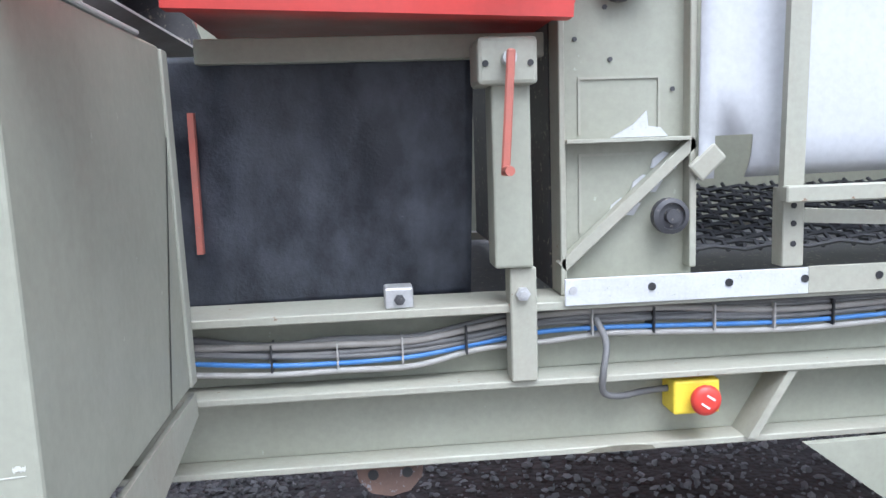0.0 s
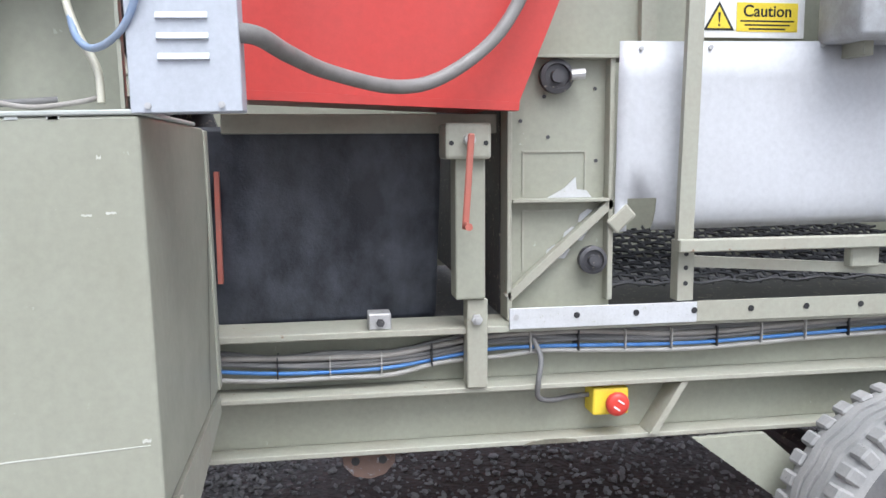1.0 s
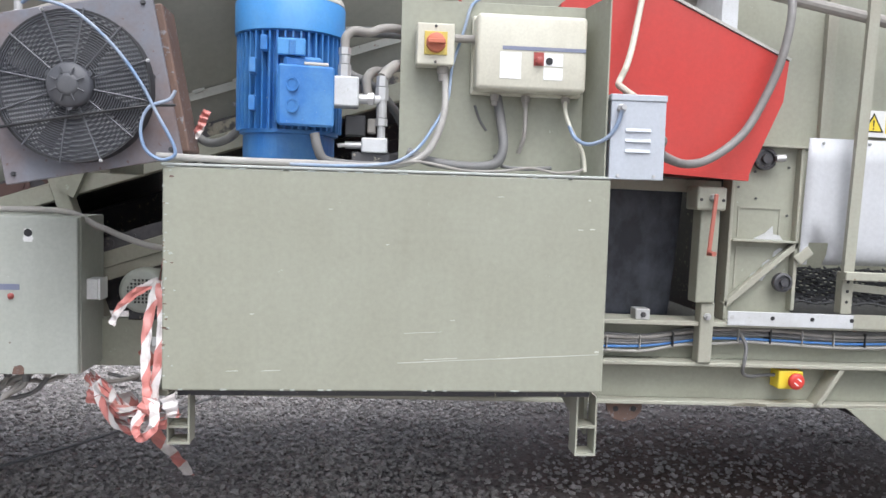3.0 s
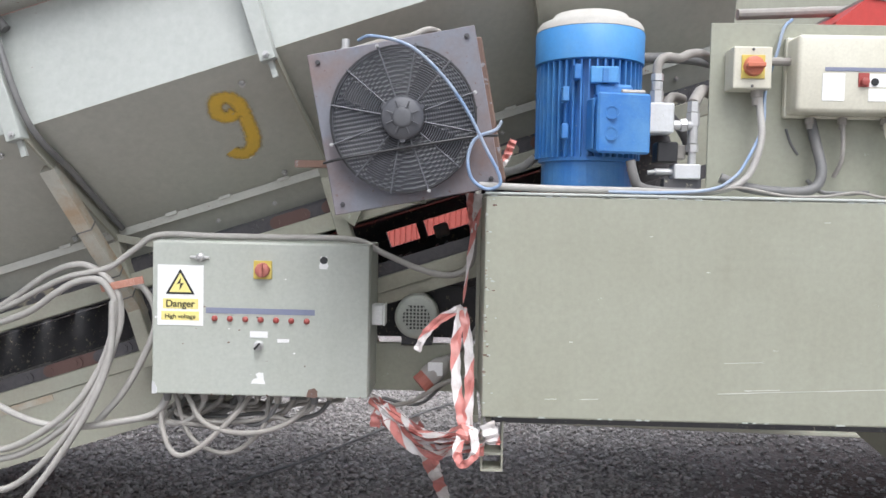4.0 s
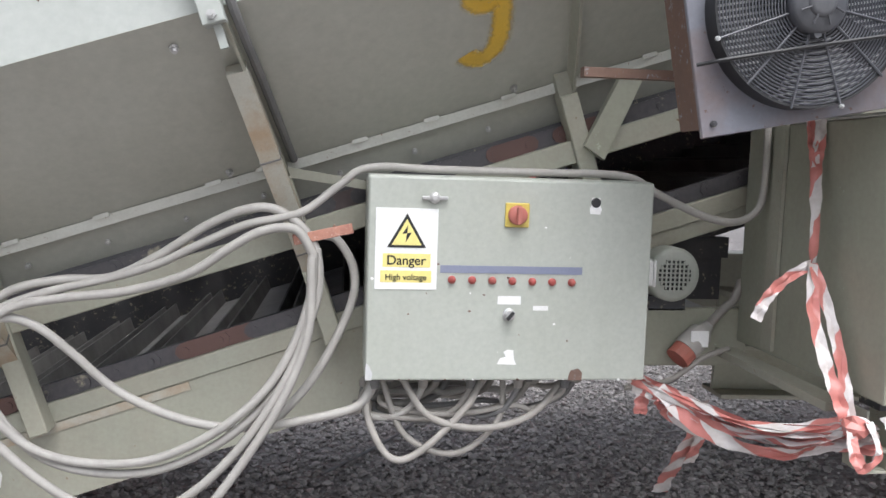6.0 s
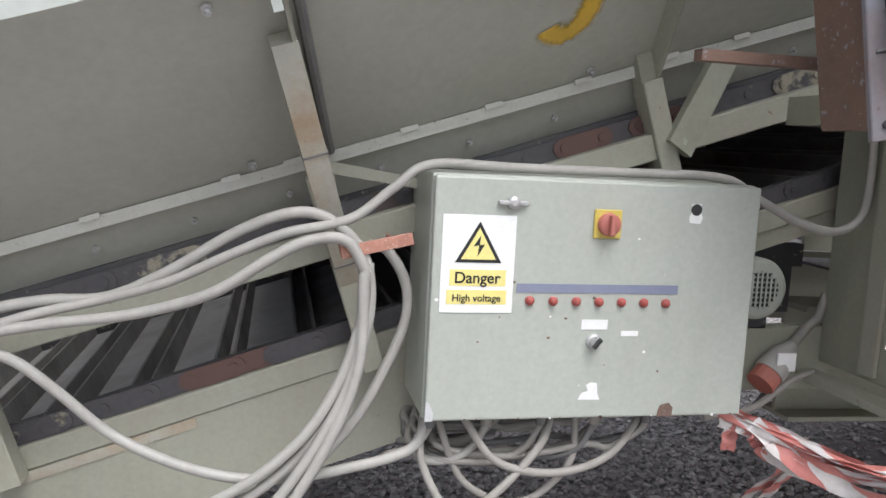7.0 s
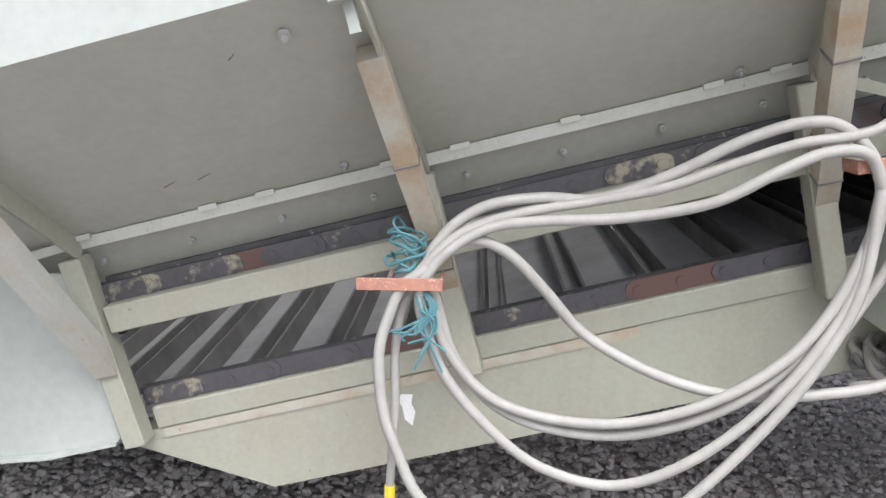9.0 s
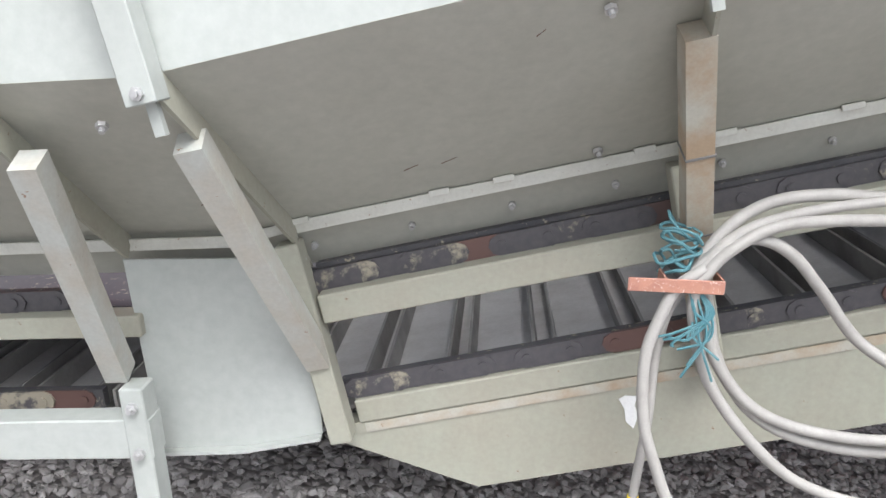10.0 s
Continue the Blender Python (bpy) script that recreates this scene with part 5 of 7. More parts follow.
for pts, r, mt, lb in (([(-1.20, 0.02, 1.425), (-1.0, 0.03, 1.420), (-0.8, 0.03, 1.419), (-0.66, 0.03, 1.416), (-0.55, 0.03, 1.43), (-0.49, 0.04, 1.47), (-0.455, 0.06, 1.56), (-0.45, 0.09, 1.64), (-0.455, 0.10, 1.70)], 0.0095, cable_grey, "pale grey conduit rising from the tank to the switch"),
                       ([(-0.86, 0.02, 1.415), (-0.72, 0.015, 1.415), (-0.60, 0.015, 1.425), (-0.54, 0.02, 1.455), (-0.50, 0.04, 1.50), (-0.445, 0.08, 1.60), (-0.43, 0.11, 1.70), (-0.40, 0.12, 1.80), (-0.38, 0.13, 1.87), (-0.35, 0.15, 1.90)], 0.0042, cable_faded, "faded blue cable along the tank top"),
                       ([(-0.66, 0.02, 1.413), (-0.60, 0.02, 1.420), (-0.52, 0.02, 1.432), (-0.40, 0.02, 1.413), (-0.30, 0.02, 1.414), (-0.22, 0.02, 1.425), (-0.15, 0.02, 1.414), (-0.09, 0.03, 1.42), (-0.06, 0.06, 1.43)], 0.0038, hose_grey, "cream cable lying along the tank top"),
                       ([(-0.55, 0.09, 1.46), (-0.48, 0.08, 1.435), (-0.38, 0.07, 1.425), (-0.31, 0.07, 1.435), (-0.285, 0.08, 1.48), (-0.29, 0.11, 1.56), (-0.30, 0.13, 1.63)], 0.014, cable_dark, "dark grey conduit below the starter box"),
                       ([(-0.222, 0.11, 1.63), (-0.222, 0.10, 1.56), (-0.225, 0.10, 1.51), (-0.235, 0.12, 1.47)], 0.006, hose_grey, "grey cable hanging from the starter box"),
                       ([(-0.108, 0.11, 1.63), (-0.11, 0.09, 1.58), (-0.09, 0.07, 1.52), (-0.065, 0.06, 1.47), (-0.06, 0.05, 1.42)], 0.006, cream, "cream cable below the starter box"),
                       ([(-0.105, 0.085, 1.56), (-0.09, 0.06, 1.515), (-0.06, 0.03, 1.495), (-0.02, 0.0, 1.51), (0.005, -0.012, 1.545), (0.017, -0.02, 1.592)], 0.0055, cable_faded, "faded blue cable into the louvred box"),
                       ([(-0.36, 0.14, 1.60), (-0.345, 0.14, 1.56), (-0.325, 0.14, 1.53)], 0.004, cable_dark, "short dark cable end"),
                       ([(-0.30, 0.13, 1.46), (-0.28, 0.10, 1.43), (-0.22, 0.10, 1.425), (-0.14, 0.12, 1.43)], 0.006, cable_dark, "dark cable on the tank top")):
    tagged(part("cable", tubed(pts, r), mt, None, "", True), lb, "cable", "cables on the tank")

# ---------------------------------------------------------------- switchgear board
bm = bmesh.new()
v = [bm.verts.new(c) for c in ((-0.05, 0.143, 1.408), (-0.022, 0.0, 1.408), (-0.022, 0.0, 1.888), (-0.05, 0.143, 1.885), (-0.045, 0.146, 1.408), (-0.017, 0.002, 1.408), (-0.017, 0.002, 1.888), (-0.045, 0.146, 1.885))]
for i in ((0, 1, 2, 3), (4, 7, 6, 5), (0, 4, 5, 1), (1, 5, 6, 2), (2, 6, 7, 3), (3, 7, 4, 0)):
    bm.faces.new([v[k] for k in i])
part("side_flange", bm, paint, board)
iso = thing("isolator_switch", (-0.482, 0.10, 1.70), "cream isolator box with orange rotary knob", "switch")
part("box", boxed(-0.532, -0.430, 0.068, 0.14, 1.697, 1.808, bevel=0.004, seg=2), cream, iso)
part("yellow_plate", boxed(-0.512, -0.450, 0.064, 0.0675, 1.723, 1.785, bevel=0.001), switch_yellow, iso)
bm = bmesh.new()
lathe(bm, [(0, 0.027), (0.012, 0.025), (0.014, 0.021)], (-0.481, 0.0638, 1.755), (0, -1, 0), 22)
k = part("knob", bm, orange_plastic, iso, "", True)
part("grip", boxed(-0.505, -0.457, 0.035, 0.0495, 1.749, 1.761, bevel=0.002), orange_plastic, k)
for z in (1.704, 1.800):
    bm = bmesh.new()
    rod(bm, (-0.481, 0.068, z), (-0.481, 0.066, z), 0.004, 8)
    part("screw", bm, dark_steel, iso)
bm = bmesh.new()
lathe(bm, [(0, 0.016), (0.018, 0.016), (0.02, 0.013), (0.04, 0.012)], (-0.457, 0.10, 1.697), (0, 0, -1), 12)
part("gland", bm, hose_grey, iso)
bm = bmesh.new()
rod(bm, (-0.43, 0.10, 1.775), (-0.372, 0.10, 1.775), 0.011, 10)
part("link_tube", bm, hose_grey, iso)
starter = thing("starter_box", (-0.21, 0.10, 1.63), "cream plastic motor starter box with labels", "starter box")
part("box", boxed(-0.372, -0.068, 0.045, 0.14, 1.635, 1.838, bevel=0.012, seg=3), cream, starter, "", True)
part("base_rim", boxed(-0.376, -0.064, 0.115, 0.1395, 1.628, 1.843, bevel=0.004), cream, starter)
part("stripe", boxed(-0.302, -0.072, 0.0435, 0.0448, 1.742, 1.752), strip_blue, starter)
part("paper_label", boxed(-0.308, -0.250, 0.0435, 0.0448, 1.665, 1.736), white_paper, starter)
part("paper_label", boxed(-0.188, -0.135, 0.0435, 0.0448, 1.665, 1.698), white_paper, starter)
part("paper_label", boxed(-0.188, -0.135, 0.0435, 0.0448, 1.702, 1.736), white_paper, starter)
part("button_plate", boxed(-0.216, -0.188, 0.042, 0.0434, 1.702, 1.738), lamp_red, starter)
bm = bmesh.new()
lathe(bm, [(0, 0.011), (0.010, 0.010), (0.012, 0.006)], (-0.201, 0.0419, 1.715), (0, -1, 0), 14)
part("stop_button", bm, lamp_red, starter, "", True)
bm = bmesh.new()
rod(bm, (-0.173, 0.0432, 1.715), (-0.173, 0.0418, 1.715), 0.010, 14)
part("hole", bm, black, starter)
for x in (-0.31, -0.222, -0.108):
    bm = bmesh.new()
    lathe(bm, [(0, 0.012), (0.016, 0.012), (0.017, 0.009), (0.03, 0.008)], (x, 0.11, 1.628), (0, 0, -1), 10)
    part("gland", bm, hose_grey, starter)
# louvred box
lb = thing("louvred_box", (0.066, 0.05, 1.405), "light grey steel box with three louvres", "electrical box")
part("body", boxed(-0.006, 0.140, 0.004, 0.11, 1.405, 1.615, bevel=0.002), grey_box, lb)
part("front_cover", boxed(-0.009, 0.143, -0.004, 0.0035, 1.402, 1.612, bevel=0.0015), grey_box, lb)
part("lid", boxed(-0.011, 0.145, -0.007, 0.114, 1.6125, 1.630, bevel=0.002), grey_box, lb)
for z in (1.475, 1.503, 1.531):
    bm = bmesh.new()
    v = [bm.verts.new(c) for c in ((0.032, -0.0042, z + 0.009), (0.102, -0.0042, z + 0.009), (0.102, -0.009, z), (0.032, -0.009, z), (0.032, -0.0042, z - 0.001), (0.102, -0.0042, z - 0.001))]
    for i in ((0, 1, 2, 3), (3, 2, 5, 4), (0, 3, 4), (1, 5, 2)):
        bm.faces.new([v[j] for j in i])
    part("louvre", bm, grey_box, lb)
for x in (0.015, 0.115):
    bm = bmesh.new()
    bolt_mesh(bm, (x, -0.004, 1.412), (0, -1, 0), 0.005, 0.004, 0)
    part("bolt", bm, bare_steel, lb)
bm = bmesh.new()
lathe(bm, [(0, 0.011), (0.014, 0.011), (0.016, 0.008), (0.03, 0.007)], (0.017, -0.004, 1.592), (0, -1, 0), 12)
part("gland", bm, bare_steel, lb)

# ---------------------------------------------------------------- red hood and conduits
hood = thing("red_hood", (0.4, 1.2, 1.43), "bright red painted steel hood over the conveyor head", "hood")
bm = bmesh.new()
prism(bm, [(0.0, 1.488), (0.713, 1.447), (0.828, 1.715), (0.842, 1.858), (0.385, 2.06), (0.10, 2.10), (0.0, 2.02)], 0.66, 1.25)
part("shell", bm, red_paint, hood)
bm = bmesh.new()
prism(bm, [(0.0, 1.467), (0.711, 1.427), (0.713, 1.4465), (0.0, 1.4875)], 0.655, 0.70)
part("bottom_lip", bm, red_paint, hood)
bm = bmesh.new()
prism(bm, [(0.843, 1.8605), (0.386, 2.064), (0.388, 2.074), (0.850, 1.868)], 0.655, 1.25)
part("top_edge", bm, dust_white, hood, "dusty pale top edge")
bm = bmesh.new()
prism(bm, [(0.385, 2.0605), (0.10, 2.1005), (0.10, 2.11), (0.386, 2.073)], 0.655, 1.25)
part("top_edge", bm, dust_white, hood, "dusty pale top edge")
bm = tubed([(0.10, 0.05, 1.52), (0.16, 0.07, 1.518), (0.205, 0.2, 1.505), (0.275, 0.35, 1.489), (0.41, 0.5, 1.473), (0.52, 0.55, 1.498), (0.644, 0.58, 1.587), (0.73, 0.6, 1.723), (0.784, 0.6, 1.864), (0.82, 0.62, 2.03), (0.84, 0.7, 2.2)], 0.015, 12)
tagged(part("conduit", bm, hose_mid, None, "", True), "dusty grey flexible conduit hanging across the red hood", "conduit")
bm = tubed([(0.09, 0.10, 1.635), (0.114, 0.3, 1.69), (0.167, 0.5, 1.733), (0.196, 0.52, 1.789), (0.225, 0.55, 1.87), (0.27, 0.6, 2.05), (0.30, 0.64, 2.15)], 0.011, 10)
tagged(part("conduit", bm, cream, None, "", True), "cream flexible conduit rising over the red hood", "conduit")
pipes = thing("pipe_rack", (0.9, 1.2, 2.1), "grey pipes and brackets above the hood", "pipework")
for p, q, r in (((0.55, 0.75, 2.16), (1.6, 0.75, 1.98), 0.022), ((0.5, 0.95, 2.13), (1.6, 0.95, 2.06), 0.02), ((-0.25, 0.9, 2.10), (0.6, 0.9, 2.14), 0.02)):
    bm = bmesh.new()
    rod(bm, p, q, r, 12)
    part("pipe", bm, hose_grey, pipes)
part("bracket", boxed(0.60, 0.66, 0.70, 1.0, 1.95, 2.25), galvanised, pipes)

# ---------------------------------------------------------------- rubber curtain, jack post
base = SIDE
bm = bmesh.new()
n, mz = 40, 36
g = []
for i in range(n + 1):
    col = []
    for j in range(mz + 1):
        # left of x = -0.02 it is added to keep the tank gap dark
        x = -0.14 + 0.69 * i / n
        z = 0.90 + 0.51 * j / mz
        x2 = x - 0.012 * (1 - j / mz) * (i / n)
        col.append(bm.verts.new((x2, 0.80 + 0.014 * noise.noise(Vector((x * 7, z * 3.2, 1))) + 0.004 * noise.noise(Vector((x * 24, z * 14, 5))) + 0.05 * (1 - j / mz) ** 2 * (i / n), z)))
    g.append(col)
for i in range(n):
    for j in range(mz):
        bm.faces.new((g[i][j], g[i + 1][j], g[i + 1][j + 1], g[i][j + 1]))
cur = part("rubber_curtain", bm, rubber, None, "", True)
sol = cur.modifiers.new("thickness", "SOLIDIFY")
sol.thickness = 0.008
tagged(cur, "scuffed black rubber curtain hanging behind the frame", "rubber curtain")
part("curtain_bar", boxed(0.0, 0.69, 0.76, 0.80, 1.392, 1.44, bevel=0.002), paint, chassis)
tagged(part("red_guard", boxed(0.30, 0.548, 0.872, 0.88, 1.15, 1.20), crank_red), "faded red guard bar behind the curtain", "guard")
tagged(part("red_guard", boxed(-0.022, -0.010, 0.765, 0.785, 1.02, 1.30), crank_red), "faded red guard plate beside the tank", "guard")
jack = thing("jack_post", (0.62, 0.66, 0.74), "olive-painted telescopic jack post with red crank", "jack")
part("outer_tube", boxed(0.558, 0.632, 0.625, 0.70, 0.984, 1.345, bevel=0.005, seg=2), paint, jack)
part("inner_tube", boxed(0.588, 0.640, 0.637, 0.692, 0.756, 0.983, bevel=0.003), paint_dusty, jack)
head = part("head", boxed(0.531, 0.642, 0.600, 0.71, 1.327, 1.413, bevel=0.008, seg=2), paint_dusty, jack)
for x in (0.545, 0.628):
    bm = bmesh.new()
    rod(bm, (x, 0.60, 1.365), (x, 0.597, 1.365), 0.006, 8)
    part("hole", bm, black, head)
bm = bmesh.new()
rod(bm, (0.586, 0.60, 1.373), (0.586, 0.572, 1.373), 0.013, 12)
part("crank_boss", bm, bare_steel, jack)
m = Matrix.Translation((0.587, 0.574, 1.377)) @ pose(0, 0, 0, 0, 4, 0)
crank = part("crank_arm", boxed(-0.008, 0.008, -0.008, 0.0, -0.215, 0.010, m, bevel=0.003), crank_red, jack, "faded red crank arm")
bm = bmesh.new()
rod(bm, m @ Vector((0, -0.008, -0.205)), m @ Vector((0, -0.05, -0.205)), 0.009, 10)
part("grip", bm, crank_red, crank)
bm = bmesh.new()
bolt_mesh(bm, (0.612, 0.637, 0.932), (0, -1, 0), 0.014, 0.01, 0.008)
part("pin", bm, bare_steel, jack)

# ---------------------------------------------------------------- emergency stop
es = thing("emergency_stop", (0.97, 0.70, 0.64), "yellow emergency stop box with red mushroom button", "emergency stop")
part("box", boxed(0.924, 1.022, 0.66, 0.73, 0.658, 0.730, bevel=0.006, seg=2), yellow, es)
bm = bmesh.new()
lathe(bm, [(0, 0.016), (0.016, 0.016), (0.016, 0.030), (0.024, 0.032), (0.032, 0.027), (0.034, 0.015)], (0.982, 0.66, 0.694), (0, -1, 0), 24)
btn = part("button", bm, red_plastic, es, "red mushroom button", True)
for a in range(2):
    m = Matrix.Translation((0.982, 0.6255, 0.694)) @ pose(0, 0, 0, 0, 35 + 180 * a, 0)
    part("arrow_mark", boxed(-0.010, 0.010, -0.001, 0, 0.008, 0.012, m), white_paper, btn)
tagged(part("stop_cable", tubed([(0.768, 0.68, 0.866), (0.782, 0.655, 0.82), (0.772, 0.64, 0.766), (0.776, 0.655, 0.719), (0.815, 0.675, 0.702), (0.87, 0.69, 0.704), (0.927, 0.695, 0.706)], 0.007), cable_dark, None, "", True), "black cable to the emergency stop", "cable")
# cable run along the beam
run = thing("cable_run", (0.9, 0.68, 0.80), "grey and blue cables tied along the chassis beam", "cables")
BL = [(-0.05, 0.70, 0.815), (0.111, 0.69, 0.804), (0.26, 0.69, 0.801), (0.40, 0.69, 0.806), (0.53, 0.70, 0.822), (0.665, 0.70, 0.839), (0.80, 0.69, 0.843), (0.922, 0.69, 0.840), (1.211, 0.69, 0.834), (1.578, 0.69, 0.846), (2.035, 0.69, 0.860), (2.8, 0.69, 0.85)]
part("blue_cable", tubed(BL, 0.0052), cable_blue, run, "blue cable", True)
rng = random.Random(6)
for k in range(6):
    o = 0.014 + 0.006 * k
    part("grey_cable", tubed([(x, y + 0.004 * (k % 3), z + o + rng.uniform(-0.006, 0.006)) for x, y, z in BL], 0.005 + 0.002 * (k % 2)), hose_grey if k == 3 else cable_dark, run, "", True)
part("grey_cable", tubed([(x, y, z - 0.016 + rng.uniform(-0.008, 0.004)) for x, y, z in BL], 0.006), cable_grey, run, "", True)
for k in range(20):
    x = 0.12 + 0.128 * k
    z = np.interp(x, [p[0] for p in BL], [p[2] for p in BL])
    part("cable_tie", boxed(x, x + 0.0035, 0.677, 0.73, z - 0.012, z + 0.042), cable_grey if k % 3 else black, run)

# ---------------------------------------------------------------- screen box side
base = SCREEN
part("end_frame", boxed(0.690, 0.702, 0.70, 0.78, 0.90, 1.56, bevel=0.002), paint_dusty, screen)
part("end_frame", boxed(0.948, 0.962, 0.70, 0.745, 0.945, 1.56, bevel=0.002), paint_dusty, screen)
part("middle_flange", boxed(0.702, 0.948, 0.69, 0.735, 1.198, 1.206, bevel=0.001), paint_dusty, screen)
part("upper_flange", boxed(0.70, 3.4, 0.69, 0.80, 1.552, 1.560, bevel=0.001), paint_dusty, screen)
for a in ((0.735, 0.900, 1.322, 1.327), (0.735, 0.740, 1.215, 1.322), (0.895, 0.900, 1.215, 1.322), (0.735, 0.88, 1.172, 1.177), (0.735, 0.740, 1.02, 1.172)):
    part("pressed_line", boxed(a[0], a[1], 0.731, 0.7345, a[2], a[3]), paint_dusty, screen)
bm = bmesh.new()
prism(bm, [(0.80, 1.207), (0.915, 1.207), (0.90, 1.225), (0.875, 1.228), (0.872, 1.258), (0.845, 1.232)], 0.730, 0.7345)
part("bare_patch", bm, galvanised, screen)
for a in ((0.83, 1.055), (0.875, 1.10), (0.915, 1.145)):
    bm = bmesh.new()
    prism(bm, [(a[0] - 0.035, a[1]), (a[0] + 0.015, a[1] - 0.004), (a[0] + 0.03, a[1] + 0.02), (a[0] - 0.01, a[1] + 0.032), (a[0] - 0.03, a[1] + 0.018)], 0.730, 0.7345)
    part("bare_patch", bm, galvanised, screen)
m = Matrix.Translation((0.70, 0.71, 0.948)) @ pose(0, 0, 0, 0, -42, 0)
part("diagonal_angle", boxed(0.0, 0.36, -0.01, 0.02, 0.0, 0.022, m, bevel=0.001), paint_dusty, screen)
part("hook_plate", boxed(0.31, 0.38, -0.025, -0.012, -0.055, -0.012, m, bevel=0.006, seg=2), paint_dusty, screen)
for c, r in (((0.908, 0.69, 1.050), 0.036), ((0.815, 0.705, 1.508), 0.042)):
    bm = bmesh.new()
    lathe(bm, [(0, r), (0.02, r), (0.024, r * 0.75), (0.016, r * 0.7), (0.016, r * 0.4), (0.03, r * 0.38)], (c[0], c[1] + 0.02, c[2]), (0, -1, 0), 20)
    part("bearing", bm, dark_steel, screen)
bm = bmesh.new()
rod(bm, (0.845, 0.69, 1.51), (0.878, 0.685, 1.513), 0.013, 10)
part("grease_cap", bm, bare_steel, screen)
for x, z in ((0.80, 1.36), (0.79, 1.46), (0.925, 1.30), (0.73, 1.40), (0.92, 1.48)):
    bm = bmesh.new()
    bolt_mesh(bm, (x, 0.735, z), (0, -1, 0), 0.005, 0.004, 0)
    part("bolt", bm, dark_steel, screen)
# plates added to close the screen box and keep its inside dark
part("far_side", boxed(-0.2, 3.4, 1.95, 1.96, 0.90, 2.5), paint, screen)
part("end_side", boxed(3.39, 3.40, 0.82, 1.94, 0.90, 2.5), paint, screen)
part("lower_side", boxed(1.86, 3.4, 0.80, 0.81, 1.18, 1.55), paint, screen)
part("inner_shade_plate", boxed(0.69, 0.70, 0.79, 1.94, 0.90, 2.1), dark_steel, screen)
part("under_shade_plate", boxed(-0.3, 3.4, 0.83, 1.94, 0.86, 0.87), dark_steel, screen)
part("stiffener", boxed(1.055, 1.095, 0.775, 0.80, 1.565, 2.5), paint_dusty, screen)
part("ledge", boxed(1.82, 3.4, 0.70, 0.80, 1.165, 1.180), paint_dusty, screen)
part("ledge", boxed(1.75, 3.4, 0.71, 0.80, 1.56, 1.625), paint, screen)
bm = bmesh.new()
for k in range(34):
    x = 0.90 + 0.035 * k
    tube(bm, [(x, 0.80 + 0.03 * j, 0.965 + 0.006 * j + 0.005 * (-1) ** (j + k)) for j in range(18)], 0.005, 5, 0)
for j in range(17):
    tube(bm, [(0.90 + 0.07 * k, 0.80 + 0.03 * j, 0.966 + 0.006 * j + 0.005 * (-1) ** (j + k)) for k in range(18)], 0.005, 5, 0)
tagged(part("screen_mesh", bm, mesh_dark, screen), kind="stuff")
# white sheet
ws = thing("white_sheet", (1.4, 0.70, 1.12), "white plastic sheet hung over the screen side", "plastic sheet")
bm = bmesh.new()
prof = [(1.592, 0.690), (1.50, 0.692), (1.40, 0.690), (1.30, 0.687), (1.204, 0.686), (1.17, 0.689), (1.145, 0.698), (1.121, 0.714)]
cols = [0.0, 0.033, 0.066, 0.110] + [0.110 + 0.729 * i / 12 for i in range(1, 13)]
rows = []
for z, y in prof:
    f = (1.592 - z) / 0.471
    rows.append([bm.verts.new((0.966 + c - 0.03 * f * f * c / 0.84 - 0.006 * f, (y if c > 0.05 else 0.690) + 0.005 * noise.noise(Vector((c * 7, z * 6, 3))), z + 0.012 * c)) for c in cols])
for (za, _), a, b in zip(prof, rows, rows[1:]):
    for i in range(len(cols) - 1):
        if za < 1.25 and i in (1, 2):
            continue
        bm.faces.new((a[i], a[i + 1], b[i + 1], b[i]))
sh = part("panel", bm, white_sheet_mat, ws, "", True)
sol = sh.modifiers.new("thickness", "SOLIDIFY")
sol.thickness = 0.003
for x, z in ((1.02, 1.575), (1.20, 1.58), (1.50, 1.588), (1.70, 1.59)):
    bm = bmesh.new()
    rod(bm, (x, 0.689, z), (x, 0.682, z), 0.006, 8)
    part("screw", bm, bare_steel, ws)
# hand rail frame in front
rail = thing("guard_rail", (1.5, 0.64, 0.94), "olive-painted guard rail frame of flat bars", "guard rail")
bm = bmesh.new()
prism(bm, [(1.100, 1.073), (1.140, 1.073), (1.170, 2.4), (1.130, 2.4)], 0.625, 0.645)
part("post", bm, paint_dusty, rail)
part("post", boxed(1.112, 1.155, 0.646, 0.69, 0.945, 1.10, bevel=0.002), paint_dusty, rail)
part("top_bar", boxed(1.095, 3.4, 0.60, 0.625, 1.074, 1.106, bevel=0.003), paint_dusty, rail)
bm = bmesh.new()
prism(bm, [(1.155, 1.030), (2.15, 0.965), (2.15, 0.99), (1.155, 1.058)], 0.655, 0.675)
part("slanted_bar", bm, paint_dusty, rail)
part("lug", boxed(1.57, 1.65, 0.626, 0.66, 1.02, 1.073, bevel=0.004), paint_dusty, rail)
for z in (0.99, 1.03, 1.065):
    bm = bmesh.new()
    rod(bm, (1.133, 0.646, z), (1.133, 0.6445, z), 0.006, 10)
    part("hole", bm, black, rail)
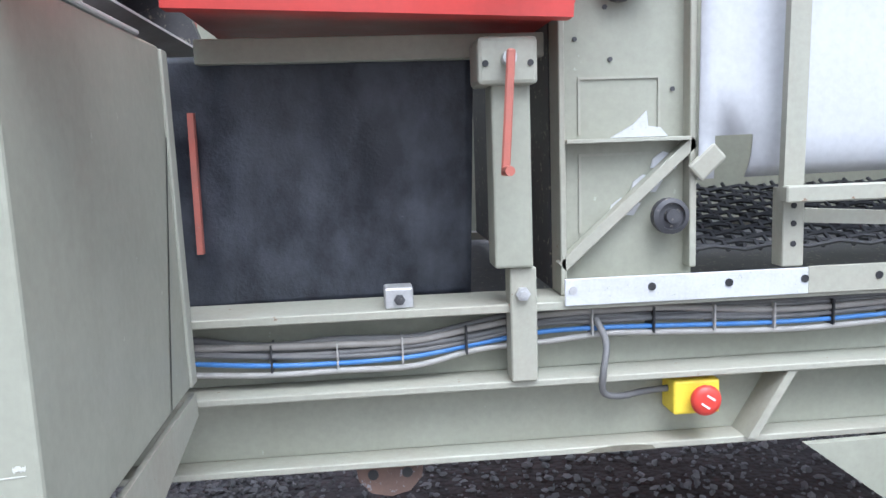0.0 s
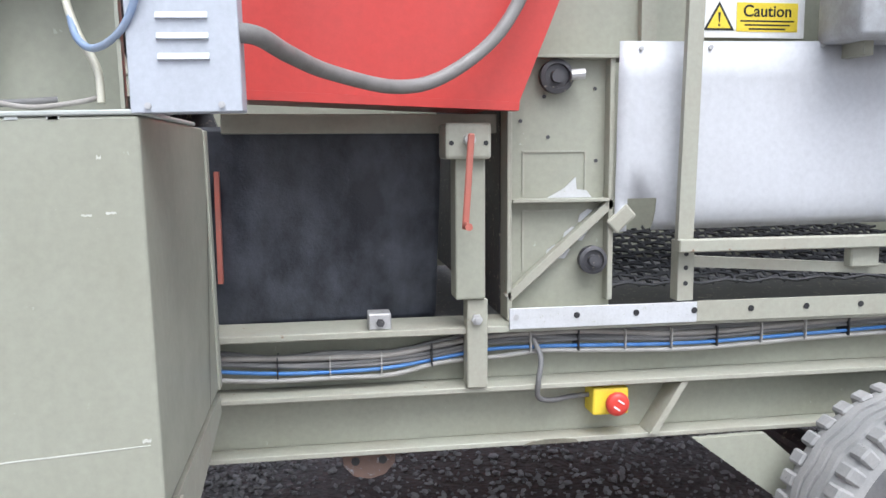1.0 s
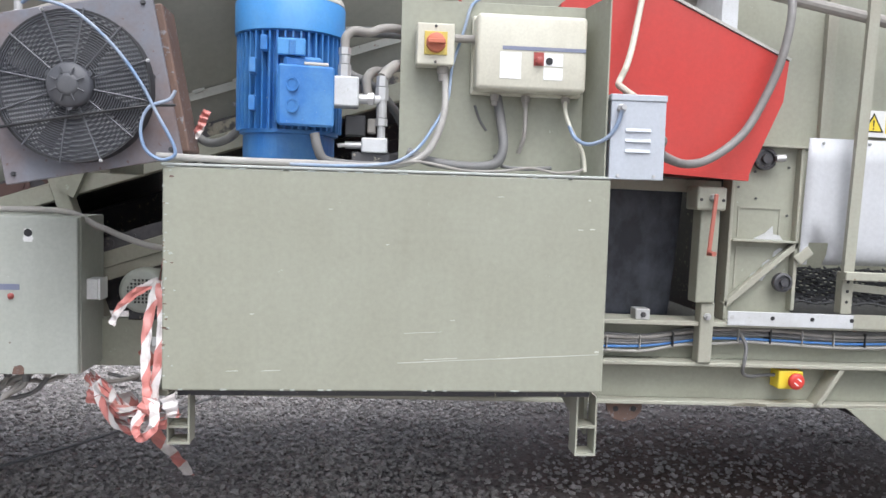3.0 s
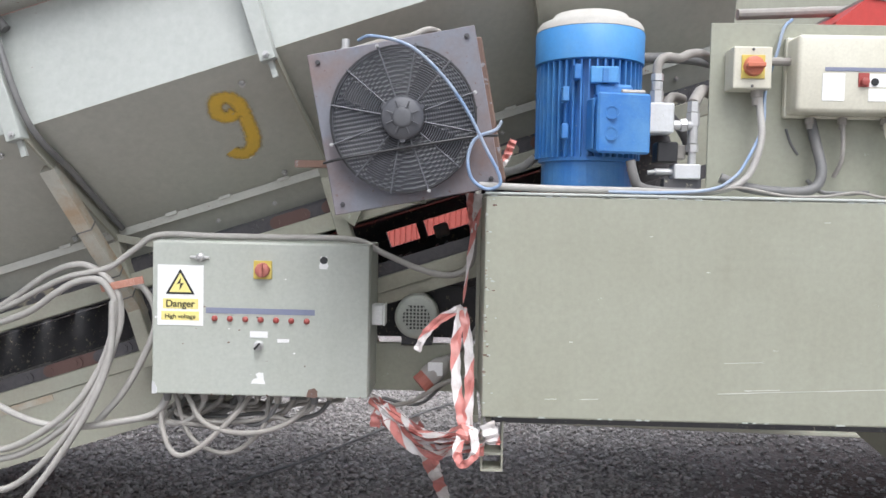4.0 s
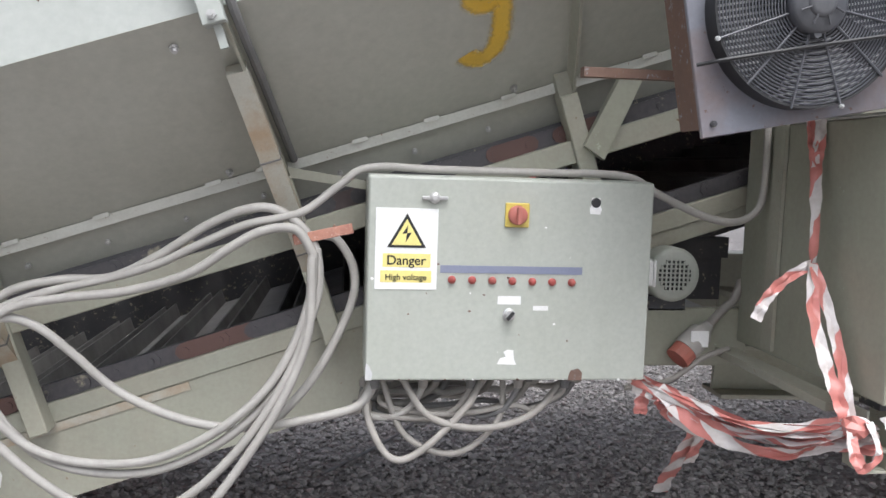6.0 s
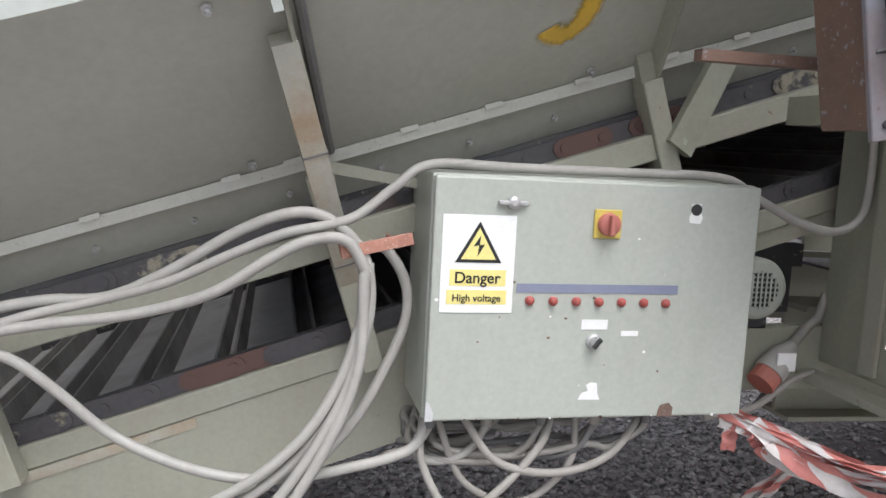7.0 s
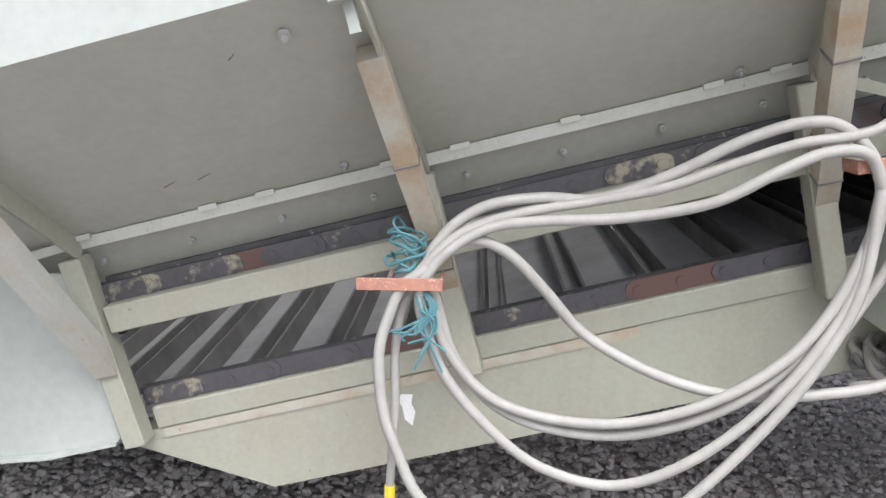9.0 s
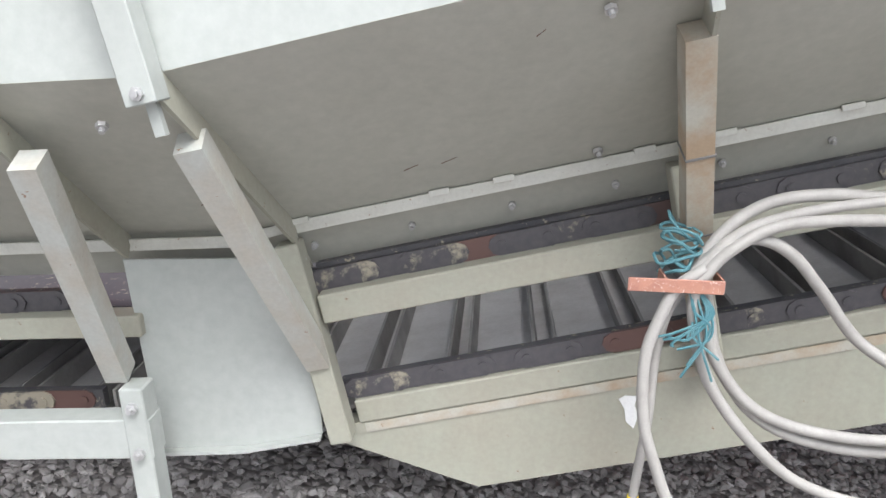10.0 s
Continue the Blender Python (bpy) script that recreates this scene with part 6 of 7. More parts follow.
# caution sign
cs = thing("caution_sign", (1.32, 0.79, 1.62), "white caution sign with yellow warning panel", "warning sign")
part("plate", boxed(1.212, 1.500, 0.772, 0.776, 1.616, 1.717, bevel=0.0005), white_paper, cs)
part("yellow_panel", boxed(1.310, 1.480, 0.7705, 0.7718, 1.632, 1.706), yellow, cs)
triangle_sign(cs, 1.262, 0.772, 1.634, 0.085, 0.074, "mark")
text_mesh("sign_text", "Caution", 0.042, 1.395, 0.7700, 1.671, ink, cs)
for k in range(3):
    w = 0.075 - 0.012 * k
    part("small_print_bar", boxed(1.395 - w, 1.395 + w, 0.7698, 0.7704, 1.657 - 0.010 * k, 1.661 - 0.010 * k), ink, cs)
# gear motor
gm = thing("gear_motor", (1.59, 0.6, 1.59), "grey gearbox with blue electric motor on top", "gear motor")
part("housing", boxed(1.490, 1.738, 0.52, 0.70, 1.590, 1.765, bevel=0.012, seg=2), gear_grey, gm, "", True)
for z in (1.63, 1.66, 1.69, 1.72):
    part("rib", boxed(1.556, 1.60, 0.508, 0.519, z, z + 0.010, bevel=0.002), gear_grey, gm)
bm = bmesh.new()
lathe(bm, [(0, 0.072), (0.02, 0.070), (0.024, 0.055), (0.034, 0.055), (0.036, 0.045)], (1.655, 0.52, 1.672), (0, -1, 0), 28)
boss = part("output_boss", bm, gear_grey, gm, "", True)
bm = bmesh.new()
rod(bm, (1.655, 0.484, 1.672), (1.655, 0.481, 1.672), 0.028, 18)
part("shaft_plug", bm, black, boss)
for k in range(6):
    a = radians(60 * k + 20)
    bm = bmesh.new()
    bolt_mesh(bm, (1.655 + 0.063 * math.cos(a), 0.50, 1.672 + 0.063 * math.sin(a)), (0, -1, 0), 0.007, 0.006, 0)
    part("bolt", bm, dark_steel, boss)
for x, z in ((1.562, 1.605), (1.562, 1.75), (1.62, 1.755), (1.62, 1.60), (1.715, 1.605), (1.715, 1.75)):
    bm = bmesh.new()
    bolt_mesh(bm, (x, 0.52, z), (0, -1, 0), 0.009, 0.008, 0.006)
    part("bolt", bm, dark_steel, gm)
for k in range(5):
    part("side_rib", boxed(1.556 + 0.012 * k, 1.560 + 0.012 * k, 0.512, 0.519, 1.60, 1.625, bevel=0.001), gear_grey, gm)
part("cable_gland", boxed(1.60, 1.64, 0.505, 0.519, 1.772, 1.79), dark_steel, gm)
part("mounting_foot", boxed(1.555, 1.58, 0.60, 0.78, 1.555, 1.60), paint, gm)
GT = Vector((1.583, 0.60, 1.766))
bm = bmesh.new()
lathe(bm, [(0, 0.115), (0.014, 0.115), (0.016, 0.09), (0.03, 0.09)], GT, (0, 0, 1), 28)
part("motor_flange", bm, blue_paint, gm)
bm = bmesh.new()
lathe(bm, [(0.031, 0.088), (0.115, 0.088), (0.12, 0.098), (0.14, 0.098), (0.145, 0.09)], GT, (0, 0, 1), 28)
part("motor_body", bm, blue_paint, gm)
for k in range(26):
    m = Matrix.Translation(GT) @ pose(0, 0, 0, 0, 0, 360 * k / 26)
    part("cooling_fin", boxed(0.087, 0.101, -0.002, 0.002, 0.035, 0.112, m), blue_paint, gm)
bm = bmesh.new()
lathe(bm, [(0.146, 0.085), (0.16, 0.07), (0.26, 0.07), (0.27, 0.06)], GT, (0, 0, 1), 28)
part("motor_cowl", bm, gear_grey, gm, "", True)
part("name_plate", boxed(1.63, 1.69, 0.490, 0.500, 1.815, 1.855), white_paper, gm)
part("terminal_box", boxed(1.715, 1.78, 0.53, 0.62, 1.79, 1.86, bevel=0.006), hose_grey, gm)
# pair of switches
for x in (1.858, 1.948):
    s = thing("wall_isolator", (x, 0.66, 1.395), "cream isolator box with red rotary knob", "switch", "pair of isolators")
    part("box", boxed(x - 0.043, x + 0.043, 0.635, 0.80, 1.395, 1.497, bevel=0.004), cream, s)
    bm = bmesh.new()
    lathe(bm, [(0, 0.034), (0.012, 0.032), (0.014, 0.028)], (x + 0.006, 0.635, 1.447), (0, -1, 0), 20)
    k = part("knob", bm, orange_plastic, s, "", True)
    m = Matrix.Translation((x + 0.006, 0.6205, 1.447)) @ pose(0, 0, 0, 0, 0 if x < 1.9 else 80, 0)
    part("grip", boxed(-0.007, 0.007, -0.014, 0, -0.03, 0.03, m, bevel=0.002), orange_plastic, k)
for pts, r, mt, lbl in (([(1.76, 0.62, 1.80), (1.765, 0.58, 1.65), (1.74, 0.56, 1.45), (1.735, 0.55, 1.21), (1.766, 0.55, 1.025), (1.854, 0.55, 0.912), (2.01, 0.57, 0.845), (2.3, 0.6, 0.80)], 0.013, cable_dark, "black cable hanging from the gear motor"),
                        ([(1.835, 0.68, 1.395), (1.83, 0.67, 1.30), (1.835, 0.67, 1.23), (1.87, 0.67, 1.205), (1.95, 0.67, 1.205), (2.0, 0.67, 1.24), (2.01, 0.67, 1.33), (2.04, 0.66, 1.40)], 0.009, cable_grey, "grey cable looped below the isolators"),
                        ([(1.93, 0.70, 1.395), (1.925, 0.70, 1.32), (1.93, 0.70, 1.25), (1.94, 0.70, 1.20)], 0.013, cable_dark, "black cable below the isolators"),
                        ([(1.80, 0.70, 1.53), (1.85, 0.68, 1.545), (1.91, 0.68, 1.55), (1.94, 0.69, 1.50)], 0.009, cream, "cream cable above the isolators")):
    tagged(part("cable", tubed(pts, r), mt, None, "", True), lbl, "cable")
part("red_panel", boxed(1.93, 2.4, 0.90, 0.91, 1.11, 1.165), red_paint, screen, "red painted inner panel")
bm = bmesh.new()
lathe(bm, [(0, 0.03), (0.05, 0.07), (0.12, 0.075), (0.14, 0.05)], (1.95, 0.598, 1.03), (0.2, -1, 0.15), 18)
part("blue_cap", bm, blue_cowl, rail, "blue plastic cap", True)

# ---------------------------------------------------------------- wheel
base = UPRIGHT
wheel = thing("road_wheel", (1.64, 0.52, 0.39), "dusty grey off-road tyre on a pale steel rim", "wheel")
WC = Vector((1.735, 0.43, 0.352))
bm = bmesh.new()
lathe(bm, [(0.012, 0.226), (0.0, 0.24), (-0.006, 0.275), (0.0, 0.312), (0.014, 0.352), (0.030, 0.3635), (0.182, 0.3635), (0.20, 0.352), (0.214, 0.31), (0.216, 0.226)], WC, (0, 1, 0), 64, False)
part("tyre", bm, tyre_rubber, wheel, "", True)
for k in range(40):
    m = Matrix.Translation(WC) @ pose(0, 0, 0, 0, 360 * k / 40, 0)
    for y0, y1, tw in ((0.002, 0.052, 0), (0.162, 0.212, 4)):
        bm = bmesh.new()
        box(bm, -0.019, 0.019, y0, y1, 0.325, 0.373, m @ pose(0, 0, 0, 0, tw, 0), bevel=0.006)
        part("shoulder_lug", bm, tyre_rubber, wheel)
for r in range(3):
    bm = bmesh.new()
    n = 160
    y0 = 0.058 + r * 0.034
    rings = []
    for yy, rad in ((0, 0.354), (0.003, 0.372), (0.026, 0.372), (0.029, 0.354)):
        rings.append([bm.verts.new(WC + Vector((rad * math.sin(2 * math.pi * i / n), y0 + yy + 0.004 * math.sin(2 * math.pi * i / 8), rad * math.cos(2 * math.pi * i / n)))) for i in range(n)])
    for a, b in zip(rings, rings[1:]):
        for i in range(n):
            j = (i + 1) % n
            bm.faces.new((a[i], a[j], b[j], b[i]))
    part("tread_rib", bm, tyre_rubber, wheel)
bm = bmesh.new()
lathe(bm, [(0.004, 0.232), (-0.002, 0.228), (0.004, 0.218), (0.06, 0.20), (0.11, 0.185), (0.11, 0.12), (0.07, 0.105), (0.065, 0.02)], WC, (0, 1, 0), 40, False)
rim_mat = worn("dusty_pale_rim", (0.27, 0.25, 0.22), (0.21, 0.165, 0.135), 0.6, 0.7, (0.2, 0.12, 0.08), 0.72, 8)
rim = part("rim", bm, rim_mat, wheel, "", True)
bm = bmesh.new()
lathe(bm, [(0.0655, 0.10), (0.04, 0.095), (0.03, 0.07), (0.03, 0.01)], WC, (0, 1, 0), 28)
part("hub_cap", bm, rim_mat, rim, "", True)
side_mat = worn("dark_tyre_sidewall", (0.09, 0.09, 0.095), (0.19, 0.18, 0.17), 0.8, 0.8, None, 0.7, 7)
bm = bmesh.new()
lathe(bm, [(0.0085, 0.232), (-0.003, 0.243), (-0.0095, 0.275), (-0.004, 0.306), (-0.001, 0.310)], WC, (0, 1, 0), 64, False)
part("sidewall", bm, side_mat, wheel, "dark rubber sidewall", True)
for k in range(6):
    a = radians(60 * k + 15)
    bm = bmesh.new()
    bolt_mesh(bm, WC + Vector((0.15 * math.cos(a), 0.11, 0.15 * math.sin(a))), (0, -1, 0), 0.014, 0.016, 0.01)
    part("wheel_nut", bm, dark_steel, rim)
bm = bmesh.new()
rod(bm, (1.735, 0.52, 0.372), (1.735, 2.4, 0.372), 0.045, 14)
part("axle", bm, dark_steel, wheel)
bm = bmesh.new()
prism(bm, [(1.18, 0.577), (1.38, 0.577), (1.62, 0.36), (1.50, 0.33)], 0.70, 0.72)
part("suspension_plate", bm, paint, chassis)
bm = bmesh.new()
prism(bm, [(0.27, 0.577), (0.275, 0.54), (0.30, 0.512), (0.34, 0.502), (0.38, 0.512), (0.405, 0.54), (0.41, 0.577)], 0.80, 0.82)
lug = part("towing_lug", bm, rust, chassis, "rusty half-round lug")
for x in (0.305, 0.375):
    bm = bmesh.new()
    rod(bm, (x, 0.80, 0.552), (x, 0.797, 0.552), 0.011, 12)
    part("hole", bm, black, lug)

# ---------------------------------------------------------------- behind the cabinet: small motor, plug
sm = thing("small_motor", (-1.388, 0.65, 0.90), "olive-grey small electric motor with grille cover", "electric motor")
bm = bmesh.new()
lathe(bm, [(0, 0.060), (0.004, 0.070), (0.012, 0.074), (0.075, 0.074), (0.078, 0.068), (0.20, 0.068)], (-1.388, 0.578, 1.0), (0, 1, 0), 32)
part("cover", bm, paint_cabinet, sm, "", True)
for k in range(7):
    o = -0.036 + 0.012 * k
    h = math.sqrt(max(0.045 ** 2 - o * o, 0))
    if h > 0.004:
        part("grille_bar", boxed(-1.388 - h, -1.388 + h, 0.5745, 0.577, 1.0 + o - 0.0035, 1.0 + o + 0.0035), black, sm)
        part("grille_rib", boxed(-1.388 + o - 0.0025, -1.388 + o + 0.0025, 0.5725, 0.5742, 1.0 - h, 1.0 + h), paint_cabinet, sm)
part("foot", boxed(-1.44, -1.335, 0.62, 0.76, 0.897, 0.935), dark_steel, sm)
part("cross_bar", boxed(-1.75, -1.15, 0.76, 0.80, 1.03, 1.09), dark_steel, chassis)
# dark plate added for the shade in the gap behind the small motor
part("back_shade_plate", boxed(-1.75, -1.15, 0.80, 0.81, 0.90, 1.03), dark_steel, chassis)
part("end_beam", boxed(-1.75, -1.15, 0.62, 0.648, 0.742, 0.905, bevel=0.004), paint, chassis)
jb = thing("junction_box", (-1.50, 0.5, 0.98), "white plastic junction box on the cabinet side", "junction box")
part("box", boxed(-1.531, -1.490, 0.47, 0.54, 0.985, 1.05, bevel=0.003), white_paper, jb)
part("lid", boxed(-1.489, -1.483, 0.468, 0.542, 0.983, 1.052, bevel=0.002), white_paper, jb)
plug = thing("industrial_plug", (-1.38, 0.45, 0.82), "grey and red industrial plug hanging on its cable", "plug")
d = Vector((0.095, 0.03, 0.085)).normalized()
p0 = Vector((-1.372, 0.565, 0.775))
bm = bmesh.new()
rod(bm, p0, p0 + d * 0.035, 0.034, 16)
part("socket_face", bm, crank_red, plug, "red socket face")
bm = bmesh.new()
lathe(bm, [(0.035, 0.037), (0.06, 0.037), (0.10, 0.033), (0.115, 0.022), (0.135, 0.014)], p0, d, 16)
part("body", bm, cable_grey, plug, "", True)
part("hinge_lid", boxed(-1.345, -1.295, 0.545, 0.55, 0.81, 0.855, bevel=0.002), white_paper, plug)
part("cable", tubed([p0 + d * 0.13, p0 + d * 0.2, (-1.20, 0.61, 0.93), (-1.17, 0.63, 0.98)], 0.012), hose_grey, plug, "", True)
for pts, r, mt in (([(-1.52, 0.55, 0.70), (-1.40, 0.55, 0.72), (-1.30, 0.56, 0.78), (-1.22, 0.58, 0.80)], 0.008, hose_grey), ([(-1.50, 0.6, 0.72), (-1.38, 0.6, 0.70), (-1.3, 0.62, 0.76), (-1.26, 0.64, 0.80)], 0.006, cable_dark)):
    tagged(part("cable", tubed(pts, r), mt), "thin grey cable behind the tape", "cable")
part("bearer", boxed(-1.24, -1.185, 0.10, 0.66, 0.775, 0.795), paint_dusty, tank)
part("corner_angle", boxed(-1.192, -1.182, 0.42, 0.47, 0.83, 1.40), paint_dusty, tank)

# ---------------------------------------------------------------- barrier tape
tape = thing("barrier_tape", (-1.3, 0.05, 0.5), "torn red and white barrier tape knotted on the tank", "barrier tape")


def ribbon(name, pts, w, twist=0.0, start=0.0, seed=0, lean=None):
    """A creased strip of film along a line, with its own length as the first texture axis."""
    rr = random.Random(seed)
    line = spline(pts, 7)
    bmr = bmesh.new()
    uvl = bmr.loops.layers.uv.new("UVMap")
    ln, rows = 0.0, []
    for i, q in enumerate(line):
        if i:
            ln += (q - line[i - 1]).length
        d = (line[min(i + 1, len(line) - 1)] - line[max(i - 1, 0)]).normalized()
        side = d.cross(Vector((0, 1, 0)))
        side = side.normalized() if side.length > 0.05 else Vector((1, 0, 0))
        a = twist * i / len(line) + 0.14 * math.sin(i * 0.9 + seed)
        s = (side * math.cos(a) + d.cross(side) * math.sin(a)) * w * (0.5 + 0.05 * math.sin(i * 1.7 + seed))
        mid = q + Vector((0, -0.006 * math.sin(i * 1.3 + seed), 0))
        rows.append(([bmr.verts.new(q - s), bmr.verts.new(mid - s * 0.3), bmr.verts.new(mid + s * 0.35 + Vector((0, 0.006, 0))), bmr.verts.new(q + s)], ln))
    for (a, la), (b, lb2) in zip(rows, rows[1:]):
        for k in range(3):
            f = bmr.faces.new((a[k], a[k + 1], b[k + 1], b[k]))
            for lp, (L, vv) in zip(f.loops, ((la, k), (la, k + 1), (lb2, k + 1), (lb2, k))):
                lp[uvl].uv = ((L + start) / 0.19, vv * 0.10)
    return part(name, bmr, tape_mat, tape, "", True)


J = (-1.235, 0.195, 1.081)
ribbon("strip", [(-1.195, 0.27, 1.41), (-1.20, 0.26, 1.35), (-1.207, 0.256, 1.298), (-1.222, 0.22, 1.19), J], 0.026, 1.6, 0.0, 1)
ribbon("strip", [(-1.222, 0.27, 1.41), (-1.214, 0.265, 1.35), (-1.208, 0.258, 1.295)], 0.022, 0.4, 0.07, 2)
ribbon("strip", [J, (-1.252, 0.15, 0.98), (-1.247, 0.10, 0.88), (-1.232, 0.06, 0.80), (-1.22, 0.045, 0.75)], 0.028, 0.3, 0.0, 3)
ribbon("strip", [J, (-1.216, 0.15, 0.98), (-1.212, 0.10, 0.88), (-1.214, 0.05, 0.77)], 0.026, 0.2, 0.08, 4)
ribbon("strip", [J, (-1.30, 0.19, 1.045), (-1.342, 0.188, 1.0), (-1.363, 0.188, 0.955)], 0.024, 0.6, 0.03, 5)
for k in range(5):
    o = 0.011 * k
    ribbon("strip", [(-1.53 + 0.015 * k, 0.50 - 0.03 * k, 0.745 - o), (-1.45, 0.41, 0.725 - o * 1.3), (-1.38, 0.31, 0.705 - o * 1.5), (-1.30, 0.17, 0.70 - o), (-1.24, 0.07, 0.735 - o * 0.5), (-1.17, 0.02, 0.765 - o)], 0.032, 0.9 + 0.5 * k, 0.03 * k, 10 + k)
rng = random.Random(17)
for k in range(9):
    j = [rng.uniform(-0.022, 0.022) for _ in range(10)]
    ribbon("strip", [(-1.52 + j[0], 0.47, 0.735 + j[1] * 0.5), (-1.44 + j[2], 0.37, 0.710 + j[3]), (-1.36 + j[4], 0.26, 0.690 + j[5]), (-1.29 + j[6], 0.14, 0.705 + j[7]), (-1.22 + j[8] * 0.6, 0.045, 0.755 + j[9])], rng.uniform(0.014, 0.03), rng.uniform(-3, 3), rng.random() * 0.19, 40 + k)
ribbon("strip", [(-1.48, 0.42, 0.735), (-1.42, 0.32, 0.67), (-1.34, 0.20, 0.655), (-1.27, 0.10, 0.69), (-1.21, 0.03, 0.75)], 0.036, 0.8, 0.0, 21)
ribbon("strip", [(-1.385, 0.38, 0.71), (-1.36, 0.45, 0.62), (-1.33, 0.60, 0.49), (-1.30, 0.75, 0.37), (-1.285, 0.83, 0.29)], 0.048, 0.25, 0.0, 22)
ribbon("strip", [(-1.37, 0.36, 0.70), (-1.345, 0.43, 0.63), (-1.32, 0.53, 0.54), (-1.305, 0.60, 0.47)], 0.03, 0.3, 0.05, 23)
ribbon("strip", [(-1.225, 0.03, 0.77), (-1.242, -0.01, 0.725), (-1.226, -0.023, 0.695), (-1.195, -0.02, 0.725), (-1.20, 0.01, 0.78)], 0.026, 0.6, 0.02, 24)
ribbon("strip", [(-1.50, 0.47, 0.745), (-1.506, 0.46, 0.70), (-1.508, 0.46, 0.655)], 0.034, 0.3, 0.04, 25)
ribbon("strip", [(-1.165, 0.0, 0.80), (-1.15, -0.01, 0.765), (-1.145, -0.01, 0.745)], 0.04, 0.6, 0.0, 26)
bm = bmesh.new()
bmesh.ops.create_icosphere(bm, subdivisions=2, radius=0.028, matrix=Matrix.Translation((-1.216, 0.03, 0.765)))
for v in bm.verts:
    v.co += Vector((0.012 * noise.noise(v.co * 60), 0.012 * noise.noise(v.co * 60 + Vector((5, 0, 0))), 0.014 * noise.noise(v.co * 50)))
uvl = bm.loops.layers.uv.new("UVMap")
for f in bm.faces:
    for lp in f.loops:
        lp[uvl].uv = (lp.vert.co.z * 9, lp.vert.co.x * 5)
part("knot", bm, tape_mat, tape)
ribbon("streamer", [(-1.138, 0.17, 1.484), (-1.121, 0.17, 1.512), (-1.111, 0.17, 1.539), (-1.102, 0.17, 1.56)], 0.022, 0.2, 0.05, 28)

# ---------------------------------------------------------------- tank scratches
rng = random.Random(21)
for x, z, L, h in ((-0.29, 0.907, 0.55, 0.0026), (-0.45, 0.905, 0.09, 0.003), (-0.50, 0.976, 0.10, 0.0012), (-0.90, 0.87, 0.05, 0.002), (-1.0, 0.868, 0.03, 0.002), (-0.079, 1.262, 0.014, 0.004), (-0.046, 1.264, 0.014, 0.004), (-0.057, 1.342, 0.006, 0.007), (-0.02, 0.928, 0.012, 0.007), (-0.75, 1.30, 0.010, 0.002), (-0.6, 1.21, 0.008, 0.003), (-0.3, 1.345, 0.016, 0.002), (-0.42, 1.01, 0.012, 0.002), (-0.95, 1.02, 0.009, 0.004)):
    bm = bmesh.new()
    n = 9
    up = [(x - L / 2 + L * i / n, z + 0.05 * (L * i / n - L / 2) + h * 0.5 * rng.uniform(0.2, 1.2)) for i in range(n + 1)]
    dn = [(x - L / 2 + L * i / n, z + 0.05 * (L * i / n - L / 2) - h * 0.5 * rng.uniform(0.2, 1.2)) for i in range(n, -1, -1)]
    prism(bm, up + dn, -0.0008, 0.001)
    part("scratch", bm, paint_edge, tank)
for k in range(46):
    z = rng.uniform(0.83, 1.39)
    x = -1.18 + abs(rng.gauss(0, 0.012)) + 0.001
    s = rng.uniform(0.0015, 0.006)
    bm = bmesh.new()
    prism(bm, [(x + s * rng.uniform(0.6, 1.4) * math.cos(t), z + 0.6 * s * rng.uniform(0.5, 1.2) * math.sin(t)) for t in [radians(60 * j) for j in range(6)]], -0.0008, 0.001)
    part("paint_chip", bm, rust if k % 3 == 0 else paint_pale, tank)
for k in range(30):
    x = rng.uniform(-1.17, -0.01)
    z = rng.choice((1.398, 0.818))
    s = rng.uniform(0.003, 0.012)
    part("paint_chip", boxed(x - s, x + s, -0.0012, 0.001, z - 0.002, z + 0.002), paint_pale, tank)

# ---------------------------------------------------------------- loose cable on the ground, far buildings
tagged(part("ground_cable", tubed([(-2.35, 1.7, 0.016), (-2.06, 2.09, 0.02), (-1.78, 2.61, 0.02), (-1.47, 3.2, 0.02), (-1.2, 3.6, 0.02)], 0.007), cable_dark), "thin black cable lying across the gravel", "cable")
bm = bmesh.new()
x = -18.0
pts = []
while x < 2:
    pts += [(x, 16.0), (x + 0.10, 16.0), (x + 0.13, 16.04), (x + 0.22, 16.04)]
    x += 0.25
lo = [bm.verts.new((a, b, -0.05)) for a, b in pts]
hi = [bm.verts.new((a, b, 8.5)) for a, b in pts]
for i in range(len(pts) - 1):
    bm.faces.new((lo[i], lo[i + 1], hi[i + 1], hi[i]))
shed = thing("storage_shed", (-8, 18, 0), "red corrugated steel storage shed", "shed")
part("cladding", bm, cladding, shed)
part("frame", boxed(-18, 2, 16.08, 20, -0.05, 8.4), dark_cladding, shed)
box2 = thing("shipping_container", (9, 9.5, 0), "dark blue-grey corrugated shipping container", "container")
bm = bmesh.new()
x, pts = 6.2, []
while x < 14:
    pts += [(x, 9.4), (x + 0.12, 9.4), (x + 0.16, 9.45), (x + 0.26, 9.45)]
    x += 0.30
lo = [bm.verts.new((a, b, 0.0)) for a, b in pts]
hi = [bm.verts.new((a, b, 5.2)) for a, b in pts]
for i in range(len(pts) - 1):
    bm.faces.new((lo[i], lo[i + 1], hi[i + 1], hi[i]))
part("wall", bm, dark_cladding, box2)
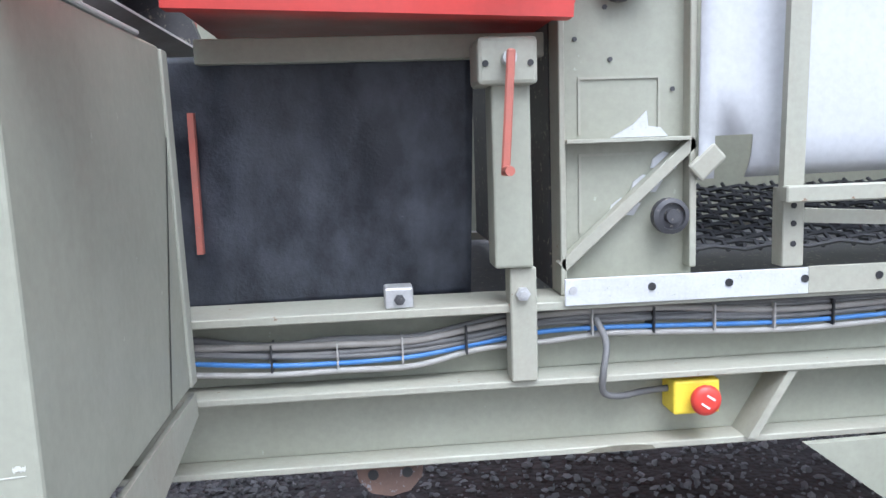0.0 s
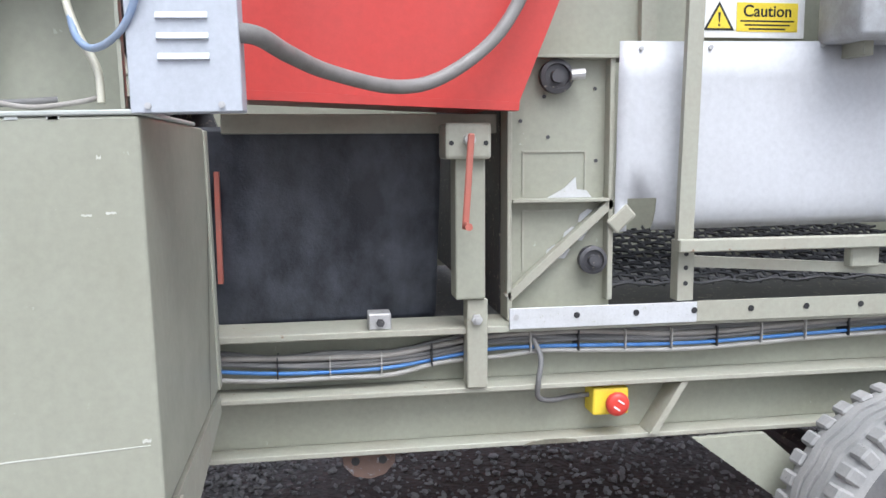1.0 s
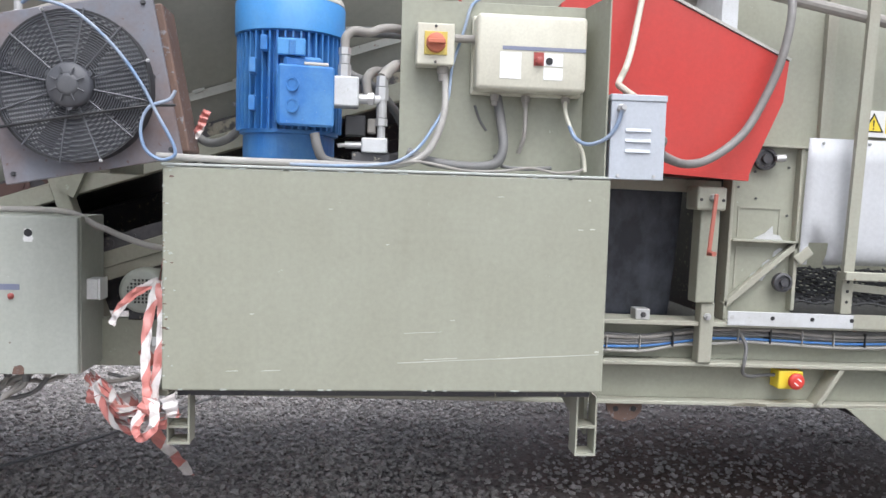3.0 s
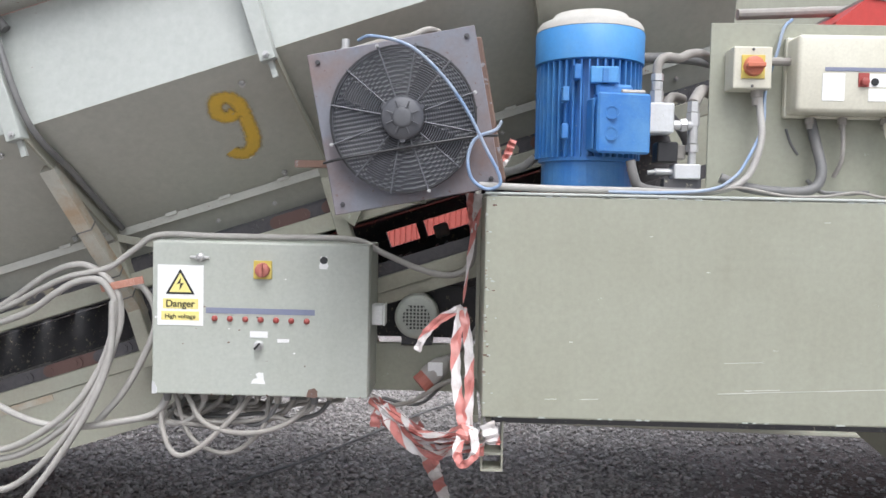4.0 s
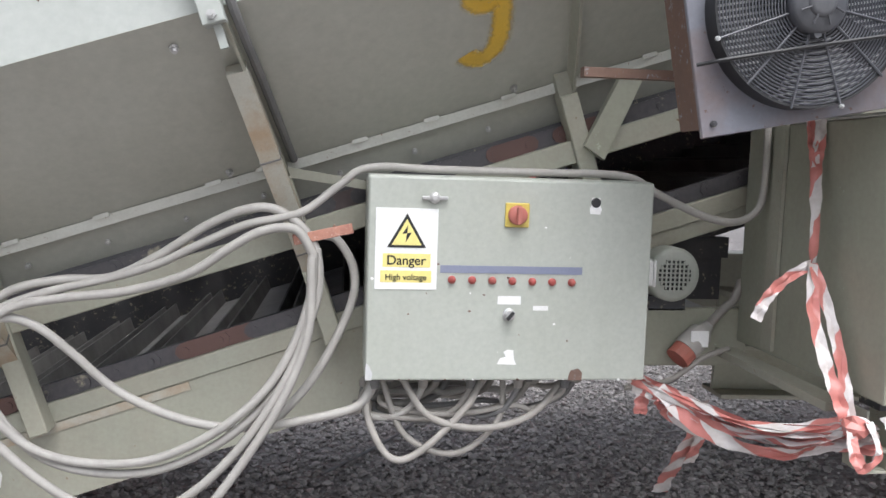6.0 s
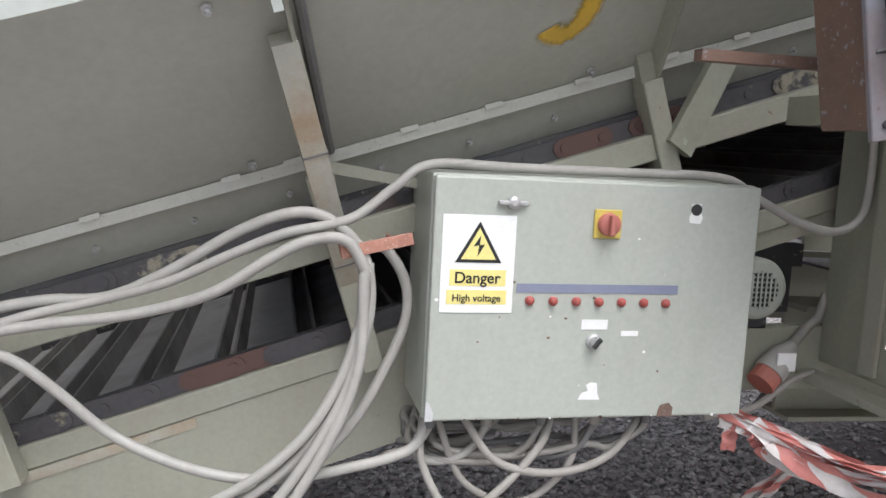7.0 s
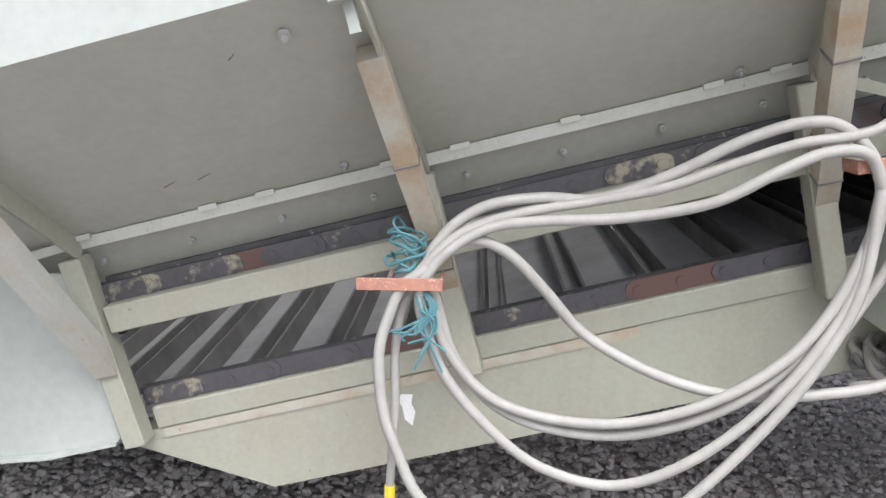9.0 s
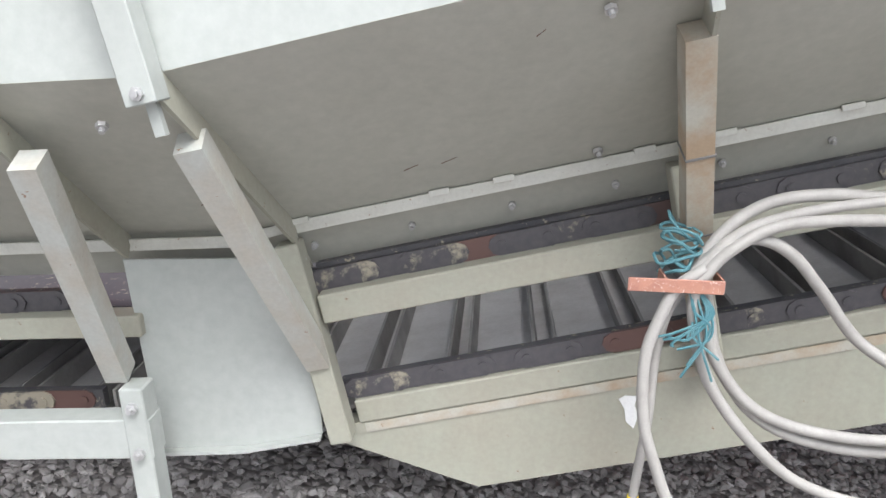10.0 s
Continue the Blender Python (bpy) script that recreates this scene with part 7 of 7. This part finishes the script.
part("body", boxed(6.2, 14, 9.5, 12, 0.0, 5.2), dark_cladding, box2)

# ---------------------------------------------------------------- gravel stones
nrng = np.random.default_rng(7)
t = (1 + 5 ** 0.5) / 2
ico = np.array([(-1, t, 0), (1, t, 0), (-1, -t, 0), (1, -t, 0), (0, -1, t), (0, 1, t), (0, -1, -t), (0, 1, -t), (t, 0, -1), (t, 0, 1), (-t, 0, -1), (-t, 0, 1)]) / math.sqrt(1 + t * t)
tri = np.array([(0, 11, 5), (0, 5, 1), (0, 1, 7), (0, 7, 10), (0, 10, 11), (1, 5, 9), (5, 11, 4), (11, 10, 2), (10, 7, 6), (7, 1, 8), (3, 9, 4), (3, 4, 2), (3, 2, 6), (3, 6, 8), (3, 8, 9), (4, 9, 5), (2, 4, 11), (6, 2, 10), (8, 6, 7), (9, 8, 1)])
N = 76000
px = nrng.uniform(-5.4, 2.7, N)
py = 0.35 + 3.9 * nrng.random(N) ** 1.3
bare = (np.hypot(px - 1.1, py - 1.75) + 0.25 * np.sin(px * 5) * np.cos(py * 4) < 1.15) & (nrng.random(N) < 0.72)
px, py = px[~bare], py[~bare]
N = len(px)
size = 0.0052 + 0.0115 * nrng.random(N) ** 1.7
vs = ico[None] * size[:, None, None] * nrng.uniform(0.55, 1.35, (N, 12, 1))
vs *= nrng.uniform(0.6, 1.3, (N, 1, 3)) * np.array([1.1, 1.1, 0.75])
ang = nrng.uniform(0, 2 * np.pi, N)
c, s = np.cos(ang)[:, None], np.sin(ang)[:, None]
x2 = vs[..., 0] * c - vs[..., 1] * s
y2 = vs[..., 0] * s + vs[..., 1] * c
vs = np.stack([x2 + px[:, None], y2 + py[:, None], vs[..., 2] + (nrng.uniform(-0.006, 0.004, N) - 0.001)[:, None]], -1).reshape(-1, 3)
fs = (tri[None] + 12 * np.arange(N)[:, None, None]).reshape(-1, 3)
me = bpy.data.meshes.new("gravel")
me.from_pydata(vs.tolist(), [], fs.tolist())
me.materials.append(gravel_stone)
tagged(new("gravel", me), "loose grey crushed stones on the yard", "gravel", kind="stuff")
